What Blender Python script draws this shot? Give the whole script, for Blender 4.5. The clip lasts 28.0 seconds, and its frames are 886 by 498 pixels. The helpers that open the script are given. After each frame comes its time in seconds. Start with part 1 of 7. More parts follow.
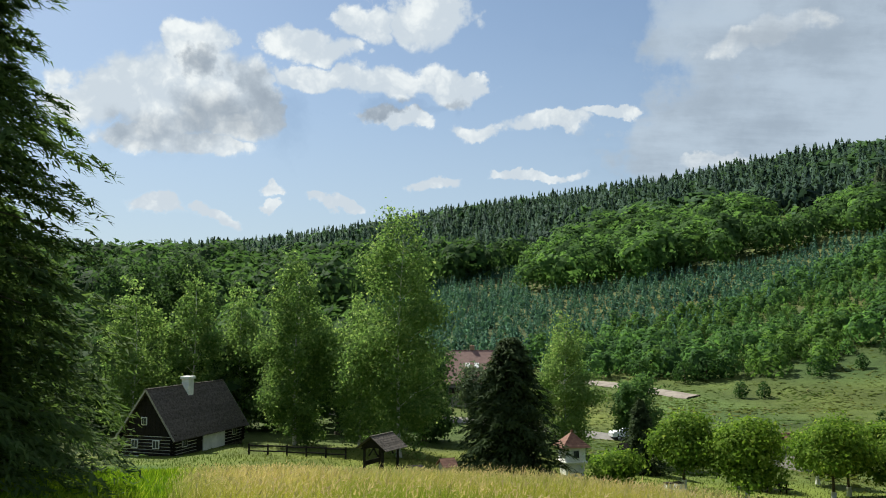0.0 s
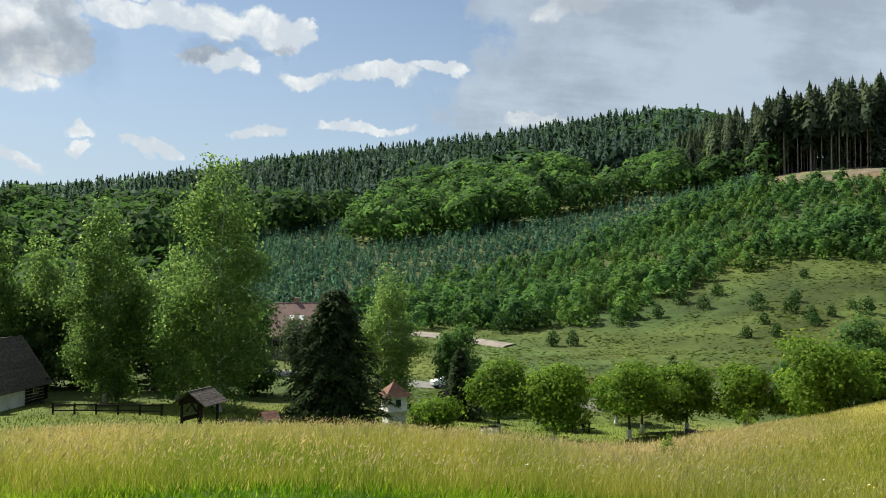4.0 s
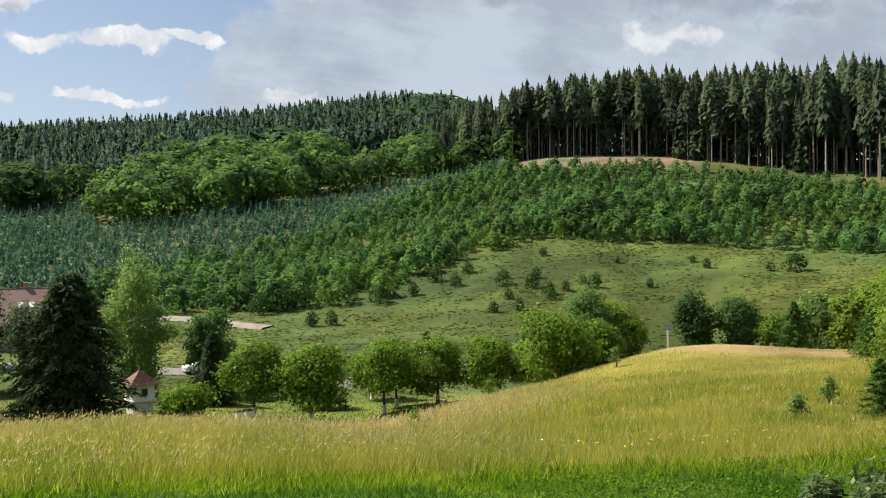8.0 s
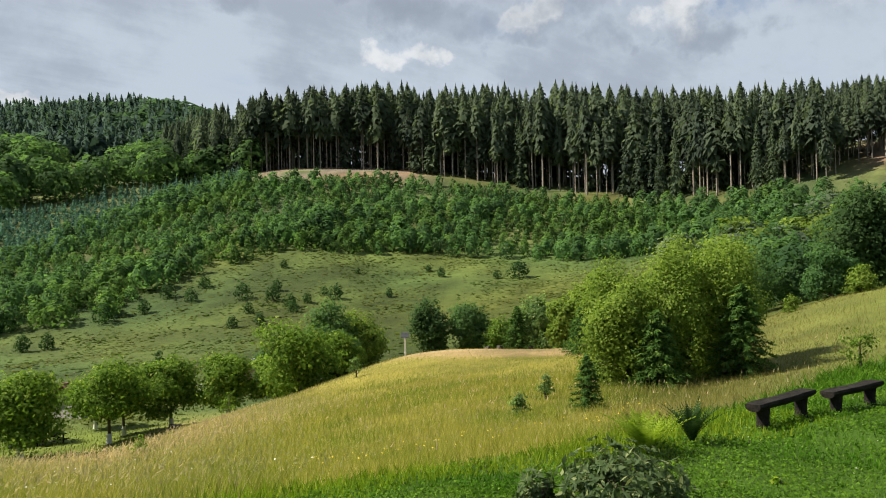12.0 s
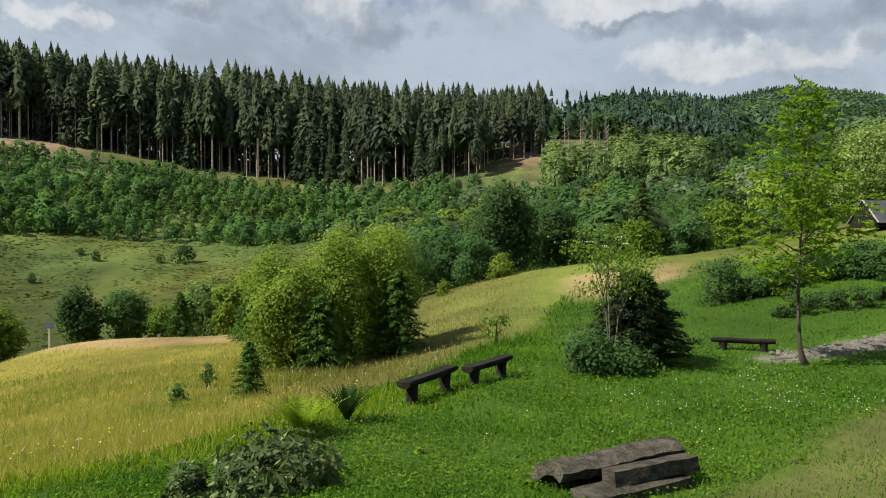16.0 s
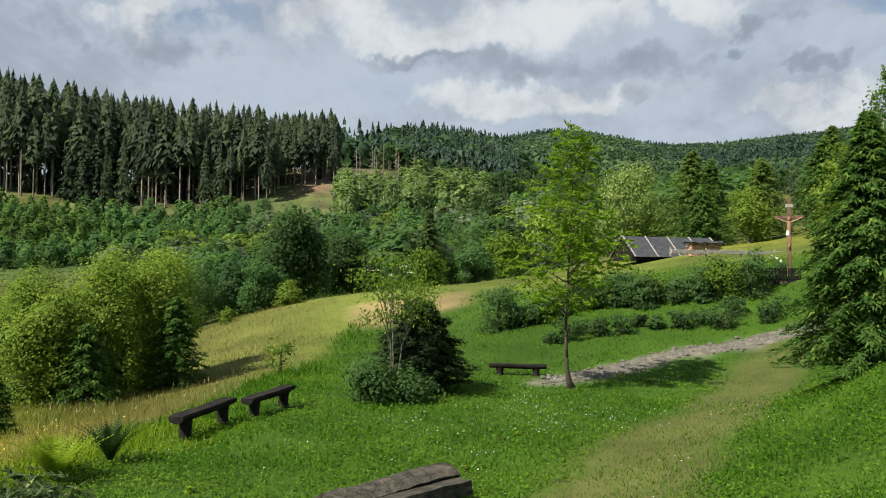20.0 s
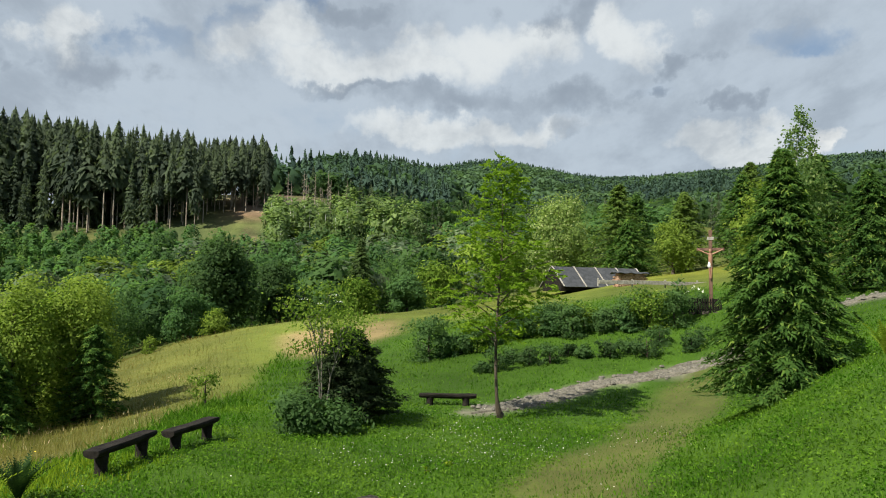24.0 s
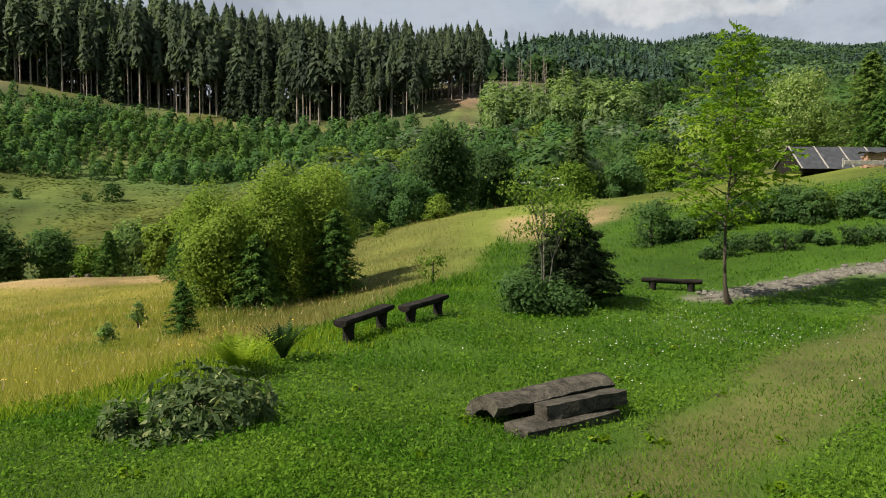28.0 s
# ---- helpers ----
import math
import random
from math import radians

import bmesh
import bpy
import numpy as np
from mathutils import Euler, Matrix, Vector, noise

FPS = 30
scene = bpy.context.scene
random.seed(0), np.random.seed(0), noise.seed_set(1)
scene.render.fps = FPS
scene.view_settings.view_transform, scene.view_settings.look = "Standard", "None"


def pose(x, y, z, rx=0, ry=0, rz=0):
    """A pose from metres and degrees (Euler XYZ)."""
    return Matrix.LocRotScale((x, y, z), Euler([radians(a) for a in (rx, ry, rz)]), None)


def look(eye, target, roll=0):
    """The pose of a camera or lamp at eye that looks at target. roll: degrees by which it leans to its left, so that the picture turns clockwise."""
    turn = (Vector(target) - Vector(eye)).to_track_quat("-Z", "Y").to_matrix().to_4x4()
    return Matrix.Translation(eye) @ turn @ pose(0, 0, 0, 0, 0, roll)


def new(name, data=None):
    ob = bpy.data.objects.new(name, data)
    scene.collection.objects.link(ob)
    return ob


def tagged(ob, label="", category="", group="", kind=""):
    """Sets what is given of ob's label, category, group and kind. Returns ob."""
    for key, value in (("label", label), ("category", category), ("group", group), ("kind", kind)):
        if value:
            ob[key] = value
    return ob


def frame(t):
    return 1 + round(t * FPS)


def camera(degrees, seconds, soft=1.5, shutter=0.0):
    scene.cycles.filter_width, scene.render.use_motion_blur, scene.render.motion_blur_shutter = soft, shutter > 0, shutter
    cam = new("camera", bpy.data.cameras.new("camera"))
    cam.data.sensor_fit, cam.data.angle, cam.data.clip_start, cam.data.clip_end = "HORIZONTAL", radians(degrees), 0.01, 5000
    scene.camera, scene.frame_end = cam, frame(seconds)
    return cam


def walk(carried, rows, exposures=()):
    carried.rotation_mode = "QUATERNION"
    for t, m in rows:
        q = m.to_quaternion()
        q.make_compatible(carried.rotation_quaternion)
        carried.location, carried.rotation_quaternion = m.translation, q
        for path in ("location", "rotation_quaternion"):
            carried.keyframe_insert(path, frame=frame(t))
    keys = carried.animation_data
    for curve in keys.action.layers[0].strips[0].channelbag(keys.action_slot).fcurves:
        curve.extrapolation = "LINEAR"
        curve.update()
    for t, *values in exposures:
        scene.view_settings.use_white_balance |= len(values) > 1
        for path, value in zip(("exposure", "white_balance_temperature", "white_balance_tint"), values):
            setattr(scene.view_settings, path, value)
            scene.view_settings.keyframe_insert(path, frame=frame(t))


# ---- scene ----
cam = camera(58.36, 28.0, soft=1.0)
# time, place, and the turn in degrees (x, y, z)
ROWS = [
    (0.0, 0.017, -0.167, 1.587, 95.30, 0.00, -0.00),
    (0.5, 0.022, -0.158, 1.585, 94.57, -0.09, -0.95),
    (1.0, -0.003, -0.149, 1.587, 93.57, -0.05, -1.81),
    (1.5, -0.015, -0.130, 1.585, 92.58, -0.05, -2.69),
    (2.0, -0.022, -0.128, 1.578, 92.09, -0.08, -3.98),
    (2.5, -0.030, -0.102, 1.587, 91.98, -0.10, -6.21),
    (3.0, -0.016, -0.101, 1.590, 91.92, -0.15, -8.56),
    (3.5, 0.006, -0.120, 1.588, 91.86, -0.16, -10.56),
    (5.5, 0.300, -0.253, 1.620, 91.98, -0.12, -18.61),
    (6.0, 0.310, -0.271, 1.622, 91.78, -0.02, -20.83),
    (6.5, 0.328, -0.276, 1.602, 91.53, 0.16, -23.17),
    (7.0, 0.359, -0.267, 1.593, 91.15, 0.21, -25.63),
    (7.5, 0.382, -0.247, 1.581, 90.79, 0.25, -27.77),
    (8.0, 0.406, -0.225, 1.583, 90.43, 0.32, -29.65),
    (8.5, 0.436, -0.193, 1.608, 90.42, 0.45, -31.94),
    (9.0, 0.475, -0.190, 1.624, 90.65, 0.88, -34.10),
    (9.5, 0.508, -0.174, 1.611, 90.69, 1.00, -36.11),
    (10.0, 0.568, -0.160, 1.610, 90.77, 1.02, -38.28),
    (10.5, 0.596, -0.158, 1.598, 90.80, 1.14, -40.61),
    (11.0, 0.647, -0.155, 1.596, 90.91, 1.30, -43.21),
    (11.5, 0.682, -0.151, 1.594, 91.02, 1.36, -45.71),
    (13.5, 0.686, -0.201, 1.586, 90.48, 0.81, -56.48),
    (14.0, 0.708, -0.208, 1.583, 90.20, 0.53, -60.08),
    (14.5, 0.726, -0.228, 1.580, 89.78, 0.44, -63.73),
    (15.0, 0.736, -0.247, 1.583, 89.43, 0.42, -66.56),
    (15.5, 0.759, -0.251, 1.582, 89.38, 0.38, -69.17),
    (16.0, 0.771, -0.269, 1.584, 89.61, 0.40, -71.58),
    (16.5, 0.797, -0.280, 1.579, 89.87, 0.17, -74.04),
    (17.0, 0.793, -0.297, 1.588, 90.20, -0.11, -76.40),
    (17.5, 0.803, -0.313, 1.591, 90.61, -0.34, -78.53),
    (18.0, 0.815, -0.328, 1.589, 90.85, -0.41, -80.32),
    (18.5, 0.814, -0.338, 1.588, 90.94, -0.49, -81.91),
    (19.0, 0.819, -0.354, 1.594, 91.04, -0.59, -83.54),
    (19.5, 0.823, -0.360, 1.596, 91.25, -0.56, -85.11),
    (20.0, 0.829, -0.371, 1.602, 91.59, -0.44, -86.62),
    (20.5, 0.843, -0.367, 1.594, 92.14, -0.27, -87.73),
    (21.0, 0.854, -0.368, 1.598, 92.65, -0.25, -88.31),
    (21.5, 0.844, -0.375, 1.596, 92.96, -0.34, -88.86),
    (22.0, 0.854, -0.367, 1.598, 93.15, -0.47, -89.46),
    (22.5, 0.852, -0.388, 1.603, 93.26, -0.73, -90.37),
    (24.5, 0.844, -0.403, 1.614, 93.76, -0.68, -91.59),
    (25.0, 0.853, -0.373, 1.641, 94.69, -0.50, -90.08),
    (25.5, 0.866, -0.345, 1.656, 95.06, -0.19, -87.99),
    (26.0, 0.830, -0.312, 1.638, 93.94, -0.08, -85.52),
    (26.5, 0.819, -0.302, 1.605, 91.82, -0.12, -83.43),
    (27.0, 0.810, -0.299, 1.592, 89.72, -0.10, -81.63),
    (27.5, 0.809, -0.276, 1.566, 87.56, -0.14, -79.42),
    (28.0, 0.805, -0.252, 1.543, 85.38, -0.24, -76.11),
]
EXPOSURE = [(0.0, 0.76, 6250, 4.5), (6.0, 0.84, 6450, 7.0), (9.0, 0.92, 6600, 10.0), (13.5, 0.80, 6550, 9.0), (17.0, 0.68, 6500, 9.0), (22.0, 0.76, 6500, 7.5), (25.0, 0.76, 6500, 6.0), (28.0, 0.68, 6700, 10.0)]
walk(cam, [(t, pose(x, y, z, rx, ry, rz)) for t, x, y, z, rx, ry, rz in ROWS], EXPOSURE)

# ---- world and sun ----
SUN_AZ, SUN_EL = -40.0, 48.0      # degrees clockwise from +y, and above the horizon


class Nodes:
    """Short hand for building a node tree."""

    def __init__(self, tree):
        self.t = tree
        tree.nodes.clear()

    def add(self, kind):
        return self.t.nodes.new(kind)

    def put(self, sock, v):
        if isinstance(v, bpy.types.NodeSocket):
            self.t.links.new(v, sock)
        elif v is not None:
            if sock.type == "RGBA" and len(v) == 3:
                v = (*v, 1)
            sock.default_value = v

    def math(self, op, a, b=None, c=None, clamp=False):
        n = self.t.nodes.new("ShaderNodeMath")
        n.operation, n.use_clamp = op, clamp
        for s, v in zip(n.inputs, (a, b, c)):
            self.put(s, v)
        return n.outputs[0]

    def vec(self, op, a, b=None, scale=None):
        n = self.t.nodes.new("ShaderNodeVectorMath")
        n.operation = op
        self.put(n.inputs[0], a)
        self.put(n.inputs[1], b)
        if scale is not None:
            self.put(n.inputs["Scale"], scale)
        return n.outputs[0]

    def xyz(self, x, y, z):
        n = self.t.nodes.new("ShaderNodeCombineXYZ")
        for s, v in zip(n.inputs, (x, y, z)):
            self.put(s, v)
        return n.outputs[0]

    def split(self, v):
        n = self.t.nodes.new("ShaderNodeSeparateXYZ")
        self.put(n.inputs[0], v)
        return n.outputs

    def noise(self, v, scale, detail=4.0, rough=0.55, kind="Fac"):
        n = self.t.nodes.new("ShaderNodeTexNoise")
        self.put(n.inputs["Vector"], v)
        self.put(n.inputs["Scale"], scale)
        n.inputs["Detail"].default_value, n.inputs["Roughness"].default_value = detail, rough
        return n.outputs[kind]

    def step(self, v, a, b, lo=0.0, hi=1.0):
        n = self.t.nodes.new("ShaderNodeMapRange")
        n.interpolation_type = "SMOOTHSTEP"
        for s, x in zip(n.inputs, (v, a, b, lo, hi)):
            self.put(s, x)
        return n.outputs[0]

    def mix(self, f, a, b, blend="MIX"):
        n = self.t.nodes.new("ShaderNodeMix")
        n.data_type, n.blend_type = "RGBA", blend
        self.put(n.inputs[0], f)
        self.put(n.inputs[6], a)
        self.put(n.inputs[7], b)
        return n.outputs[2]


def make_world():
    w = bpy.data.worlds.new("summer_sky")
    w.use_nodes = True
    k = Nodes(w.node_tree)
    air = k.add("ShaderNodeTexSky")
    air.sky_type, air.sun_disc, air.altitude, air.dust_density, air.ozone_density = "NISHITA", False, 500.0, 1.0, 1.5
    air.sun_elevation, air.sun_rotation = radians(SUN_EL), radians(SUN_AZ)
    sky = air.outputs[0]
    v = k.add("ShaderNodeTexCoord").outputs["Generated"]
    x, y, z = k.split(v)
    az = k.math("MULTIPLY", k.math("ARCTAN2", x, y), 57.296)
    el = k.math("MULTIPLY", k.math("ARCSINE", z), 57.296)
    flat = k.vec("DIVIDE", v, k.xyz(k.math("ADD", z, 0.16), k.math("ADD", z, 0.16), 1.0))
    soft = k.noise(flat, 1.6, 6.0, 0.55)

    def billow(scale):
        n = k.t.nodes.new("ShaderNodeTexVoronoi")
        n.feature, n.inputs["Smoothness"].default_value = "SMOOTH_F1", 0.3
        k.put(n.inputs["Vector"], k.vec("ADD", v, k.vec("SCALE", k.noise(v, 10.0, 5.0, 0.6, "Color"), None, 0.08)))
        k.put(n.inputs["Scale"], scale)
        return k.math("SUBTRACT", 0.5, n.outputs["Distance"])
    heap = k.math("ADD", k.math("MULTIPLY", billow(16.0), 1.0), k.math("ADD", k.math("MULTIPLY", billow(36.0), 0.6), k.math("MULTIPLY_ADD", billow(80.0), 0.35, k.math("MULTIPLY", billow(170.0), 0.2))))
    # bearings bent by two sizes of turbulence, so that no outline stays a plain oval
    bend = k.split(k.vec("SUBTRACT", k.noise(v, 9.0, 7.0, 0.58, "Color"), (0.5, 0.5, 0.5)))
    wa = k.math("MULTIPLY_ADD", bend[0], 15.0, az)
    we = k.math("MULTIPLY_ADD", bend[1], 5.5, el)
    sa_ = k.math("MULTIPLY_ADD", bend[2], 20.0, az)
    se_ = k.math("MULTIPLY_ADD", bend[0], 9.0, el)

    def blobs(rows, a_in, e_in):
        top = None
        for a, e, ra, re in rows:
            p = k.math("POWER", k.math("MULTIPLY_ADD", a_in, 1 / ra, -a / ra), 2.0)
            q = k.math("MULTIPLY_ADD", e_in, 1 / re, -e / re)
            q = k.math("MULTIPLY_ADD", q, q, p)
            top = q if top is None else k.math("MINIMUM", top, q)
        return k.math("SUBTRACT", 1.0, top)
    # bearing, height and half sizes in degrees
    heaped = blobs([(-19.5, 15.8, 6.4, 3.6), (-18.0, 19.2, 2.7, 1.7), (-24.0, 15.0, 3.6, 2.4), (-14.6, 15.6, 2.6, 3.0), (-19.5, 12.2, 4.6, 1.2),
                    (-5.8, 20.9, 2.6, 1.6), (-1.5, 21.5, 3.6, 2.0), (-10.5, 19.2, 3.5, 1.2), (-10.0, 16.9, 3.4, 1.1), (-5.0, 16.6, 4.0, 1.4), (0.2, 17.2, 3.2, 1.6), (3.2, 17.4, 2.0, 0.9), (-3.2, 14.3, 2.7, 0.8),
                    (3.0, 14.0, 3.0, 0.8), (8.0, 14.5, 3.6, 0.8), (13.0, 14.8, 3.0, 0.5), (0.2, 9.6, 2.2, 0.6), (-12.0, 8.8, 1.6, 0.55), (-12.4, 7.6, 1.3, 0.5), (-6.5, 8.2, 1.7, 0.42),
                    (-20.3, 7.6, 2.6, 0.9), (-16.4, 7.1, 1.7, 0.5), (19.5, 11.1, 2.4, 0.6), (8.0, 10.7, 3.0, 0.4), (22.0, 18.8, 4.5, 0.9), (117.5, 10.8, 1.8, 0.9)], wa, we)
    under = blobs([(-16.6, 13.3, 5.6, 2.2), (-13.0, 15.4, 2.3, 2.8), (-17.6, 17.6, 1.5, 0.9), (-2.0, 15.4, 2.6, 0.5),
                   (60.0, 15.0, 2.6, 1.3), (56.0, 15.8, 3.0, 1.0), (62.5, 14.2, 1.6, 0.8), (48.0, 17.8, 7.0, 1.6), (57.5, 17.0, 4.0, 1.3), (36.0, 19.0, 5.0, 1.2),
                   (94.0, 14.6, 9.0, 1.0), (100.5, 14.1, 3.6, 1.2), (99.5, 12.2, 2.4, 0.9), (100.2, 20.0, 3.2, 1.6), (107.6, 16.7, 1.8, 1.0), (86.0, 15.0, 5.0, 0.5), (106.7, 14.4, 1.0, 0.7), (66.5, 15.0, 3.4, 1.3), (83.0, 20.0, 4.0, 1.0), (111.5, 13.2, 1.2, 0.7)], sa_, se_)
    bright = blobs([(84.0, 16.3, 5.0, 1.0), (79.0, 17.6, 3.6, 1.3), (89.0, 17.0, 4.0, 1.2), (95.0, 17.8, 4.5, 1.6), (105.0, 18.7, 2.6, 1.3), (55.2, 17.0, 1.6, 0.9), (45.5, 15.0, 1.6, 0.6), (48.3, 15.1, 1.4, 0.6), (65.0, 17.0, 2.0, 1.6), (92.0, 12.4, 8.0, 0.8), (112.0, 11.0, 4.0, 0.8)], sa_, se_)
    gap = blobs([(71.5, 16.8, 2.4, 1.4), (75.5, 18.4, 2.2, 1.2), (114.8, 17.2, 4.4, 1.3), (79.0, 20.6, 3.0, 0.9)], sa_, se_)
    puffs = k.step(k.math("MULTIPLY_ADD", heap, 0.34, k.math("ADD", heaped, -0.05)), -0.25, 0.45)
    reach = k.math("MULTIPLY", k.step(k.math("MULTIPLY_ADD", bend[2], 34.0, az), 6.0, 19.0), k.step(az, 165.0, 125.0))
    # above 26 degrees, unseen cloud is added all round to brighten the fill light
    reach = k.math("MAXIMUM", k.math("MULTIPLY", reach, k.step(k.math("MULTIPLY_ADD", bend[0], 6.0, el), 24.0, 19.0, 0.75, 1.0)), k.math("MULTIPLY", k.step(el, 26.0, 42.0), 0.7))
    streak = k.noise(k.vec("MULTIPLY", flat, (0.7, 1.5, 1.0)), 2.6, 8.0, 0.6)
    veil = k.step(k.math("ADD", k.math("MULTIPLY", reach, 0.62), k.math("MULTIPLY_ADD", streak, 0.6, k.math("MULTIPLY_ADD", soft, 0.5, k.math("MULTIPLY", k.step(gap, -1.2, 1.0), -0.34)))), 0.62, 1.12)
    haze_left = k.step(el, 26.0, 4.0, 0.12, 0.5)
    veil = k.math("MAXIMUM", k.math("MULTIPLY", veil, 0.94), haze_left)
    cover = k.math("MAXIMUM", puffs, veil)
    dark = k.step(k.math("MULTIPLY_ADD", k.noise(v, 7.0, 7.0, 0.6), 2.6, k.math("MULTIPLY_ADD", heap, -0.3, k.math("MULTIPLY", k.math("MAXIMUM", under, -1.7), 0.75))), 0.75, 2.5)
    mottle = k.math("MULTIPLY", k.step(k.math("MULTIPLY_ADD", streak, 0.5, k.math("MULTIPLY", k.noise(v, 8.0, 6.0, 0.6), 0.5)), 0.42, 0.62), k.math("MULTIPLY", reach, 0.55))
    dark = k.math("MAXIMUM", k.math("MULTIPLY", dark, 0.84), mottle)
    white = k.mix(k.step(k.math("MULTIPLY_ADD", bend[1], 1.4, heap), -0.25, 0.6), (6.0, 6.4, 7.0), (8.8, 8.75, 8.7))
    sheet = k.mix(k.step(k.math("MULTIPLY_ADD", streak, 1.6, k.math("MAXIMUM", bright, -1.5)), -0.4, 1.7), (4.9, 5.5, 6.35), (7.5, 7.7, 7.9))
    body = k.mix(dark, k.mix(puffs, sheet, white), (2.55, 2.95, 3.6))
    haze = k.mix(k.step(el, 16.0, 2.0, 0.0, 0.35), sky, (4.6, 5.6, 6.6))
    bg = k.add("ShaderNodeBackground")
    k.put(bg.inputs["Color"], k.mix(cover, haze, body))
    bg.inputs["Strength"].default_value = 0.063
    out = k.add("ShaderNodeOutputWorld")
    k.t.links.new(bg.outputs[0], out.inputs[0])
    scene.world = w


make_world()
lamp = bpy.data.lights.new("sun", "SUN")
lamp.energy, lamp.angle, lamp.color = 5.0, radians(0.6), (1.0, 0.94, 0.82)
sa, se = radians(SUN_AZ), radians(SUN_EL)
sun = new("sun", lamp)
sun.matrix_world = look((100 * math.sin(sa) * math.cos(se), 100 * math.cos(sa) * math.cos(se), 100 * math.sin(se)), (0, 0, 0))

# ---- materials ----


def surface(name):
    m = bpy.data.materials.new(name)
    m.use_nodes = True
    k = Nodes(m.node_tree)
    p = k.add("ShaderNodeBsdfPrincipled")
    out = k.add("ShaderNodeOutputMaterial")
    k.t.links.new(p.outputs[0], out.inputs[0])
    return m, k, p, out


def leaf_material(name, dark, light, tip=None, clear=0.4, rough=0.7, gloss=0.04, patch=0.0, vary=0.75):
    """Leaves or needles: each one its own shade between two greens, letting some light through."""
    m, k, p, out = surface(name)
    geo = k.add("ShaderNodeNewGeometry")
    info = k.add("ShaderNodeObjectInfo")
    pos = k.add("ShaderNodeTexCoord").outputs["Object"]
    big = k.noise(pos, 0.7, 3.0)
    f = k.math("ADD", k.math("MULTIPLY_ADD", geo.outputs["Random Per Island"], vary, (0.75 - vary) * 0.5), k.math("MULTIPLY_ADD", big, 0.9, -0.35))
    col = k.mix(k.math("ADD", f, k.math("MULTIPLY_ADD", info.outputs["Random"], 0.3, -0.15), clamp=True), dark, light)
    tone = k.add("ShaderNodeAttribute")
    tone.attribute_name = "tone"
    own = tone.outputs["Fac"]
    col = k.mix(1.0, col, k.xyz(k.math("MULTIPLY_ADD", own, 0.36, 1.0), k.math("MULTIPLY_ADD", own, 0.34, 1.0), k.math("MULTIPLY_ADD", own, 0.25, 1.0)), "MULTIPLY")
    if patch:
        drift = k.noise(pos, patch, 3.0, 0.6)
        col = k.mix(1.0, col, k.mix(k.step(drift, 0.36, 0.64), (0.66, 0.82, 0.6), (1.28, 1.14, 1.3)), "MULTIPLY")
    if tip:
        col = k.mix(k.step(geo.outputs["Random Per Island"], 0.86, 0.95), col, tip)
    k.put(p.inputs["Base Color"], col)
    p.inputs["Roughness"].default_value = rough
    p.inputs["Specular IOR Level"].default_value = gloss
    tr = k.add("ShaderNodeBsdfTranslucent")
    k.put(tr.inputs[0], k.mix(1.0, col, (1.14, 1.2, 0.78), "MULTIPLY"))
    ms = k.add("ShaderNodeMixShader")
    ms.inputs[0].default_value = clear
    k.t.links.new(p.outputs[0], ms.inputs[1])
    k.t.links.new(tr.outputs[0], ms.inputs[2])
    k.t.links.new(ms.outputs[0], out.inputs[0])
    return m


def plain(name, a, b, scale=8.0, rough=0.8, bump=0.3, metal=0.0, stretch=(1, 1, 1), spots=None, gloss=0.35):
    """A surface between two colours at two scales, with relief."""
    m, k, p, out = surface(name)
    pos = k.vec("MULTIPLY", k.add("ShaderNodeTexCoord").outputs["Object"], stretch)
    big, small = k.noise(pos, scale, 5.0), k.noise(pos, scale * 6, 4.0, 0.65)
    f = k.step(k.math("ADD", k.math("MULTIPLY", big, 0.6), k.math("MULTIPLY", small, 0.4)), 0.36, 0.64)
    info = k.add("ShaderNodeObjectInfo").outputs["Random"]
    col = k.mix(f, a, b)
    col = k.mix(1.0, col, k.mix(info, (0.88, 0.88, 0.88), (1.1, 1.1, 1.1)), "MULTIPLY")
    if spots:
        col = k.mix(k.step(k.noise(pos, scale * 2.3, 6.0, 0.7), 0.58, 0.7), col, spots)
    k.put(p.inputs["Base Color"], col)
    k.put(p.inputs["Roughness"], k.math("MULTIPLY_ADD", small, 0.3, rough - 0.15, clamp=True))
    p.inputs["Metallic"].default_value = metal
    p.inputs["Specular IOR Level"].default_value = gloss
    b_ = k.add("ShaderNodeBump")
    b_.inputs["Strength"].default_value, b_.inputs["Distance"].default_value = bump, 0.05
    k.put(b_.inputs["Height"], k.math("ADD", small, big))
    k.t.links.new(b_.outputs[0], p.inputs["Normal"])
    return m


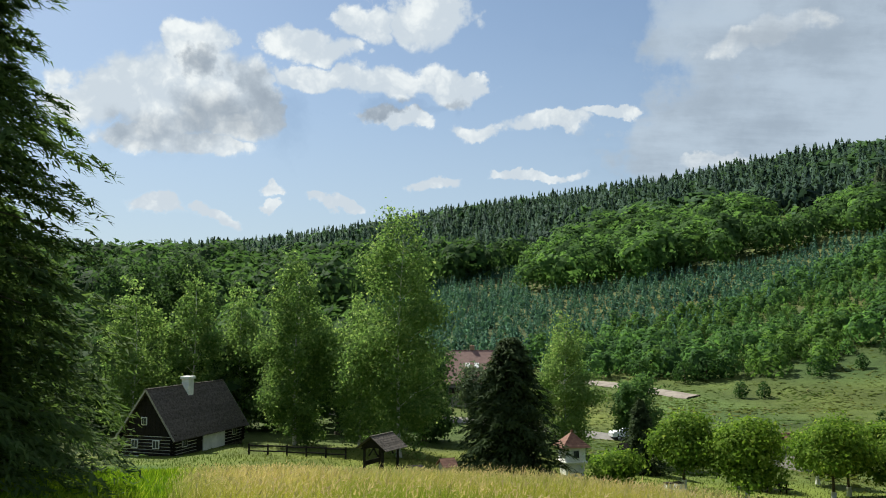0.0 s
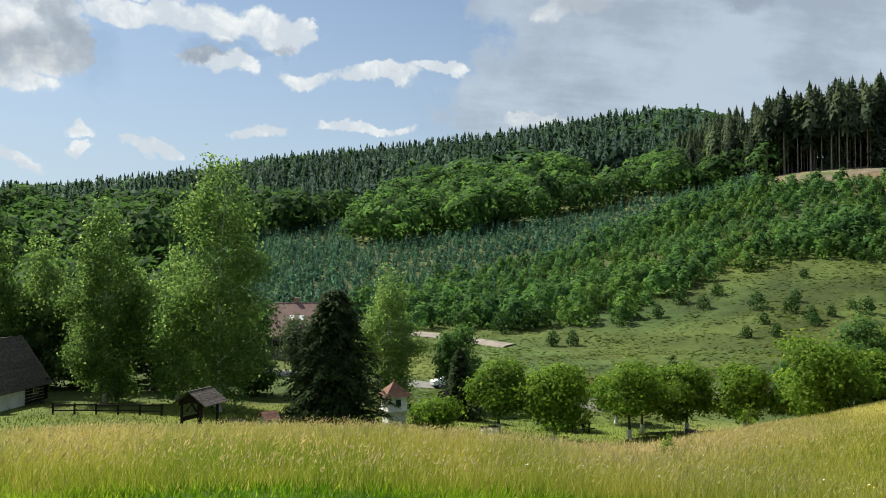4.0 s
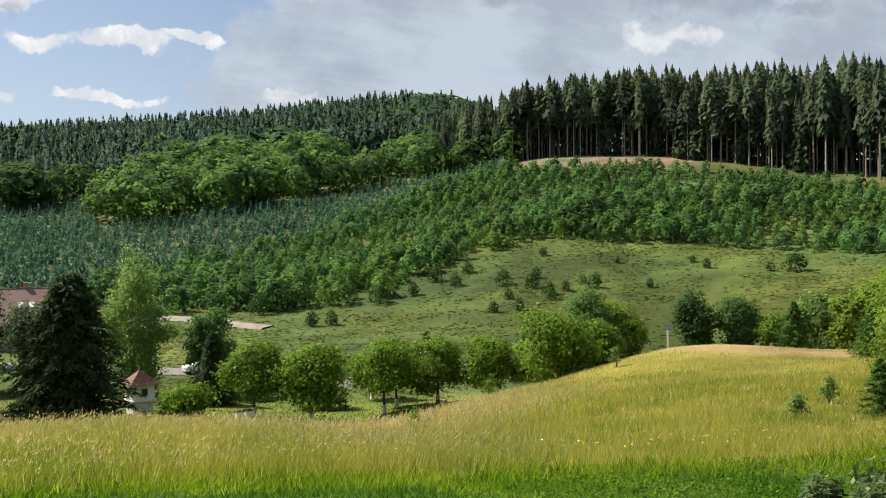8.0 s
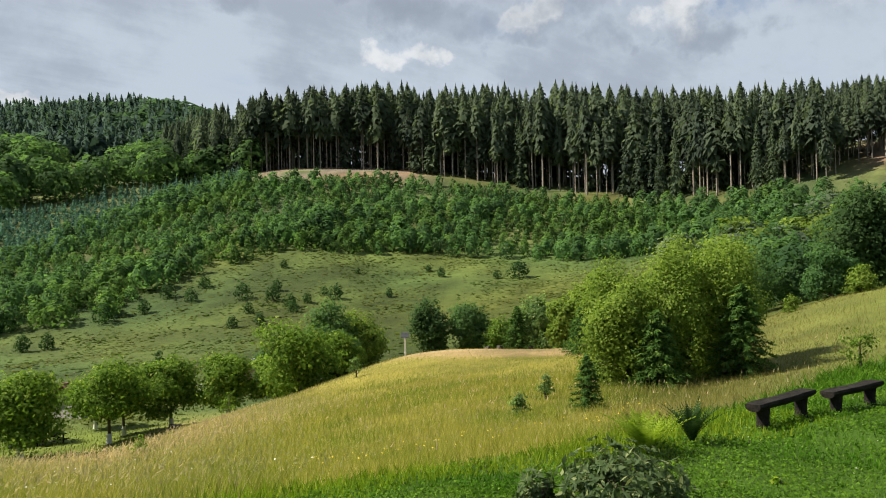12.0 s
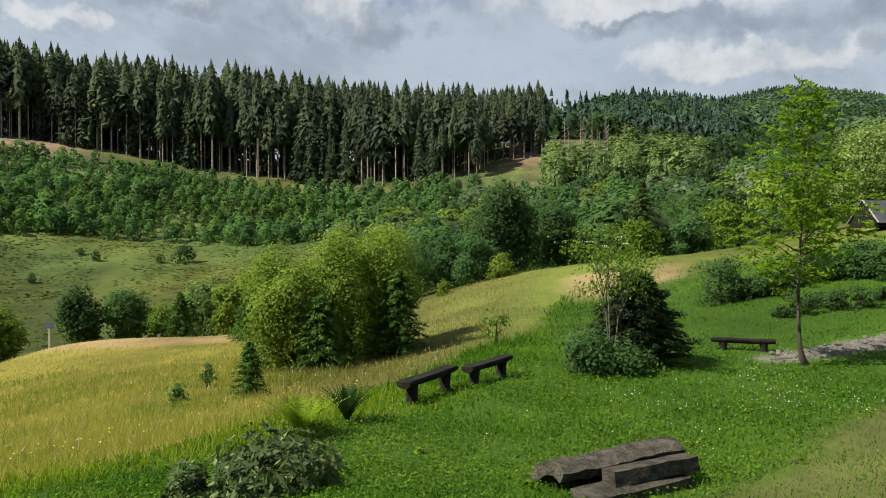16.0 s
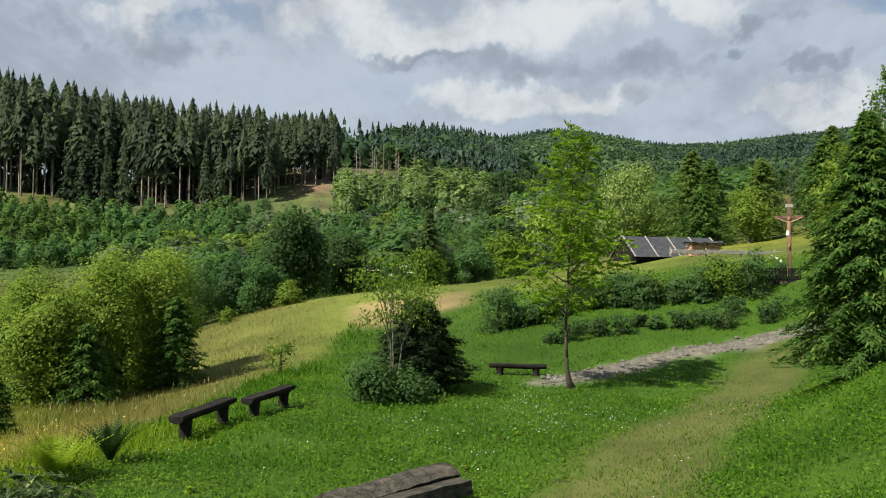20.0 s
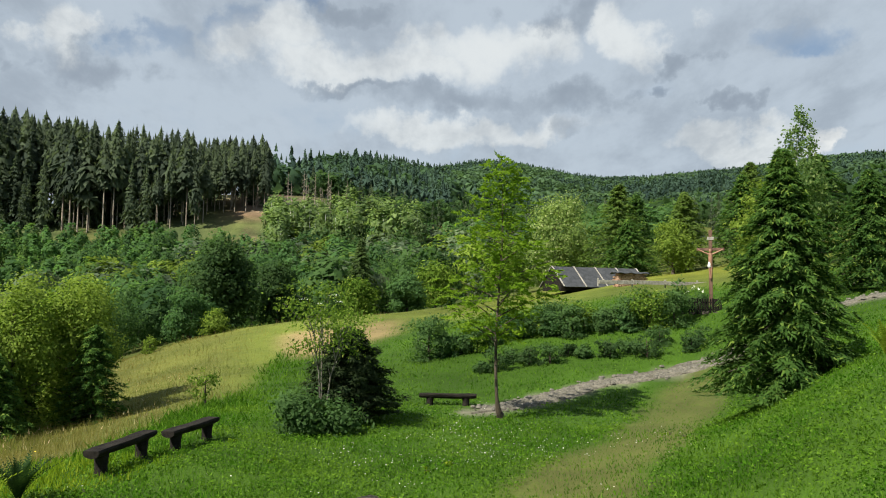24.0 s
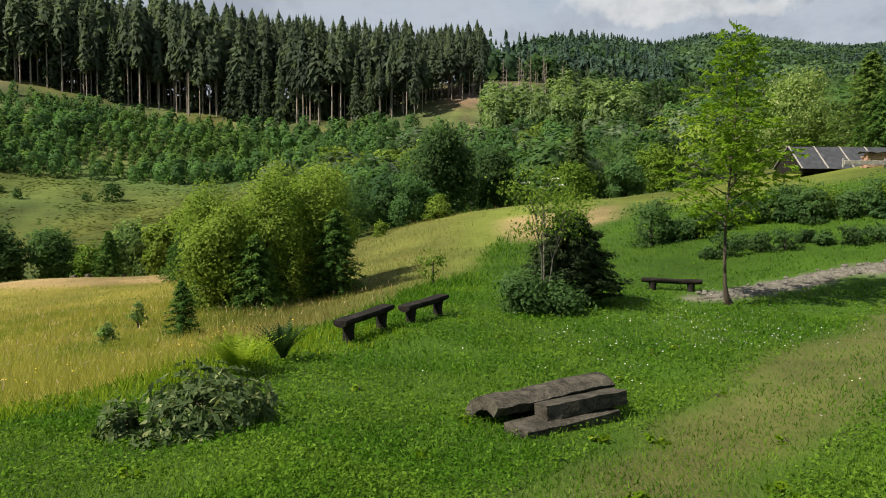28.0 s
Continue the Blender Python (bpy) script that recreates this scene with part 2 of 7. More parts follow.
def ground_material():
    m, k, p, out = surface("turf_and_soil")
    cover = k.add("ShaderNodeAttribute")
    cover.attribute_name = "cover"
    col = cover.outputs["Color"]
    pos = k.add("ShaderNodeTexCoord").outputs["Object"]
    a, b, c = k.noise(pos, 0.25, 6.0, 0.65), k.noise(pos, 1.3, 8.0, 0.72), k.noise(pos, 30.0, 3.0, 0.6)
    f = k.math("ADD", k.math("MULTIPLY", a, 0.35), k.math("ADD", k.math("MULTIPLY", b, 0.35), k.math("MULTIPLY", c, 0.3)))
    f = k.math("MULTIPLY_ADD", k.noise(k.vec("MULTIPLY", pos, (1.0, 1.0, 3.0)), 0.07, 7.0, 0.68), 0.45, k.math("MULTIPLY", f, 0.6))
    k.put(p.inputs["Base Color"], k.mix(1.0, col, k.mix(k.step(f, 0.34, 0.66), (0.45, 0.5, 0.42), (1.55, 1.48, 1.4)), "MULTIPLY"))
    p.inputs["Roughness"].default_value = 0.9
    p.inputs["Specular IOR Level"].default_value = 0.15
    bu = k.add("ShaderNodeBump")
    bu.inputs["Strength"].default_value, bu.inputs["Distance"].default_value = 0.8, 0.08
    k.put(bu.inputs["Height"], k.math("ADD", c, k.math("MULTIPLY", b, 2.0)))
    k.t.links.new(bu.outputs[0], p.inputs["Normal"])
    return m


M_GROUND = ground_material()
M_SPRUCE = leaf_material("spruce_needles", (0.056, 0.080, 0.052), (0.112, 0.142, 0.088), None, 0.5, vary=0.45)
M_FIR = leaf_material("dark_fir_needles", (0.020, 0.036, 0.016), (0.056, 0.080, 0.032), None, 0.3)
M_SPRUCE_NEAR = leaf_material("young_spruce_needles", (0.034, 0.082, 0.020), (0.094, 0.176, 0.036), (0.18, 0.26, 0.05), 0.42)
# bluer than the nearer woods: distance haze is put into these two colours
M_RIDGE = leaf_material("hazy_ridge_spruce_needles", (0.036, 0.066, 0.050), (0.070, 0.112, 0.080), None, 0.3, vary=0.25)
M_RIDGELEAF = leaf_material("hazy_ridge_broad_leaves", (0.048, 0.092, 0.050), (0.096, 0.156, 0.078), None, 0.4, vary=0.25)
M_GOLDLARCH = leaf_material("bright_larch_needles", (0.075, 0.130, 0.028), (0.180, 0.255, 0.062), None, 0.5, vary=0.5)
M_MEADOWBUSH = leaf_material("meadow_bush_leaves", (0.022, 0.056, 0.016), (0.060, 0.115, 0.034), None, 0.4, vary=0.5)
M_PALE = leaf_material("pale_birch_leaves", (0.110, 0.175, 0.060), (0.250, 0.325, 0.130), None, 0.5)
M_LIME = leaf_material("fresh_scrub_leaves", (0.066, 0.130, 0.034), (0.150, 0.240, 0.066), None, 0.5)
M_LARCH = leaf_material("larch_needles", (0.046, 0.084, 0.028), (0.120, 0.175, 0.058), None, 0.45)
M_BIRCH = leaf_material("birch_leaves", (0.095, 0.162, 0.052), (0.215, 0.305, 0.108), (0.29, 0.36, 0.14), 0.62)
M_BEECH = leaf_material("broad_leaves", (0.054, 0.112, 0.038), (0.125, 0.210, 0.070), None, 0.55, vary=0.5)
M_DARK = leaf_material("dark_leaves", (0.036, 0.076, 0.028), (0.088, 0.146, 0.052), None, 0.5, vary=0.5)
M_APPLE = leaf_material("orchard_leaves", (0.070, 0.135, 0.018), (0.18, 0.270, 0.040), (0.26, 0.33, 0.065), 0.45)
M_YELLOW = leaf_material("yellow_green_leaves", (0.100, 0.162, 0.024), (0.245, 0.325, 0.058), None, 0.45)
M_LINDEN = leaf_material("linden_leaves_in_blossom", (0.13, 0.20, 0.05), (0.28, 0.365, 0.11), (0.44, 0.48, 0.22), 0.5)
M_WILLOW = leaf_material("willow_leaves", (0.055, 0.085, 0.045), (0.13, 0.17, 0.095), None, 0.3)
M_ASH = leaf_material("ash_leaves", (0.100, 0.185, 0.016), (0.215, 0.325, 0.034), None, 0.58)
M_YOUNGPINE = leaf_material("plantation_needles", (0.050, 0.114, 0.080), (0.104, 0.186, 0.126), None, 0.3, vary=0.35)
M_SHRUB = leaf_material("hillside_shrub_leaves", (0.048, 0.112, 0.040), (0.120, 0.212, 0.072), None, 0.52, vary=0.45)
M_RHODO = leaf_material("leathery_leaves", (0.048, 0.080, 0.028), (0.125, 0.172, 0.064), (0.22, 0.25, 0.10), 0.34, 0.6, 0.12)
M_FERN = leaf_material("fern_fronds", (0.14, 0.21, 0.016), (0.29, 0.38, 0.045), None, 0.45)
M_FERN_DARK = leaf_material("dark_fern_fronds", (0.018, 0.045, 0.015), (0.05, 0.09, 0.025), None, 0.25)
M_LAWN = leaf_material("lawn_blades", (0.030, 0.086, 0.006), (0.112, 0.218, 0.018), (0.14, 0.25, 0.028), 0.42, patch=0.5)
M_LUSH = leaf_material("lush_edge_grass", (0.085, 0.155, 0.008), (0.21, 0.30, 0.02), (0.30, 0.36, 0.04), 0.5, patch=0.4)
M_HAY = leaf_material("tall_meadow_grass", (0.26, 0.235, 0.08), (0.48, 0.41, 0.20), (0.60, 0.50, 0.32), 0.5, patch=0.13, vary=0.55)
M_SEED = leaf_material("grass_seed_heads", (0.36, 0.29, 0.16), (0.52, 0.43, 0.27), None, 0.45, patch=0.1, vary=0.5)
M_MEADOW = leaf_material("green_meadow_grass", (0.165, 0.195, 0.026), (0.30, 0.30, 0.060), (0.42, 0.37, 0.14), 0.5, patch=0.3, vary=0.55)
# brownish meadow grass for the brow, with cloud shade put into its colour
M_SHADEDBROW = leaf_material("shaded_brown_brow_grass", (0.115, 0.125, 0.026), (0.215, 0.200, 0.060), (0.30, 0.25, 0.11), 0.45, patch=0.3, vary=0.55)
M_BARK = plain("grey_brown_bark", (0.045, 0.034, 0.024), (0.12, 0.095, 0.07), 6.0, 0.9, 0.6, stretch=(1, 1, 0.25))
M_PALEBARK = plain("pale_spruce_bark", (0.16, 0.13, 0.10), (0.32, 0.27, 0.22), 3.0, 0.9, 0.4, stretch=(1, 1, 0.3))
M_BIRCHBARK = plain("white_birch_bark", (0.42, 0.40, 0.36), (0.72, 0.70, 0.66), 2.0, 0.7, 0.3, stretch=(1, 1, 3.0), spots=(0.05, 0.045, 0.04))
M_DARKWOOD = plain("dark_stained_timber", (0.010, 0.0085, 0.0075), (0.028, 0.024, 0.020), 9.0, 0.92, 0.4, stretch=(0.3, 1, 1), gloss=0.12)
M_WHITE = plain("whitewashed_plaster", (0.62, 0.62, 0.60), (0.80, 0.79, 0.76), 2.0, 0.85, 0.15)
M_SHINGLE = plain("weathered_shingle", (0.045, 0.038, 0.034), (0.135, 0.115, 0.10), 5.0, 0.95, 0.5, gloss=0.15)
M_TILE = plain("faded_red_roof_tile", (0.13, 0.060, 0.042), (0.23, 0.115, 0.078), 4.0, 0.8, 0.3)
M_HOTELROOF = plain("brown_red_roof", (0.16, 0.09, 0.08), (0.24, 0.145, 0.125), 1.0, 0.8, 0.2)
M_STONE = plain("weathered_sandstone", (0.028, 0.025, 0.019), (0.118, 0.104, 0.080), 5.0, 0.95, 0.9, spots=(0.030, 0.038, 0.018), gloss=0.2)
M_VALLEY = leaf_material("valley_grass", (0.076, 0.104, 0.024), (0.118, 0.142, 0.034), (0.15, 0.15, 0.055), 0.4, patch=0.05)
M_ELDERBARK = plain("elder_bark", (0.08, 0.072, 0.058), (0.17, 0.155, 0.13), 5.0, 0.9, 0.4)
M_GRAVEL = plain("trodden_gravel", (0.09, 0.082, 0.064), (0.21, 0.19, 0.155), 4.0, 0.95, 0.8, spots=(0.10, 0.115, 0.03), gloss=0.15)
M_PEBBLE = plain("grey_path_stone", (0.085, 0.078, 0.064), (0.19, 0.175, 0.145), 7.0, 0.9, 0.4)
M_EARTH = plain("bare_tan_earth", (0.17, 0.14, 0.115), (0.28, 0.24, 0.20), 0.6, 0.9, 0.3)
M_ROAD = plain("pale_road_surface", (0.15, 0.14, 0.125), (0.24, 0.22, 0.20), 1.0, 0.9, 0.2)
M_GLASS = plain("dark_window_glass", (0.02, 0.025, 0.03), (0.06, 0.07, 0.08), 1.0, 0.12, 0.0)
M_GREY = plain("grey_weathered_board", (0.22, 0.20, 0.17), (0.40, 0.37, 0.33), 6.0, 0.85, 0.3)
M_FELT = plain("black_roofing_felt", (0.030, 0.032, 0.036), (0.065, 0.068, 0.075), 3.0, 0.7, 0.2)
M_METAL = plain("galvanised_steel", (0.35, 0.36, 0.37), (0.5, 0.5, 0.5), 8.0, 0.45, 0.1, 0.7)
M_BRICK = plain("stacked_red_brick", (0.30, 0.17, 0.11), (0.48, 0.32, 0.22), 4.0, 0.9, 0.4)
M_CARPAINT = plain("white_car_paint", (0.72, 0.73, 0.75), (0.80, 0.81, 0.82), 1.0, 0.25, 0.0)
M_RUBBER = plain("black_rubber", (0.012, 0.012, 0.012), (0.03, 0.03, 0.03), 9.0, 0.8, 0.2)
M_SKIN = plain("painted_cast_figure", (0.26, 0.13, 0.08), (0.36, 0.20, 0.13), 9.0, 0.6, 0.1)
M_CROSSWOOD = plain("reddish_brown_timber", (0.08, 0.042, 0.028), (0.16, 0.09, 0.06), 8.0, 0.7, 0.3, stretch=(1, 1, 0.2))
M_PETAL = plain("white_petals", (0.72, 0.72, 0.66), (0.85, 0.85, 0.80), 9.0, 0.7, 0.0)
M_GOLD = plain("yellow_petals", (0.55, 0.36, 0.02), (0.72, 0.52, 0.05), 9.0, 0.7, 0.0)

# ---- building blocks ----


def mesh_from(name, verts, faces, mat, smooth=False):
    """A mesh from arrays: all faces with the same number of corners."""
    me = bpy.data.meshes.new(name)
    verts, faces = np.asarray(verts, dtype=np.float32), np.asarray(faces, dtype=np.int32)
    n, c = faces.shape
    me.vertices.add(len(verts))
    me.vertices.foreach_set("co", verts.ravel())
    me.loops.add(n * c)
    me.loops.foreach_set("vertex_index", faces.ravel())
    me.polygons.add(n)
    me.polygons.foreach_set("loop_start", np.arange(n, dtype=np.int32) * c)
    me.update(calc_edges=True)
    if smooth:
        me.polygons.foreach_set("use_smooth", np.ones(n, dtype=bool))
    me.materials.append(mat)
    return me


def thing(name, x, y, z, rz=0.0, label="", category="", group=""):
    """An Empty at the base of a thing."""
    ob = new(name)
    ob.empty_display_size = 0.2
    ob.matrix_basis = pose(x, y, z, 0, 0, rz)
    return tagged(ob, label, category, group)


def part(name, data, mat, parent, label="", m=None):
    """One mesh object under a thing or a part; data is a bmesh or a mesh."""
    if isinstance(data, bmesh.types.BMesh):
        me = bpy.data.meshes.new(name)
        data.to_mesh(me)
        data.free()
        me.materials.append(mat)
    else:
        me = data
    ob = new(name, me)
    ob.parent = parent
    if m is not None:
        ob.matrix_basis = m
    return tagged(ob, label)


def box(sx, sy, sz, at=(0, 0, 0), bevel=0.0, m=None, wobble=0.0, cuts=0):
    """A box standing on at, bevelled, perhaps a little uneven."""
    bm = bmesh.new()
    bmesh.ops.create_cube(bm, size=1.0)
    bmesh.ops.scale(bm, vec=(sx, sy, sz), verts=bm.verts)
    if cuts:
        bmesh.ops.subdivide_edges(bm, edges=bm.edges[:], cuts=cuts, use_grid_fill=True)
    if bevel:
        bmesh.ops.bevel(bm, geom=bm.edges[:], offset=bevel, segments=2, affect="EDGES", profile=0.5) if not cuts else None
    if wobble:
        for v in bm.verts:
            v.co += noise.noise_vector(v.co * 3.1 + Vector((sx * 7, sy * 3, sz))) * wobble
    bmesh.ops.translate(bm, vec=(at[0], at[1], at[2] + sz / 2), verts=bm.verts)
    if m is not None:
        bmesh.ops.transform(bm, matrix=m, verts=bm.verts)
    return bm


def tube(points, radii, sides=8):
    """Arrays of a tapered tube along points."""
    points = np.asarray(points, float)
    n = len(points)
    d = np.gradient(points, axis=0)
    d /= np.linalg.norm(d, axis=1)[:, None] + 1e-9
    ref = np.where(np.abs(d[:, 2:3]) > 0.9, np.array([[1.0, 0, 0]]), np.array([[0, 0, 1.0]]))
    u = np.cross(d, ref)
    u /= np.linalg.norm(u, axis=1)[:, None]
    w = np.cross(d, u)
    a = np.linspace(0, 2 * np.pi, sides, endpoint=False)
    ring = points[:, None] + (u[:, None] * np.cos(a)[None, :, None] + w[:, None] * np.sin(a)[None, :, None]) * np.asarray(radii)[:, None, None]
    i, j = np.meshgrid(np.arange(n - 1), np.arange(sides), indexing="ij")
    k = (j + 1) % sides
    return ring.reshape(-1, 3), np.stack([i * sides + j, i * sides + k, (i + 1) * sides + k, (i + 1) * sides + j], -1).reshape(-1, 4)


def join(chunks):
    vs, fs, n = [], [], 0
    for v, f in chunks:
        vs.append(v)
        fs.append(np.asarray(f) + n)
        n += len(v)
    return np.concatenate(vs), np.concatenate(fs)


def unit(v):
    return v / (np.linalg.norm(v, axis=-1, keepdims=True) + 1e-9)


def leaves(centres, size, rng, out=None, aspect=0.55, upward=0.5, along=None, wild=0.8, tri=False):
    """A pointed four-cornered leaf at each centre."""
    n = len(centres)
    size = np.broadcast_to(np.asarray(size, float), (n,)) * rng.uniform(0.7, 1.3, n)
    nor = rng.normal(size=(n, 3)) * wild
    nor[:, 2] += upward
    if out is not None:
        nor += out
    nor = unit(nor)
    a = rng.normal(size=(n, 3)) if along is None else along + rng.normal(size=(n, 3)) * 0.25
    a = unit(a - nor * (a * nor).sum(1, keepdims=True))
    b = np.cross(nor, a)
    s = size[:, None]
    if tri:
        v = np.stack([centres - a * s * 0.45 - b * s * aspect * 0.55, centres - a * s * 0.45 + b * s * aspect * 0.55, centres + a * s * 0.65], 1)
        return v.reshape(-1, 3), np.arange(3 * n).reshape(n, 3)
    v = np.stack([centres - a * s * 0.5, centres + b * s * aspect * 0.5 + a * s * 0.05, centres + a * s * 0.5, centres - b * s * aspect * 0.5 + a * s * 0.05], 1)
    return v.reshape(-1, 3), np.arange(4 * n).reshape(n, 4)


def crown_arrays(rng, lobes, clumps, per, size, spread, droop=0.0, hollow=0.5, wild=0.6, aspect=0.6, tri=True):
    """Leaves in clumps through a few uneven lobes (centre x, y, z, radius across, radius up)."""
    weight = np.array([l[3] ** 2 * l[4] for l in lobes])
    pick = rng.choice(len(lobes), clumps, p=weight / weight.sum())
    L = np.array(lobes)[pick]
    d = unit(rng.normal(size=(clumps, 3)))
    r = rng.uniform(hollow, 1.0, clumps) ** 0.6 * (1 + 0.16 * np.sin(d[:, 0] * 5 + pick) * np.cos(d[:, 1] * 4 + d[:, 2] * 6))
    c = L[:, :3] + d * r[:, None] * np.stack([L[:, 3], L[:, 3], L[:, 4]], 1)
    o = rng.normal(size=(clumps, per, 3)) * np.array([1, 1, 0.7]) * spread * rng.uniform(0.6, 1.3, (clumps, 1, 1))
    o[:, :, 2] -= droop * np.abs(rng.normal(size=(clumps, per)))
    p = (c[:, None] + o).reshape(-1, 3)
    outward = np.repeat(d, per, axis=0) * 0.8 + unit(o).reshape(-1, 3) * 0.4
    return leaves(p, size, rng, outward, aspect * (1.25 if tri else 1.0), 0.45, None, wild, tri)


def wood_arrays(rng, height, radius, limbs, reach, start=0.3, lean=0.0, sides=7, rise=0.6):
    """A tapered trunk with limbs."""
    s = np.linspace(0, 1, 9)
    wob = np.stack([np.sin(s * 4 + rng.uniform(0, 6)) * 0.02 * height * s + lean * s ** 1.5, np.cos(s * 5 + rng.uniform(0, 6)) * 0.018 * height * s, s * height], 1)
    wob[:, :2] -= wob[0, :2]
    chunks = [tube(wob, radius * (1 - s * 0.9) * (1 + 0.6 * np.exp(-s * 25)), sides)]
    for i in range(limbs):
        f = start + (0.95 - start) * (i + rng.uniform(0, 0.9)) / limbs
        p = np.array([np.interp(f, s, wob[:, j]) for j in range(3)])
        a = i * 2.4 + rng.uniform(-0.5, 0.5)
        ln = reach * (1.1 - f * 0.75) * rng.uniform(0.7, 1.2)
        q = np.linspace(0, 1, 5)[:, None]
        pts = p + np.array([[math.cos(a), math.sin(a), 0]]) * ln * q + np.array([[0, 0, 1.0]]) * ln * (rise * q - 0.15 * q * q) + rng.normal(size=(5, 3)) * 0.03 * ln * q
        chunks.append(tube(pts, radius * 0.42 * (1 - f * 0.6) * (1 - q[:, 0] * 0.85), 5))
    return join(chunks)


def bough_arrays(rng, h, r, boughs, sec, tufts, tuft, start=0.03, up=0.2, droop=0.4, power=0.8, sag=0.15, aspect=0.35, fan=0.42, tri=True):
    """A near conifer: boughs with side twigs, each twig set with small needle tufts."""
    i = np.arange(boughs)
    z = start + (0.985 - start) * ((i + rng.uniform(0, 1, boughs)) / boughs)
    ph = i * 2.39996 + rng.uniform(-0.35, 0.35, boughs)
    ln = r * np.clip(1 - z, 0.02, 1) ** power * rng.uniform(0.75, 1.12, boughs)
    upw = up + 0.9 * np.clip(z - 0.6, 0, 1)
    s = np.linspace(0.12, 1.0, sec)[None] + rng.uniform(-0.04, 0.04, (boughs, sec))
    base = np.stack([np.cos(ph)[:, None] * ln[:, None] * s, np.sin(ph)[:, None] * ln[:, None] * s, (z * h)[:, None] + ln[:, None] * (upw[:, None] * s - droop * s * s)], -1)
    cs, al, sz = [], [], []
    for side in (-1, 0, 1):
        a = ph[:, None] + side * (1.0 - 0.35 * s + rng.uniform(-0.2, 0.2, (boughs, sec)))
        l = (ln[:, None] * fan * (1.1 - 0.8 * s) + 0.03 * r) if side else (ln[:, None] * 0.16 + 0 * s)
        d = unit(np.stack([np.cos(a), np.sin(a), upw[:, None] - 1.6 * droop * s], -1))
        for u in np.linspace(0.12, 1.0, tufts):
            p = base + d * (l * u)[..., None] + rng.normal(size=base.shape) * tuft * 0.18
            p[..., 2] -= sag * l * u * u
            q = d + np.array([0, 0, -sag * 1.4 * u])
            cs.append(p.reshape(-1, 3))
            al.append(unit(q).reshape(-1, 3))
            sz.append(np.full(p.shape[0] * p.shape[1], tuft * (1.15 - 0.4 * u)))
    cs, al, sz = np.concatenate(cs), np.concatenate(al), np.concatenate(sz)
    return leaves(cs, sz, rng, unit(cs * np.array([1, 1, 0])) * 0.35, aspect, 0.8, al, 0.35, tri)


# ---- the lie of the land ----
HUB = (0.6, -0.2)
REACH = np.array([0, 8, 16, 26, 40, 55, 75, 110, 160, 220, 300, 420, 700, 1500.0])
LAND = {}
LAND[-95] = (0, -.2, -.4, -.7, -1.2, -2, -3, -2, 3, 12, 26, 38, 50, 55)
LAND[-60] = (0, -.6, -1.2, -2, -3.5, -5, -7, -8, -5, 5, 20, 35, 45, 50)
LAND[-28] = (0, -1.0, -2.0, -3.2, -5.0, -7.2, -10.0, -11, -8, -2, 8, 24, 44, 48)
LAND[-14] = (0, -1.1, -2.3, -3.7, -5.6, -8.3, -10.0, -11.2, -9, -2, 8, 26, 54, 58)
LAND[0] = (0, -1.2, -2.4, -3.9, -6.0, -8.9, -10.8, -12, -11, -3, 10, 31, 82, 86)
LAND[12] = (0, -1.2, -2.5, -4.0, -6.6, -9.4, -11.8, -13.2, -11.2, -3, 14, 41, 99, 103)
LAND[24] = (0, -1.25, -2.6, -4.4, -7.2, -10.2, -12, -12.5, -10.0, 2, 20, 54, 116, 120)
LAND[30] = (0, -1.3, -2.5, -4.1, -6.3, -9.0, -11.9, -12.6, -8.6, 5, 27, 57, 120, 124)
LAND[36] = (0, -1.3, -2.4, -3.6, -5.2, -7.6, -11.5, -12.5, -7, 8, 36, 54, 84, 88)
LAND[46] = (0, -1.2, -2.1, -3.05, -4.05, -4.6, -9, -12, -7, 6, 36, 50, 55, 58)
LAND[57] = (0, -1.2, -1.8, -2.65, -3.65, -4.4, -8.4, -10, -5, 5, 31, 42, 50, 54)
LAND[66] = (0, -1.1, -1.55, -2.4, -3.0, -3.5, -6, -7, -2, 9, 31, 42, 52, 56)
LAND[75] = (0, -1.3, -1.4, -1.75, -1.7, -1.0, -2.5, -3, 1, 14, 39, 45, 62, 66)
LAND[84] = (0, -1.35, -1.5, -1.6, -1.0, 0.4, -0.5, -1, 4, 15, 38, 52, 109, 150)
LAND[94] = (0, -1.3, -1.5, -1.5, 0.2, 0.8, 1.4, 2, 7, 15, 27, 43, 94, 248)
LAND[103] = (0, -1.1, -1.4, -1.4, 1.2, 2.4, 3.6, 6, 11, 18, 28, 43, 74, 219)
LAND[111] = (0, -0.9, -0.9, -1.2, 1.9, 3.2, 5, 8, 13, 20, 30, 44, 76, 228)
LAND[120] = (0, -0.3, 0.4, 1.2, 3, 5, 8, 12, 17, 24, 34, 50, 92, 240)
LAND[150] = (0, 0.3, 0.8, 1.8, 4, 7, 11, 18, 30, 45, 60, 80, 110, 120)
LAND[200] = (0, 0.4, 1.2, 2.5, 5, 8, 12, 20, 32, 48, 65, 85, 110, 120)


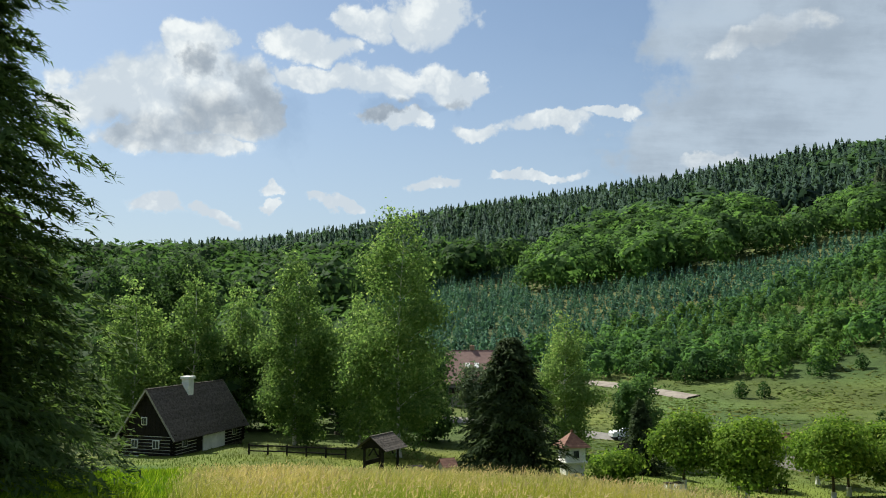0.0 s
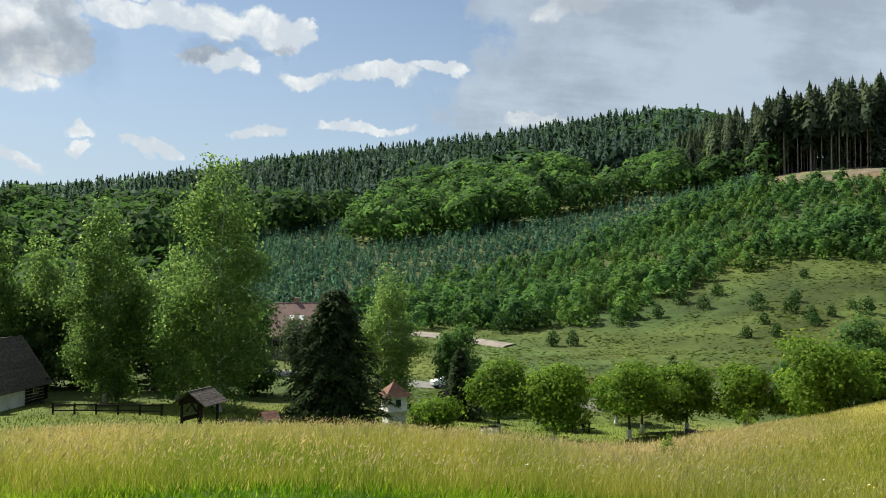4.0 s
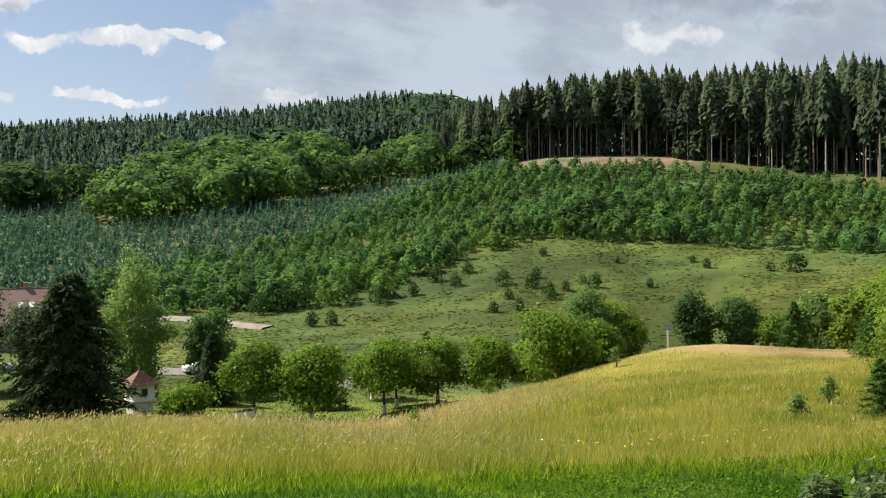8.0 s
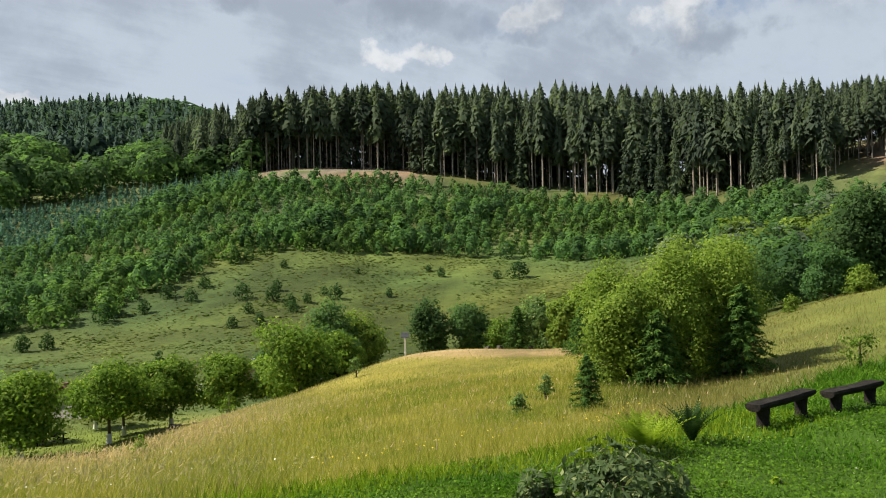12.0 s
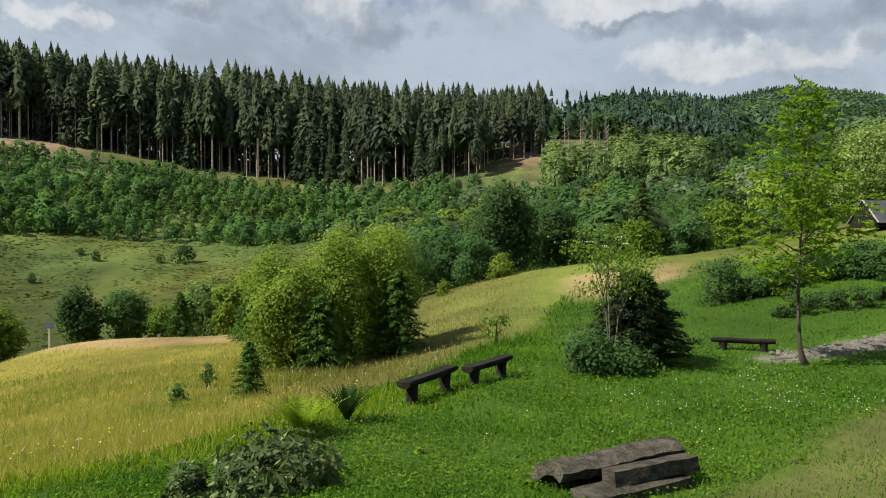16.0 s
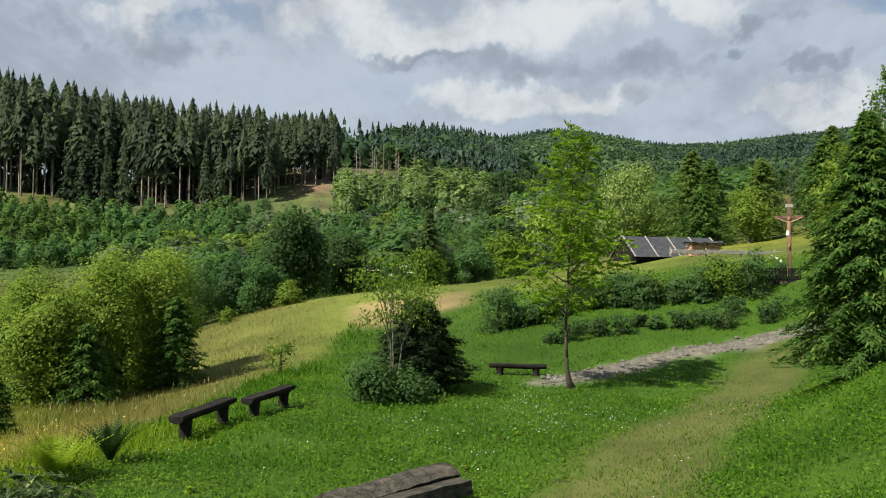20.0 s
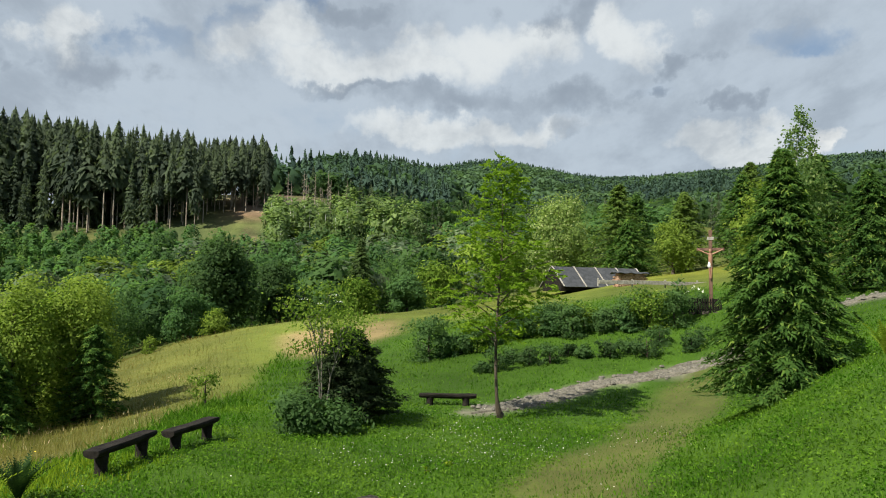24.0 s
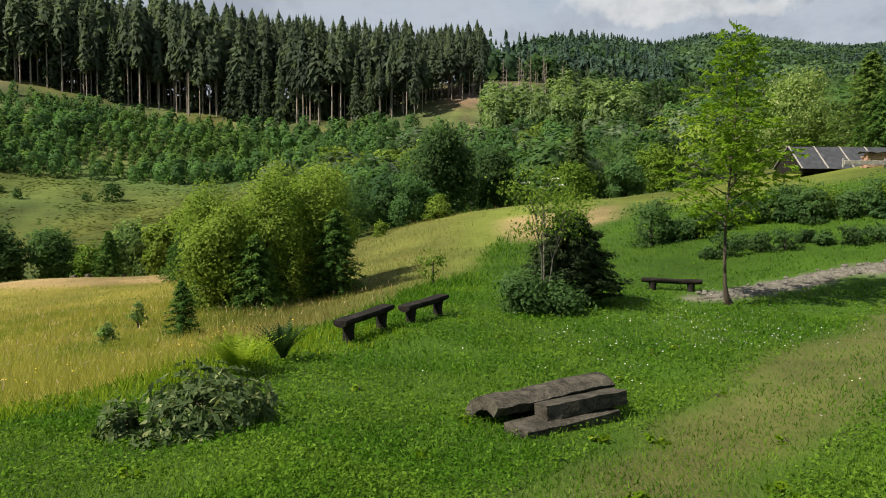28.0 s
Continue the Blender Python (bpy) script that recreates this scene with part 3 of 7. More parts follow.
def glide(xs, ys, at):
    """A smooth curve through (xs, ys) along the first axis."""
    xs, ys = np.asarray(xs, float), np.asarray(ys, float)
    slope = np.diff(ys, axis=0) / np.diff(xs).reshape((-1,) + (1,) * (ys.ndim - 1))
    tan_ = np.concatenate([slope[:1], (slope[1:] + slope[:-1]) / 2, slope[-1:]])
    i = np.clip(np.searchsorted(xs, at, side="right") - 1, 0, len(xs) - 2)
    sh = (-1,) + (1,) * (ys.ndim - 1)
    h = np.diff(xs)[i].reshape(sh)
    u = ((at - xs[i]) / np.diff(xs)[i]).reshape(sh)
    return (1 + 2 * u) * (1 - u) ** 2 * ys[i] + u * (1 - u) ** 2 * h * tan_[i] + u * u * (3 - 2 * u) * ys[i + 1] + u * u * (u - 1) * h * tan_[i + 1]


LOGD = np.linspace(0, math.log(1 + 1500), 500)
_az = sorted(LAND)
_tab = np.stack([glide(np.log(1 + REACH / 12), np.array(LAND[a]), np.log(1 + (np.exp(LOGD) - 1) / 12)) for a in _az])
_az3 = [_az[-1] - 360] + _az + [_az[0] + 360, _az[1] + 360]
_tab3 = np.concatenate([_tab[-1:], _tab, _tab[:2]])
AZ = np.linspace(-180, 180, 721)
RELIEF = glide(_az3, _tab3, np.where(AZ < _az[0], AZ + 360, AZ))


def lattice(x, y, seed=0):
    """Smooth value noise from -1 to 1."""
    xi, yi = np.floor(x).astype(np.int64), np.floor(y).astype(np.int64)
    fx, fy = x - xi, y - yi
    fx, fy = fx * fx * (3 - 2 * fx), fy * fy * (3 - 2 * fy)

    def h(a, b):
        v = (a * 374761393 + b * 668265263 + seed * 974711) & 0x7FFFFFFF
        v = ((v ^ (v >> 13)) * 1274126177) & 0x7FFFFFFF
        return ((v ^ (v >> 16)) & 0xFFFF) / 32767.5 - 1
    return (h(xi, yi) * (1 - fx) + h(xi + 1, yi) * fx) * (1 - fy) + (h(xi, yi + 1) * (1 - fx) + h(xi + 1, yi + 1) * fx) * fy


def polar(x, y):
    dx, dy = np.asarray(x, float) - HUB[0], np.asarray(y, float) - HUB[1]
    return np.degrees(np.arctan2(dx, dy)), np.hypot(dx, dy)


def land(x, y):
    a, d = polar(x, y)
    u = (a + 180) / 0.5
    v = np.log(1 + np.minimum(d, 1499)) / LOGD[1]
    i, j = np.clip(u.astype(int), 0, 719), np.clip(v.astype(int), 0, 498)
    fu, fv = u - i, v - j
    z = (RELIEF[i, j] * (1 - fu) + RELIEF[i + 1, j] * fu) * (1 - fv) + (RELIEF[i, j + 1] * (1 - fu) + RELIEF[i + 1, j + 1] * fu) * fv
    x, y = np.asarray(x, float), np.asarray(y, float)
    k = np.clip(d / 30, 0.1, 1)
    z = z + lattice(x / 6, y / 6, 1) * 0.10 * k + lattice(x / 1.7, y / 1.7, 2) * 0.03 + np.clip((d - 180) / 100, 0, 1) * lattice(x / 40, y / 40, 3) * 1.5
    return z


def hgt(x, y):
    return float(land(np.array([x]), np.array([y]))[0])


def near_line(x, y, pts):
    """Distance from a line of plan points."""
    best = np.full(np.shape(x), 1e9)
    for (ax, ay), (bx, by) in zip(pts[:-1], pts[1:]):
        u = np.clip(((x - ax) * (bx - ax) + (y - ay) * (by - ay)) / ((bx - ax) ** 2 + (by - ay) ** 2), 0, 1)
        best = np.minimum(best, np.hypot(x - ax - u * (bx - ax), y - ay - u * (by - ay)))
    return best


PATH = [(24.0, -1.9), (26.4, -4.2), (28.0, -6.6), (28.9, -10.4), (28.4, -16), (24, -22)]
LANE = [(4.5, 1.0), (9.2, -0.8), (12.4, -2.4), (15.4, -3.8), (19.5, -6.0), (27.5, -9.8)]
ROAD = [(-60, 118), (5, 112), (24, 103), (55, 84), (90, 60), (150, 30)]
TRACK = [(14, 166), (31, 162.5), (45, 144)]


def smooth(v, a, b):
    u = np.clip((v - a) / (b - a), 0, 1)
    return u * u * (3 - 2 * u)


def lawn_edge(x):
    return np.interp(x, [-4, 0, 4, 9, 11.5, 14], [15.5, 14.6, 12.8, 9.8, 7.6, 6.3])


def cover_weights(x, y):
    """How much of each ground cover lies at a place, in the order of COVERS."""
    a, d = polar(x, y)
    n1, n2 = lattice(x / 5, y / 5, 5), lattice(x / 17, y / 17, 6)
    lawn = smooth(lawn_edge(x) + n1 * 0.7 - y, -0.5, 0.5) * smooth(d, 52, 42)
    lawn = np.maximum(lawn, smooth(a + n1 * 1.5, -17, -20) * smooth(d, 68, 60) * smooth(a, -75, -55))
    lane = smooth(near_line(x, y, LANE) + n1 * 0.4 + lattice(x / 1.1, y / 1.1, 13) * 0.35, 1.6, 0.5) * 0.65
    path = smooth(near_line(x, y, PATH) + n1 * 0.3, 0.6, 0.3)
    dry = smooth(d, 66, 60) * (smooth(a, 40, 46) * smooth(a, 62, 58) * smooth(n1 * 0.5 + (d - 44.5 - 5 * smooth(a, 49, 43)) * 0.22, -0.2, 0.6) + smooth(d, 34, 42) * smooth(a, 79, 82) * smooth(a, 90, 87) * smooth(n1 + 0.4 - np.abs(d - 47) * 0.12, -0.3, 0.3))
    garden = smooth(d + n1 * 1.2, 37.5, 41.5) * smooth(d, 82, 76) * smooth(a, 31, 27)
    garden = np.maximum(garden, np.interp(a, [60, 70, 76, 80], [0, 0.45, 0.6, 0.95]))
    far = smooth(d, 66, 84)
    wood = smooth(d, 212, 232) * smooth(a, 112, 98) + smooth(d, 170, 200) * smooth(a, 22, 6)
    wood = wood * (1 - smooth(a, 21.8, 23) * smooth(a, 26.5, 25.2) * smooth(d, 366, 372) * smooth(d, 410, 402))
    wood = np.clip(wood + smooth(a, -10, -16) * smooth(d, 84, 90), 0, 1)
    bare = smooth(n2 + n1 * 0.5, -0.5, 0.1) * np.maximum(smooth(a, 34, 36) * smooth(a, 49, 45) * smooth(d, 268, 280), smooth(a, 75, 77) * smooth(a, 83, 80) * smooth(d, 205, 215))
    W = np.stack([np.ones_like(d), garden, far, lawn, dry, wood, bare, lane, path], -1)
    out = np.zeros_like(W)
    rest = np.ones_like(d)
    for i in range(W.shape[-1] - 1, -1, -1):
        out[..., i] = rest * np.clip(W[..., i], 0, 1)
        rest = rest - out[..., i]
    return out


COVERS = np.array([(0.25, 0.225, 0.055), (0.108, 0.136, 0.022), (0.062, 0.084, 0.020), (0.042, 0.086, 0.007), (0.25, 0.185, 0.088), (0.075, 0.088, 0.030), (0.18, 0.125, 0.082), (0.108, 0.094, 0.034), (0.15, 0.135, 0.10)])
OLIVE = np.array((0.21, 0.195, 0.04))


def build_ground():
    rings = np.concatenate([np.geomspace(0.6, 60, 130), np.geomspace(61.8, 3400, 100)])
    az = np.radians(np.concatenate([np.arange(-180, -40, 4.0), np.arange(-40, 130, 0.5), np.arange(130, 180, 4.0)]))
    R, A = np.meshgrid(rings, az, indexing="ij")
    X, Y = HUB[0] + R * np.sin(A), HUB[1] + R * np.cos(A)
    x, y = np.append(X.ravel(), HUB[0]), np.append(Y.ravel(), HUB[1])
    z = land(x, y)
    nr, na = R.shape
    i, j = np.meshgrid(np.arange(nr - 1), np.arange(na), indexing="ij")
    k = (j + 1) % na
    quads = np.stack([i * na + j, (i + 1) * na + j, (i + 1) * na + k, i * na + k], -1).reshape(-1, 4)
    me = mesh_from("ground", np.stack([x, y, z], 1), quads, M_GROUND, True)
    bm = bmesh.new()
    bm.from_mesh(me)
    bm.verts.ensure_lookup_table()
    c = bm.verts[len(x) - 1]
    for q in range(na):
        bm.faces.new((c, bm.verts[(q + 1) % na], bm.verts[q])).smooth = True
    bmesh.ops.recalc_face_normals(bm, faces=bm.faces)
    bm.to_mesh(me)
    bm.free()
    w = cover_weights(x, y)
    col = w @ COVERS
    col = col + (w[:, 0] * smooth(polar(x, y)[0], 32, 46))[:, None] * (OLIVE - COVERS[0])
    # ground below the brow grass, darkened by the same painted cloud shade
    col = col + (w[:, 0] * smooth(polar(x, y)[0], 55, 68))[:, None] * (np.array((0.115, 0.105, 0.034)) - OLIVE)
    tint = 1 + 0.22 * lattice(x / 9, y / 9, 8) + 0.15 * lattice(x / 2.5, y / 2.5, 9)
    warm = lattice(x / 23, y / 23, 10)
    out = smooth(polar(x, y)[1], 80, 110)
    tint = tint + out * (0.22 * lattice(x / 31, y / 31, 14) + 0.2 * lattice(x / 13, y / 13, 15) + 0.2 * lattice(x / 4.5, y / 4.5, 17))
    warm = warm + out * 0.8 * lattice(x / 19, y / 19, 16)
    col = col * tint[:, None] * np.stack([1 + 0.18 * warm, 1 + 0.03 * warm, 1 - 0.1 * warm], 1)
    at = me.attributes.new("cover", "FLOAT_COLOR", "POINT")
    at.data.foreach_set("color", np.concatenate([col, np.ones((len(col), 1))], 1).astype(np.float32).ravel())
    tagged(new("ground", me), "grassy hillside with mown lawn, tall meadow and valley", "ground", kind="structure")


build_ground()

# ---- woods and shrubs ----


def rounded(v, f, mid=0.5, flat=0.9, mix=0.6):
    """Leaf windings turned outward, and normals that swell with the whole crown."""
    out = unit((v - np.array([0, 0, mid])) * np.array([1, 1, flat]))
    tri = v[f]
    nor = unit(np.cross(tri[:, 1] - tri[:, 0], tri[:, 2] - tri[:, 0]))
    turn = (nor * out[f].mean(1)).sum(1) < 0
    f = f.copy()
    f[turn] = f[turn][:, ::-1]
    nor[turn] *= -1
    own = np.zeros_like(v)
    for j in range(f.shape[1]):
        own[f[:, j]] = nor
    return f, unit(out * mix + own * (1 - mix))


def swell(me, n):
    me.attributes.new("custom_normal", "FLOAT_VECTOR", "POINT").data.foreach_set("vector", np.asarray(n, dtype=np.float32).ravel())


def scatter(name, protos, x, y, size, mat, label, category, rng, sink=0.15, wide=(0.85, 1.2), kind="stuff", z=None, mix=0.6, rigid=False):
    """Many alike plants, far off, as one mesh: copies of a few forms, turned and scaled."""
    x, y = np.asarray(x), np.asarray(y)
    z = land(x, y) if z is None else z
    pick = rng.integers(0, len(protos), len(x))
    chunks, tones, normals = [], [], []
    for i, (v, f) in enumerate(protos):
        m = np.where(pick == i)[0]
        if not len(m):
            continue
        if not rigid:
            f, nr = rounded(v, f, 0.45, 0.9, mix)
        a = rng.uniform(0, 6.283, len(m))
        s = size[m] if np.ndim(size) else np.full(len(m), size)
        w = s * rng.uniform(wide[0], wide[1], len(m))
        c, q = np.cos(a) * w, np.sin(a) * w
        X = v[None, :, 0] * c[:, None] - v[None, :, 1] * q[:, None] + x[m][:, None]
        Y = v[None, :, 0] * q[:, None] + v[None, :, 1] * c[:, None] + y[m][:, None]
        Z = v[None, :, 2] * s[:, None] + (z[m] - sink)[:, None]
        F = (f[None] + (np.arange(len(m)) * len(v))[:, None, None]).reshape(-1, f.shape[1])
        chunks.append((np.stack([X, Y, Z], -1).reshape(-1, 3), F))
        tones.append(np.repeat(rng.uniform(-1, 1, len(m)), len(v)))
        if not rigid:
            ca, qa = np.cos(a)[:, None], np.sin(a)[:, None]
            normals.append(np.stack([nr[None, :, 0] * ca - nr[None, :, 1] * qa, nr[None, :, 0] * qa + nr[None, :, 1] * ca, np.repeat(nr[None, :, 2], len(m), 0)], -1).reshape(-1, 3))
    V, F = join(chunks)
    me = mesh_from(name, V, F, mat)
    me.attributes.new("tone", "FLOAT", "POINT").data.foreach_set("value", np.concatenate(tones).astype(np.float32))
    if not rigid:
        swell(me, np.concatenate(normals))
    return tagged(new(name, me), label, category, kind=kind)


def fill(rng, count, a0, a1, d0, d1, keep=None):
    """Random plan points in a sector seen from the hill; keep may thin them."""
    a = rng.uniform(a0, a1, count)
    d = np.sqrt(rng.uniform(d0 ** 2, d1 ** 2, count))
    if keep is not None:
        m = keep(a, d)
        a, d = a[m], d[m]
    return HUB[0] + d * np.sin(np.radians(a)), HUB[1] + d * np.cos(np.radians(a)), a, d


def unit_spruce(seed, start=0.05, n=170, r=0.16, leaf=0.075, taper=1.0):
    """A far spruce, one unit high: drooping sprays in loose tiers; taper is the share of the crown that narrows."""
    rng = np.random.default_rng(seed)
    z = start + (0.985 - start) * rng.random(n) ** (1.15 if taper > 0.9 else 0.95)
    z = np.where((rng.random(n) < 0.6) & (z < 0.86), np.round(z * 18) / 18, z) + rng.uniform(-0.012, 0.012, n)
    a = rng.uniform(0, 6.283, n)
    full = np.clip((1 - z) / ((1 - start) * taper), 0.02, 1) ** 0.85
    rad = r * full * rng.uniform(0.4, 1.12, n) * (1 + 0.18 * np.sin(a * 3 + seed) + 0.12 * np.sin(a * 2 + z * 17))
    rad *= np.where(z < start + 0.1, 0.7, 1.0)
    c = np.stack([np.cos(a) * rad, np.sin(a) * rad, z - rad * 0.25], 1)
    out = np.stack([np.cos(a), np.sin(a), 0 * a], 1)
    size = leaf * (0.16 + 0.76 * full)
    v, f = leaves(c, size, rng, out * 0.9, 0.66, 0.6, out + np.array([0, 0, -0.55]), 0.4, True)
    top = np.array([[-r * 0.2, 0, 0.86], [r * 0.2, 0, 0.86], [0, 0, 1.02], [0, -r * 0.2, 0.86], [0, r * 0.2, 0.86], [0, 0, 1.02]])
    return join([(v, f), (top, np.array([[0, 1, 2], [3, 4, 5]]))])


def unit_bush(seed, clumps=36, per=8, leaf=0.115, lobes=None):
    rng = np.random.default_rng(seed)
    if lobes is None:
        lobes = [(0, 0, 0.5, 0.38, 0.48)] + [(0.28 * math.cos(i * 2.2 + seed), 0.28 * math.sin(i * 2.2 + seed), 0.3 + 0.13 * i, 0.24, 0.24) for i in range(4)]
    return crown_arrays(rng, lobes, clumps, per, leaf, 0.085, 0.0, 0.45, 0.2, 0.8)


def unit_dome(seed, slim=0.42, n=46, per=8, leaf=0.10, base=0.14):
    """A far round-crowned tree, one unit high: leaf clumps close on a few swelling lobes."""
    rng = np.random.default_rng(seed)
    mid = (1 + base) / 2
    lobes = [(0, 0, mid, slim * 0.8, (1 - base) * 0.46)]
    for i in range(6):
        a, f = i * 2.4 + seed, 0.3 + 0.1 * i
        lobes.append((slim * 0.5 * math.cos(a), slim * 0.5 * math.sin(a), f, slim * 0.48, 0.17))
    return crown_arrays(rng, lobes, n, per, leaf, 0.045, 0.0, 0.85, 0.3, 0.85)


def unit_ovoid(seed, slim=0.3, n=150, leaf=0.13, base=0.0, lump=0.2, low=0.3):
    """A far shrub or tree, one unit high: leaf sprays over one lumpy egg, widest at its lower third."""
    rng = np.random.default_rng(seed)
    d = unit(rng.normal(size=(n, 3)))
    p, q, w = rng.uniform(0, 6.28, 3)
    r = 1 + lump * (np.sin(d[:, 0] * 4.5 + p) * np.cos(d[:, 1] * 4 + q) + 0.6 * np.sin(d[:, 2] * 6 + w + d[:, 0] * 3)) - rng.random(n) ** 2 * 0.3
    half = (1 - base) / 2
    z = d[:, 2] * r
    across = slim * r * (1 - low * z)
    c = np.stack([d[:, 0] * across, d[:, 1] * across, base + half * (1 + z * 0.96)], 1)
    return leaves(c, leaf, rng, d * 1.3, 0.95, 0.35, None, 0.45, True)


def build_woods():
    rng = np.random.default_rng(11)
    tall = [unit_spruce(i, 0.50 - 0.06 * (i % 5), 360, 0.105, 0.082, 0.62) for i in range(8)]
    full = [unit_spruce(20 + i, 0.02, 380, 0.125, 0.075, 0.85) for i in range(5)]
    ridge = [unit_spruce(40 + i, 0.05, 52, 0.19, 0.29, 0.9) for i in range(6)]
    haze_trees = [unit_spruce(50 + i, 0.0, 22, 0.30, 0.42, 0.8) for i in range(4)]
    trees = [unit_ovoid(60 + i, 0.36 + 0.05 * (i % 3), 460, 0.085, 0.06, 0.24, 0.12) for i in range(6)]
    small_trees = [unit_ovoid(80 + i, 0.34 + 0.04 * (i % 3), 150, 0.14, 0.04, 0.24, 0.15) for i in range(6)]
    far_domes = [unit_ovoid(90 + i, 0.38 + 0.05 * (i % 3), 36, 0.28, 0.0, 0.2, 0.2) for i in range(4)]
    bushes = [unit_ovoid(100 + i, 0.25 + 0.05 * (i % 4), 150, 0.125, -0.05, 0.2, 0.35) for i in range(8)]
    hollow_trees = [unit_ovoid(160 + i, 0.34 + 0.06 * (i % 3), 640, 0.068, 0.0, 0.26, 0.2) for i in range(5)]
    slender = [unit_dome(170 + i, 0.17 + 0.03 * (i % 3), 60, 7, 0.055, 0.12) for i in range(4)]
    slope_forms = [unit_spruce(180 + i, 0.02, 130, 0.19, 0.12, 0.95) for i in range(5)]
    fine_bushes = [unit_bush(140 + i, 60, 9, 0.09) for i in range(4)]
    pines = [unit_spruce(120 + i, 0.0, 40, 0.30, 0.31, 1.0) for i in range(5)]

    def apart(x, y, gap):
        """Of random places, those that keep a distance from one another."""
        seen, keep = {}, np.zeros(len(x), bool)
        for i in range(len(x)):
            c = (int(x[i] // gap), int(y[i] // gap))
            if any((x[i] - x[j]) ** 2 + (y[i] - y[j]) ** 2 < gap * gap for p in (-1, 0, 1) for q in (-1, 0, 1) for j in seen.get((c[0] + p, c[1] + q), ())):
                continue
            seen.setdefault(c, []).append(i)
            keep[i] = True
        return keep

    # the high spruce wood across the valley, with bare lower stems at its edge
    def edge(a):
        return np.interp(a, [29, 34, 42, 48, 57, 69, 74, 75.5, 80], [345, 318, 306, 292, 276, 248, 240, 258, 258])
    x, y, a, d = fill(rng, 9000, 29, 79, 225, 390, lambda a, d: (d > edge(a)) & (d < edge(a) + 48))
    keep = apart(x, y, 2.5)
    x, y, a, d = x[keep], y[keep], a[keep], d[keep]
    size = np.where(rng.random(len(x)) < 0.25, rng.uniform(19, 26, len(x)), rng.uniform(26, 33, len(x))) * np.interp(a, [29, 33, 38, 50, 57, 64, 69, 76], [0.75, 0.98, 1.02, 1.1, 1.18, 1.08, 0.95, 0.7])
    front = d < edge(a) + 14
    back = d > edge(a) + 26
    whole = front & (rng.random(len(x)) < np.interp(a, [29, 34, 36, 43, 48, 57, 60, 66, 72, 74.5], [0.9, 0.7, 0.12, 0.2, 0.5, 0.25, 0.3, 0.55, 0.5, 0.1]))
    whole |= back & (rng.random(len(x)) < 0.42)
    scatter("spruce_forest", tall, x[~whole], y[~whole], size[~whole], M_SPRUCE, "tall dark spruce wood with bare lower stems", "forest", rng, wide=(0.8, 1.2), mix=0.3)
    scatter("spruce_forest_edge", full, x[whole], y[whole], size[whole] * np.where(back[whole], 0.9, 0.74), M_SPRUCE, "dark green spruces branched to the ground along the clearing", "forest", rng, mix=0.3)
    stem = tube(np.array([[0, 0, 0], [0, 0, 0.3], [0, 0, 0.7]]), [0.0085, 0.007, 0.004], 5)
    m = ~whole & (d < edge(a) + 30)
    scatter("spruce_stems", [stem], x[m], y[m], size[m], M_PALEBARK, "pale straight spruce stems below dark crowns", "tree trunk", rng, rigid=True)

    # dense spruces over the long ridge, with broadleaf trees among them
    def low(a):
        return np.interp(a, [-40, -10, 0, 5, 8, 14, 20, 26, 30, 36, 40, 80, 84, 90], [420, 420, 395, 390, 410, 425, 415, 400, 390, 360, 365, 330, 350, 380])
    x, y, a, d = fill(rng, 26000, -40, 92, 330, 725, lambda a, d: (d > low(a)) & ((a < 37) | (a > 78)))
    keep = apart(x, y, 5.6)
    x, y, a, d = x[keep], y[keep], a[keep], d[keep]
    hard = (lattice(x / 45, y / 45, 21) + 0.5 * lattice(x / 14, y / 14, 22)) < np.interp(a, [-20, 0, 18, 22, 30, 80, 90], [0.25, 0.5, 0.5, 0.2, 0.1, 0.25, 0.0])
    tallness = np.interp(a, [-20, 0, 36, 77, 90], [15, 19, 21, 21, 19])
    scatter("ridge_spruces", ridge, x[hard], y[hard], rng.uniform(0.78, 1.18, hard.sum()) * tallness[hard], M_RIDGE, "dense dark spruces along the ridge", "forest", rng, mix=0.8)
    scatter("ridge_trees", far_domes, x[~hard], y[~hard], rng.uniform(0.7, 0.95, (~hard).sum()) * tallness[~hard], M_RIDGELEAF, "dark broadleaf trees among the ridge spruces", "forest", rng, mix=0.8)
    # the wooded mountain beyond
    x, y, a, d = fill(rng, 26000, 86, 128, 560, 1560, lambda a, d: (d > 700) | (a > 91))
    keep = apart(x, y, 8.6)
    x, y, a, d = x[keep], y[keep], a[keep], d[keep]
    hard = (lattice(x / 90, y / 90, 23) + 0.5 * lattice(x / 25, y / 25, 24)) < 0.1
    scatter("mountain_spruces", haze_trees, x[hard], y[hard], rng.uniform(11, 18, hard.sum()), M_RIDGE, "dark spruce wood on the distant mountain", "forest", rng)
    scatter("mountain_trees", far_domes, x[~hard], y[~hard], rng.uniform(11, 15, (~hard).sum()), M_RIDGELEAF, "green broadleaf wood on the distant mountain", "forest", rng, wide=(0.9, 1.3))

    # broadleaf wood on the slope
    def hump(a, d):
        lo = np.interp(a, [-40, -10, -5, 5.8, 6.2, 14, 20, 26, 31, 35], [170, 230, 300, 372, 300, 308, 322, 334, 328, 316])
        hi = np.interp(a, [-40, -6, 5.8, 6.4, 10, 14, 20, 26, 31, 36], [440, 430, 392, 350, 400, 428, 415, 396, 396, 350])
        return (d > lo) & (d < hi) & ~((a > 22.2) & (a < 26) & (d > 352) & (d < 404))
    x, y, a, d = fill(rng, 1800, -34, 36, 200, 470, hump)
    keep = apart(x, y, 6.8)
    x, y, a, d = x[keep], y[keep], a[keep], d[keep]
    bright = a > 6
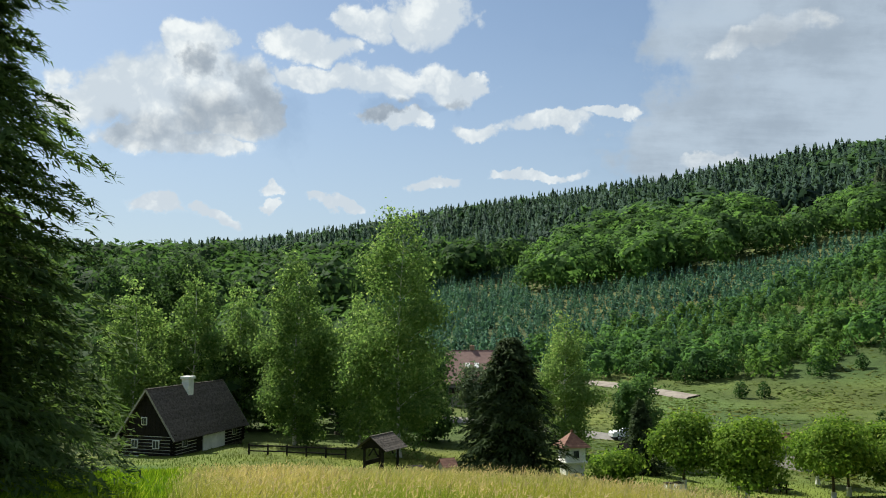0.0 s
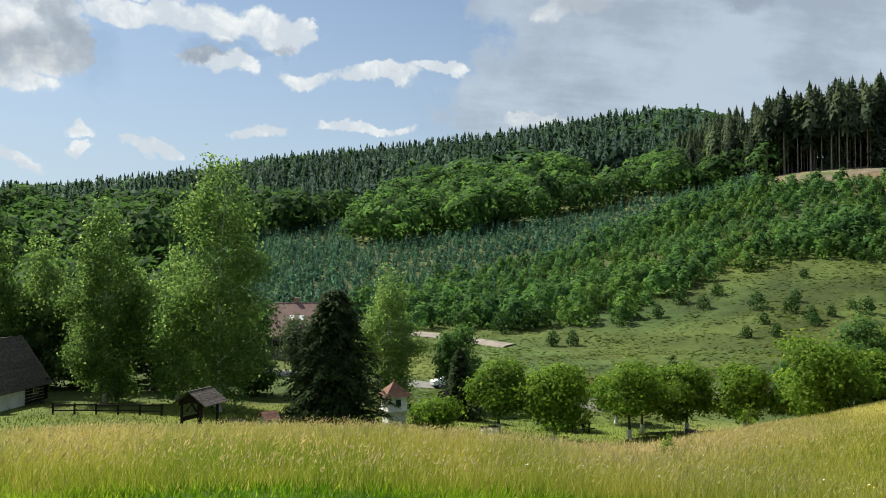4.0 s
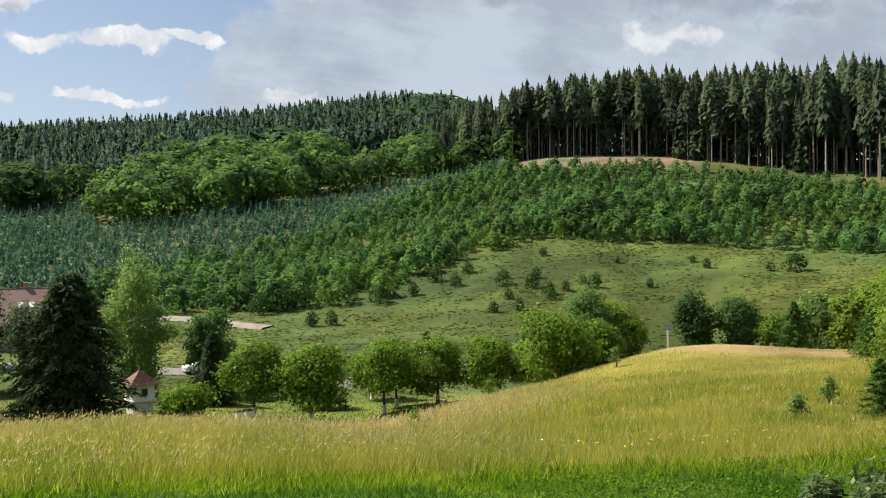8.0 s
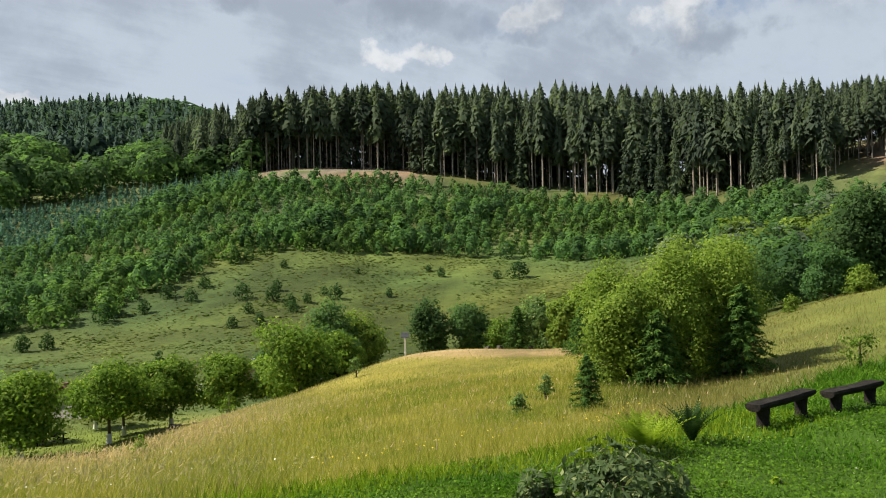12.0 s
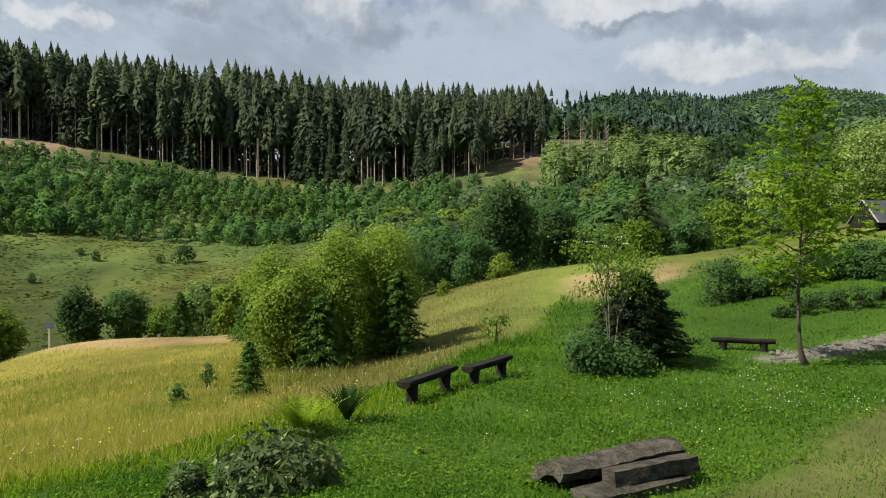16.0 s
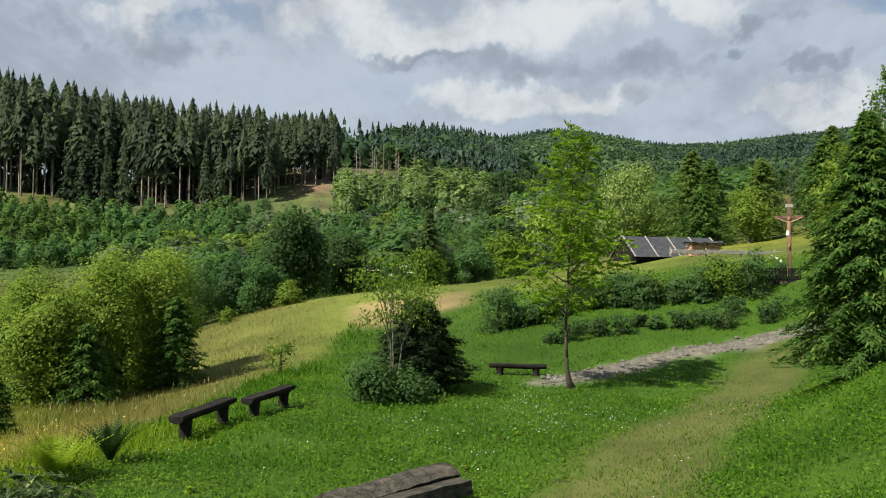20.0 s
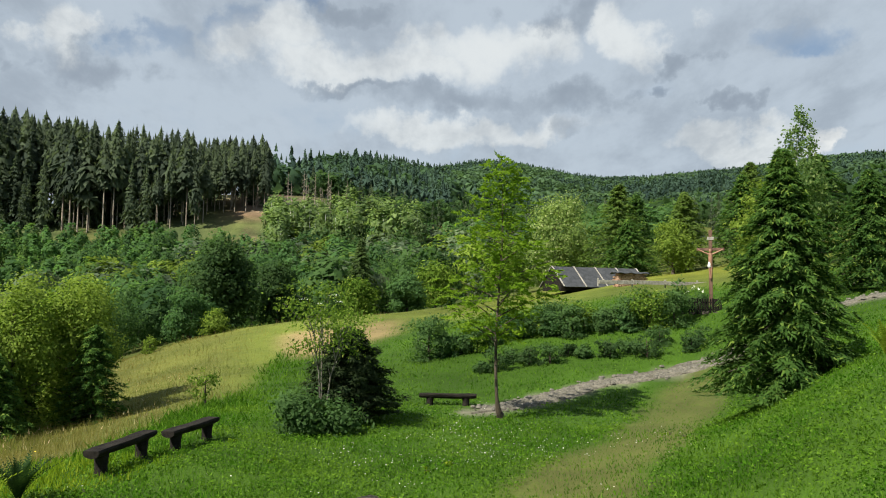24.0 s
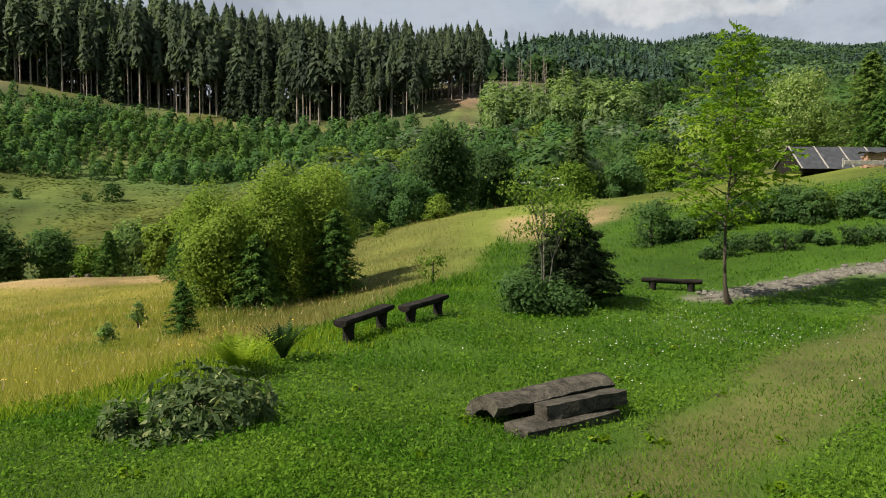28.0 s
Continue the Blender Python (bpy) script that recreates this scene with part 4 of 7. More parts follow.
    scatter("beech_wood", trees, x[bright], y[bright], rng.uniform(14, 20, bright.sum()) * np.interp(a[bright], [6, 9, 20, 23, 30], [0.75, 1, 1, 0.8, 0.9]), M_BEECH, "rounded green broadleaf wood on the slope", "forest", rng, wide=(0.95, 1.4), mix=0.72)
    scatter("mixed_wood", small_trees, x[~bright], y[~bright], rng.uniform(12, 19, (~bright).sum()), M_DARK, "dark mixed wood behind the cottage", "forest", rng)

    x, y, a, d = fill(rng, 200, -42, -4, 92, 250, lambda a, d: (d > np.interp(a, [-42, -20, -10, -4], [92, 98, 96, 100])) & (d < np.interp(a, [-12, -4], [250, 150])))
    scatter("cottage_wood", small_trees, x, y, rng.uniform(10, 16, len(x)), M_DARK, "dark broadleaf wood close behind the cottage", "forest", rng)
    x, y, a, d = fill(rng, 74, 79.2, 90, 196, 232)
    scatter("birch_stand", slender, x, y, rng.uniform(9, 16, len(x)), M_PALE, "pale birches beyond the hollow", "birches", rng, wide=(0.8, 1.2), mix=0.35)
    scatter("birch_stand_stems", [tube(np.array([[0, 0, 0], [0.02, 0, 0.4], [0.03, 0.02, 0.9]]), [0.012, 0.009, 0.003], 5)], x, y, rng.uniform(10, 14, len(x)), M_BIRCHBARK, "white birch stems beyond the hollow", "tree trunk", rng, rigid=True)
    # bare dead spruces at the wood's end
    dead = []
    for i in range(3):
        rd = np.random.default_rng(700 + i)
        ch = [tube(np.array([[0, 0, 0], [0.01, 0, 0.5], [0.0, 0.01, 1.0]]), [0.012, 0.008, 0.002], 5)]
        for j in range(26):
            zz, aa = 0.3 + 0.68 * j / 26, j * 2.4
            ln = 0.11 * (1.15 - zz) + 0.01
            ch.append(tube(np.array([[0, 0, zz], [math.cos(aa) * ln, math.sin(aa) * ln, zz - 0.3 * ln + rd.uniform(-0.01, 0.01)]]), [0.004, 0.0015], 3))
        dead.append(join(ch))
    x, y, a, d = fill(rng, 14, 79.6, 84.6, 228, 250)
    scatter("dead_spruces", dead, x, y, rng.uniform(14, 21, len(x)), M_PALEBARK, "bare grey dead spruces at the wood's end", "dead trees", rng, rigid=True)
    # bluish young conifers in the plantation
    x, y, a, d = fill(rng, 13000, -6, 34, 172, 375, lambda a, d: (d > np.interp(a, [-6, 10, 15, 22, 30], [185, 178, 205, 240, 285])) & (d < np.interp(a, [-6, 5.8, 6.2, 14, 20, 26, 34], [372, 372, 300, 308, 320, 332, 318])))
    keep = apart(x, y, 2.1)
    x, y = x[keep], y[keep]
    scatter("young_conifers", pines, x, y, rng.uniform(2.8, 5.4, len(x)) * (1 + 0.25 * lattice(x / 20, y / 20, 25)), M_YOUNGPINE, "bluish young conifer plantation on the slope", "plantation", rng)

    # green scrub between plantation and meadow
    def scrub(a, d):
        lo = np.interp(a, [6, 12, 18, 22, 26, 28, 32, 38, 46, 56, 62, 66, 80], [172, 172, 168, 166, 174, 190, 200, 208, 212, 204, 196, 190, 150])
        hi = np.interp(a, [6, 12, 20, 30, 34, 36, 44, 50, 57, 69, 74, 80], [215, 226, 250, 300, 296, 276, 280, 272, 262, 238, 230, 222])
        lo = np.where((a > 74) & (d > 205), 400, lo)
        thin = np.clip((d - lo) / np.interp(a, [20, 26, 34, 40], [10, 34, 30, 8]) + 0.3, 0, 1)
        return (d > lo) & (d < hi) & (rng.random(len(a)) < thin * np.interp(a, [9, 19], [0.3, 1.0]))
    x, y, a, d = fill(rng, 15000, 6, 80, 148, 300, scrub)
    keep = apart(x, y, 2.5)
    x, y, a, d = x[keep], y[keep], a[keep], d[keep]
    tallness = rng.uniform(2.8, 6.4, len(x)) * (1 + 0.3 * lattice(x / 22, y / 22, 26))
    lime = lattice(x / 16, y / 16, 27) + rng.uniform(-0.5, 0.5, len(x)) > 0.25
    scatter("hillside_scrub", bushes, x[~lime], y[~lime], tallness[~lime], M_SHRUB, "dense green scrub of young broadleaf trees", "scrub", rng, wide=(0.85, 1.3))
    scatter("light_scrub", bushes, x[lime], y[lime], tallness[lime] * 0.85, M_LIME, "lighter green young trees among the scrub", "scrub", rng, wide=(0.85, 1.3))

    # willows and mixed trees in the hollow
    x, y, a, d = fill(rng, 520, 64, 108, 92, 235, lambda a, d: (d > np.interp(a, [64, 72, 80, 90, 100, 108], [120, 100, 92, 92, 110, 130])) & (d < np.interp(a, [64, 78, 84, 108], [190, 210, 232, 235])))
    u = rng.random(len(x))
    for lo, hi, mat, nm, lb in ((0, 0.35, M_BEECH, "hollow_trees", "green broadleaf trees filling the hollow"), (0.35, 0.6, M_WILLOW, "willow_thicket", "grey-green willows in the hollow"),
                                (0.6, 0.85, M_SHRUB, "alder_thicket", "fresh green alders in the hollow"), (0.85, 1, M_YELLOW, "pale_thicket", "pale yellow-green shrubs in the hollow")):
        m = (u >= lo) & (u < hi)
        scatter(nm, fine_bushes if lo in (0.35, 0.85) else hollow_trees, x[m], y[m], rng.uniform(4.5, 9.5, m.sum()), mat, lb, "thicket", rng, wide=(0.9, 1.3))
    # wooded slope beyond the hollow
    x, y, a, d = fill(rng, 1150, 80, 132, 130, 560, lambda a, d: ((a > 84) | (d > 300)) & ((a > 99) | (d > 225)))
    m = rng.random(len(x)) < 0.45
    scatter("slope_spruces", slope_forms, x[m], y[m], rng.uniform(7, 12, m.sum()), M_SPRUCE, "dark spruces on the slope beyond the hollow", "forest", rng)
    scatter("slope_trees", small_trees, x[~m], y[~m], rng.uniform(7, 11, (~m).sum()), M_DARK, "dark broadleaf wood beyond the hollow", "forest", rng)


build_woods()


# ---- single trees and shrubs ----


def plant(name, x, y, wood, crown, bark, leaf, label, category="tree", group="", rz=0.0, sink=0.1, mix=0.28):
    ob = thing(name, x, y, hgt(x, y) - sink, rz, label, category, group)
    if wood is not None:
        part("trunk", mesh_from("trunk", wood[0], wood[1], bark, True), bark, ob)
    mid = float(np.median(crown[0][:, 2]))
    f, n = rounded(crown[0], crown[1], mid, 0.75, mix)
    me = mesh_from("crown", crown[0], f, leaf)
    swell(me, n)
    part("crown", me, leaf, ob)
    return ob


def broadleaf(name, x, y, h, w, leaf, seed, label, n=9000, size=0.28, low=0.25, bark=M_BARK, group="", category="tree", spread=None, stems=1, lobes=None):
    rng = np.random.default_rng(seed)
    mid = (1 + low) / 2
    if lobes is None:
        lobes = [(0, 0, h * mid, w * 0.34, h * (1 - low) * 0.46)]
        for i in range(8):
            a, f = i * 2.4 + rng.uniform(-0.4, 0.4), low + (0.86 - low) * rng.random()
            rr = w * 0.5 * (1 - abs(f - mid * 0.9) * 0.9)
            lobes.append((rr * 0.6 * math.cos(a), rr * 0.6 * math.sin(a), h * f, w * rng.uniform(0.17, 0.25), h * (1 - low) * rng.uniform(0.15, 0.22)))
    per = 14
    crown = crown_arrays(rng, lobes, n // per, per, size, spread or w * 0.06, hollow=0.22, tri=size > 0.13)
    crown[0][:, 2] = np.maximum(crown[0][:, 2], 0.05)
    wood = join([wood_arrays(np.random.default_rng(seed + i), h * 0.8, h * 0.018 + 0.03, 9, w * 0.36, low * 0.8 + 0.05) for i in range(stems)])
    return plant(name, x, y, wood, crown, bark, leaf, label, category, group)


def birch(name, x, y, h, w, seed, label, n=13000, size=0.28, leaf=M_BIRCH, low=0.07):
    rng = np.random.default_rng(seed)
    lobes = []
    for i in range(34):
        f = low + (0.95 - low) * (i + 0.5) / 34
        u = (f - low) / (1 - low)
        prof = (0.45 + 0.55 * math.sin(min(1.0, u * 1.5 + 0.1) * math.pi * 0.5)) * (1 - max(0.0, u - 0.45) * 1.45) * rng.uniform(0.7, 1.12)
        a = i * 2.4 + rng.uniform(-0.6, 0.6)
        rr = w * 0.5 * max(prof, 0.12)
        lobes.append((rr * 0.62 * math.cos(a), rr * 0.62 * math.sin(a), h * f, max(rr * 0.46, 0.3), h * rng.uniform(0.04, 0.075)))
    crown = crown_arrays(rng, lobes, n // 18, 18, size, w * 0.046, droop=h * 0.02, hollow=0.3)
    wood = wood_arrays(rng, h * 0.86, h * 0.0065 + 0.03, 16, w * 0.36, 0.2, rise=0.9)
    return plant(name, x, y, wood, crown, M_BIRCHBARK, leaf, label, mix=0.08)


def conifer(name, x, y, h, r, seed, label, leaf=M_SPRUCE_NEAR, boughs=110, sec=6, tufts=3, tuft=0.3, start=0.03, up=0.2, droop=0.4, power=0.8, sag=0.15, group="", fan=0.42, bark=M_BARK, aspect=0.35):
    rng = np.random.default_rng(seed)
    crown = bough_arrays(rng, h, r, boughs, sec, tufts, tuft, start, up, droop, power, sag, aspect, fan)
    crown[0][:, 2] = np.maximum(crown[0][:, 2], 0.04)
    s = np.linspace(0, 1, 6)
    chunks = [tube(np.stack([0 * s, 0 * s, s * h * 0.99], 1), (0.013 * h + 0.02) * (1 - 0.96 * s), 7)]
    for i in range(0, boughs, max(1, boughs // 60)):
        f = start + (0.985 - start) * (i + 0.5) / boughs
        a, ln = i * 2.39996, r * (1 - f) ** power * 0.8
        q = np.linspace(0, 1, 4)
        chunks.append(tube(np.stack([np.cos(a) * ln * q, np.sin(a) * ln * q, f * h + ln * ((up + 0.9 * max(0, f - 0.6)) * q - droop * q * q)], 1), 0.0035 * h * (1 - f) * (1 - q * 0.8) + 0.003, 4))
    return plant(name, x, y, join(chunks), crown, bark, leaf, label, "tree", group)


# round the cottage
birch("birch_tree", -32.5, 84.0, 18.0, 9.0, 1, "light green birch standing behind the cottage")
birch("birch_tree", -27.5, 88.0, 19.5, 8.5, 2, "light green birch rising above the cottage roof")
birch("birch_tree", -23.5, 93.0, 18.5, 8.5, 3, "birch with a thin crown behind the cottage")
broadleaf("maple_tree", -40.0, 101.0, 22.0, 10.0, M_DARK, 4, "dark round maple above the birches", 9000, 0.4)
broadleaf("maple_tree", -34.5, 105.0, 22.5, 9.0, M_DARK, 5, "dark broad maple above the birches", 9000, 0.4)
broadleaf("alder_tree", -21.0, 96.0, 13.0, 8.0, M_DARK, 6, "dark alder beside the cottage gable", 7000, 0.35, 0.08)
broadleaf("alder_tree", -12.0, 92.0, 13.0, 8.0, M_DARK, 7, "dark alder filling the gap between birches", 7000, 0.35, 0.06)
broadleaf("alder_tree", -2.0, 88.0, 10.0, 8.5, M_DARK, 8, "dark bushy alder behind the birches", 7000, 0.35, 0.05)
broadleaf("willow_tree", 4.5, 92.0, 9.0, 7.0, M_WILLOW, 9, "grey-green willow in front of the guest house", 6000, 0.3, 0.05)
birch("birch_tree", -14.8, 80.5, 20.0, 9.0, 10, "tall dense birch with a yellow-green top", 24000, 0.25)
birch("birch_tree", -3.9, 71.7, 23.6, 11.5, 11, "tall spreading birch behind the picnic shelter", 27000, 0.25)
birch("birch_tree", -8.2, 79.4, 15.5, 8.0, 12, "lower birch leaning out beside the tall one", 14000, 0.24)
birch("birch_tree", 13.0, 84.9, 15.2, 8.0, 13, "pale weeping birch behind the spruce", 20000, 0.22, leaf=M_BIRCH)
conifer("spruce_tree", 5.2, 61.6, 10.4, 4.5, 14, "dark dense spruce on the lawn", M_FIR, 260, 9, 3, 0.48, 0.08, 0.12, 0.28, 0.58, 0.22)
broadleaf("laurel_bush", 12.6, 59.0, 2.4, 5.4, M_APPLE, 15, "wide rounded bush beside the white shrine", 5000, 0.22, 0.0, category="bush")
conifer("spruce_tree", 17.6, 71.7, 6.6, 2.6, 16, "dark green spruce at the garden's edge", M_FIR, 130, 7, 3, 0.4)
broadleaf("linden_tree", 19.0, 79.0, 9.0, 5.8, M_BEECH, 17, "green linden behind the garden spruce", 5000, 0.3)
# larch and spruce on the meadow's edge
conifer("larch_tree", -14.6, 21.2, 19.0, 5.9, 18, "tall feathery larch at the meadow's edge", M_LARCH, 360, 13, 8, 0.32, 0.0, 0.3, 0.36, 0.5, 0.5, fan=0.38, aspect=0.3)
conifer("spruce_tree", -18.8, 30.8, 11.5, 5.4, 19, "dark spruce behind the larch", M_FIR, 300, 9, 4, 0.44, 0.0, 0.1, 0.3, 0.55)
conifer("spruce_tree", -31.5, 52.0, 15.0, 5.0, 33, "dark spruce on the far side of the larch", M_FIR, 220, 8, 4, 0.42)
# orchard
for i, (x, y, h, w) in enumerate([(17.7, 59.3, 5.8, 5.2), (21.1, 56.1, 5.8, 6.2), (27.8, 57.6, 5.9, 6.2), (33.6, 59.1, 5.6, 5.8), (30.6, 61.0, 5.4, 5.2), (36.6, 55.6, 5.0, 5.0), (39.6, 53.0, 4.6, 4.6), (24.0, 66.0, 5.0, 4.6), (31.5, 68.0, 4.6, 4.4)]):
    tree_ = broadleaf("fruit_tree", x, y, h + 0.3, w * 1.02, M_APPLE, 200 + i, "round bright green fruit tree with a whitewashed stem", 9500, 0.22, 0.30, group="orchard trees")
    r_ = (h + 0.5) * 0.018 + 0.045
    v_, f_ = tube(np.array([(0, 0, 0.05), (0, 0, 0.45), (0.0, 0.0, 0.85)]), [r_ * 1.5, r_ * 1.15, r_ * 1.05], 9)
    part("whitewash", mesh_from("whitewash", v_, f_, M_WHITE, True), M_WHITE, tree_, "whitewashed lower stem")
# slope and knoll
for i, (x, y, h, w, mat, lb) in enumerate([(32.7, 41.2, 4.8, 6.0, M_APPLE, "dense round green bush below the knoll"), (36.0, 46.0, 3.2, 3.4, M_APPLE, "low green bush on the bank"), (41.0, 48.0, 7.4, 5.6, M_BEECH, "broad dark green tree below the knoll"), (44.0, 47.6, 6.2, 4.6, M_YELLOW, "yellow-green tree below the knoll"), (50.4, 46.0, 6.6, 3.6, M_DARK, "dark green tree behind the knoll"), (38.5, 44.8, 4.4, 4.4, M_BEECH, "green bush on the bank below the knoll"),
                                            (37.0, 42.6, 3.6, 4.2, M_APPLE, "light green small tree at the knoll's foot"), (55.6, 77.1, 5.6, 3.4, M_BEECH, "small round tree in the valley"), (52.6, 43.6, 6.0, 3.8, M_BEECH, "dark green bush behind the knoll"),
                                            (53.8, 41.2, 4.6, 3.6, M_APPLE, "yellow-green bush behind the knoll"), (55.0, 39.0, 4.6, 3.2, M_BIRCH, "pale young birch bush behind the knoll"), (51.5, 35.5, 5.4, 3.8, M_BIRCH, "pale young birches on the knoll"),
                                            (46.5, 29.8, 3.6, 2.8, M_YELLOW, "yellow-green sapling bush on the knoll"), (52.5, 32.0, 5.8, 4.0, M_YELLOW, "yellow-green birch bush beyond the knoll")]):
    broadleaf("bush" if h < 4 else "tree", x, y, h, w, mat, 230 + i, lb, 7000, 0.21, 0.05, category="bush" if h < 4 else "tree", stems=2)

broadleaf("thorn_tree", 55.3, 101.0, 3.2, 1.9, M_DARK, 260, "thin crooked little thorn tree on the valley grass", 420, 0.22, 0.4)

# young trees beyond the benches
for i, (x, y, h, r) in enumerate([(23.4, 11.4, 2.5, 1.0), (26.4, 9.9, 3.1, 1.2), (27.6, 12.6, 3.0, 1.1), (24.6, 13.6, 2.4, 1.0)]):
    conifer("young_spruce", x, y, h, r, 300 + i, "young bright green spruce in the thicket", M_SPRUCE_NEAR, 90, 6, 4, 0.17, 0.0, 0.3, 0.3, 0.7, group="thicket spruces")
for i, (x, y, h, w, mat) in enumerate([(25.2, 11.9, 4.7, 3.0, M_YELLOW), (27.2, 10.9, 4.9, 2.8, M_YELLOW), (28.6, 13.6, 5.4, 3.4, M_YELLOW), (29.8, 11.6, 5.0, 3.0, M_YELLOW), (26.3, 14.6, 4.9, 3.2, M_YELLOW), (23.6, 12.6, 3.6, 2.6, M_YELLOW), (28.2, 11.9, 4.6, 2.8, M_APPLE)]):
    broadleaf("young_birch", x, y, h, w, mat, 310 + i, "bushy young birch in the thicket beyond the benches", 13000, 0.115, 0.0, category="tree", stems=3, spread=0.17)
conifer("young_spruce", 17.7, 10.4, 1.45, 0.55, 320, "small lone young spruce in the tall grass", M_SPRUCE_NEAR, 60, 5, 3, 0.12, 0.0, 0.35, 0.3)
conifer("young_spruce", 45.4, 33.1, 3.1, 1.2, 321, "young bluish spruce on the knoll", M_SPRUCE_NEAR, 90, 6, 3, 0.2, 0.0, 0.35, 0.3)
conifer("young_spruce", 40.5, 24.6, 3.2, 1.3, 322, "young green spruce on the knoll's flank", M_SPRUCE_NEAR, 90, 6, 3, 0.2, 0.0, 0.35, 0.3)
conifer("young_spruce", 42.0, 25.8, 2.6, 1.1, 323, "young green spruce beside a taller one", M_SPRUCE_NEAR, 80, 6, 3, 0.2, 0.0, 0.35, 0.3)
for i, (x, y, h) in enumerate([(27.7, 41.7, 2.0), (20.5, 13.6, 0.9), (26.0, 6.3, 1.3), (17.0, 12.0, 0.7), (12.5, 23.0, 1.0), (30.8, 33.6, 1.4)]):
    broadleaf("sapling", x, y, h, h * 0.7, M_BIRCH if i % 2 else M_APPLE, 330 + i, "thin sapling in the tall grass", 420, 0.09, 0.2, category="sapling", spread=0.08)
# big trees round the brow
broadleaf("maple_tree", 83.4, 20.5, 11.2, 8.5, M_DARK, 340, "dense dark green maple beyond the brow", 18000, 0.32, 0.02)
broadleaf("maple_tree", 90.5, 15.8, 8.2, 6.0, M_DARK, 341, "dark lower maple beside the large one", 7000, 0.3, 0.06)
conifer("spruce_tree", 95.6, 6.9, 9.6, 2.8, 342, "brownish green spruce beyond the brow", M_LARCH, 130, 6, 3, 0.42)
broadleaf("hazel_bush", 54.1, 13.3, 1.9, 2.2, M_YELLOW, 343, "yellow-green hazel bush on the brow", 2200, 0.14, 0.05, category="bush")
broadleaf("hazel_bush", 50.2, 16.2, 1.2, 1.3, M_YELLOW, 344, "small yellow-green bush on the brow", 1000, 0.13, 0.05, category="bush")
for i, (x, y, h, w, mat, lb) in enumerate([(62, 32, 6.5, 5.5, M_SHRUB, "green alder below the brow"), (68, 27, 7, 6, M_BEECH, "broad green alder below the brow"), (74, 33, 8, 7, M_WILLOW, "grey willow in the hollow"), (58, 25, 5, 4.5, M_BIRCH, "light green birch bush below the brow"),
                                            (72, 20, 5.5, 5, M_SHRUB, "green alder bush beyond the brow"), (66, 41, 6.5, 6, M_YELLOW, "yellow-green birch in the hollow"), (100, 25, 9, 8, M_WILLOW, "silvery willow in the hollow"), (97, 36, 8.5, 8, M_BEECH, "round green tree in the hollow"),
                                            (104, 14, 8.5, 7, M_SHRUB, "fresh green ash in the hollow"), (110, 3, 9, 8, M_BEECH, "green tree behind the brow"), (92, -2, 5.5, 5.5, M_APPLE, "bright green tree behind the slope"), (84, 6, 4.6, 5, M_APPLE, "bright green bush behind the brow"),
                                            (78, 1, 4.0, 4.2, M_SHRUB, "green bush behind the brow")]):
    broadleaf("alder_tree" if h > 5.2 else "alder_bush", x, y, h, w, mat, 350 + i, lb, 4600, 0.24, 0.04, category="tree" if h > 5.2 else "bush", stems=2)
# right-hand trees
broadleaf("flowering_linden", 85.0, -14.8, 10.2, 9.5, M_LINDEN, 370, "round pale green linden in blossom", 12000, 0.24, 0.1)
for i, (x, y, h, r, mat) in enumerate([(76.5, -19.3, 9.0, 3.0, M_GOLDLARCH), (72.0, -24.2, 7.2, 2.6, M_GOLDLARCH), (65.9, -27.0, 7.4, 2.4, M_SPRUCE_NEAR), (79.2, -33.3, 9.5, 3.2, M_GOLDLARCH), (87.4, -24.0, 8.5, 3.0, M_SPRUCE_NEAR), (70.0, -18.5, 5.2, 2.0, M_SPRUCE_NEAR), (57.0, -24.5, 3.4, 1.5, M_SPRUCE_NEAR), (52.5, -26.8, 6.6, 2.4, M_SPRUCE_NEAR)]):
    conifer("larch_tree" if mat is M_GOLDLARCH else "spruce_tree", x, y, h, r * 1.3, 380 + i, "green conifer on the rise behind the woodshed", mat, 110, 6, 3, 0.4, 0.02, 0.35, 0.3, group="conifers behind the shed")
broadleaf("birch_tree", 80.0, -9.0, 6.2, 5.5, M_APPLE, 390, "bright green tree beside the linden", 5000, 0.22, 0.05)
broadleaf("hazel_tree", 68.5, -22.0, 5.0, 4.5, M_YELLOW, 391, "yellow-green hazel between the conifers", 4000, 0.2, 0.05)
broadleaf("hazel_tree", 50.5, -22.0, 6.4, 4.2, M_YELLOW, 392, "yellow-green tree behind the near spruce", 4200, 0.18, 0.05)
birch("birch_tree", 44.2, -21.3, 9.6, 3.6, 393, "slim tall birch behind the near spruce", 7000, 0.16)
conifer("spruce_tree", 17.75, -8.2, 5.4, 1.9, 394, "bushy green spruce with drooping light-tipped boughs", M_SPRUCE_NEAR, 300, 11, 5, 0.15, 0.0, 0.2, 0.3, 0.85, 0.35, fan=0.36)
conifer("spruce_tree", 30.8, -17.6, 4.6, 1.9, 395, "dark spruce on the bank", M_SPRUCE_NEAR, 170, 8, 4, 0.2, 0.0, 0.2, 0.35)


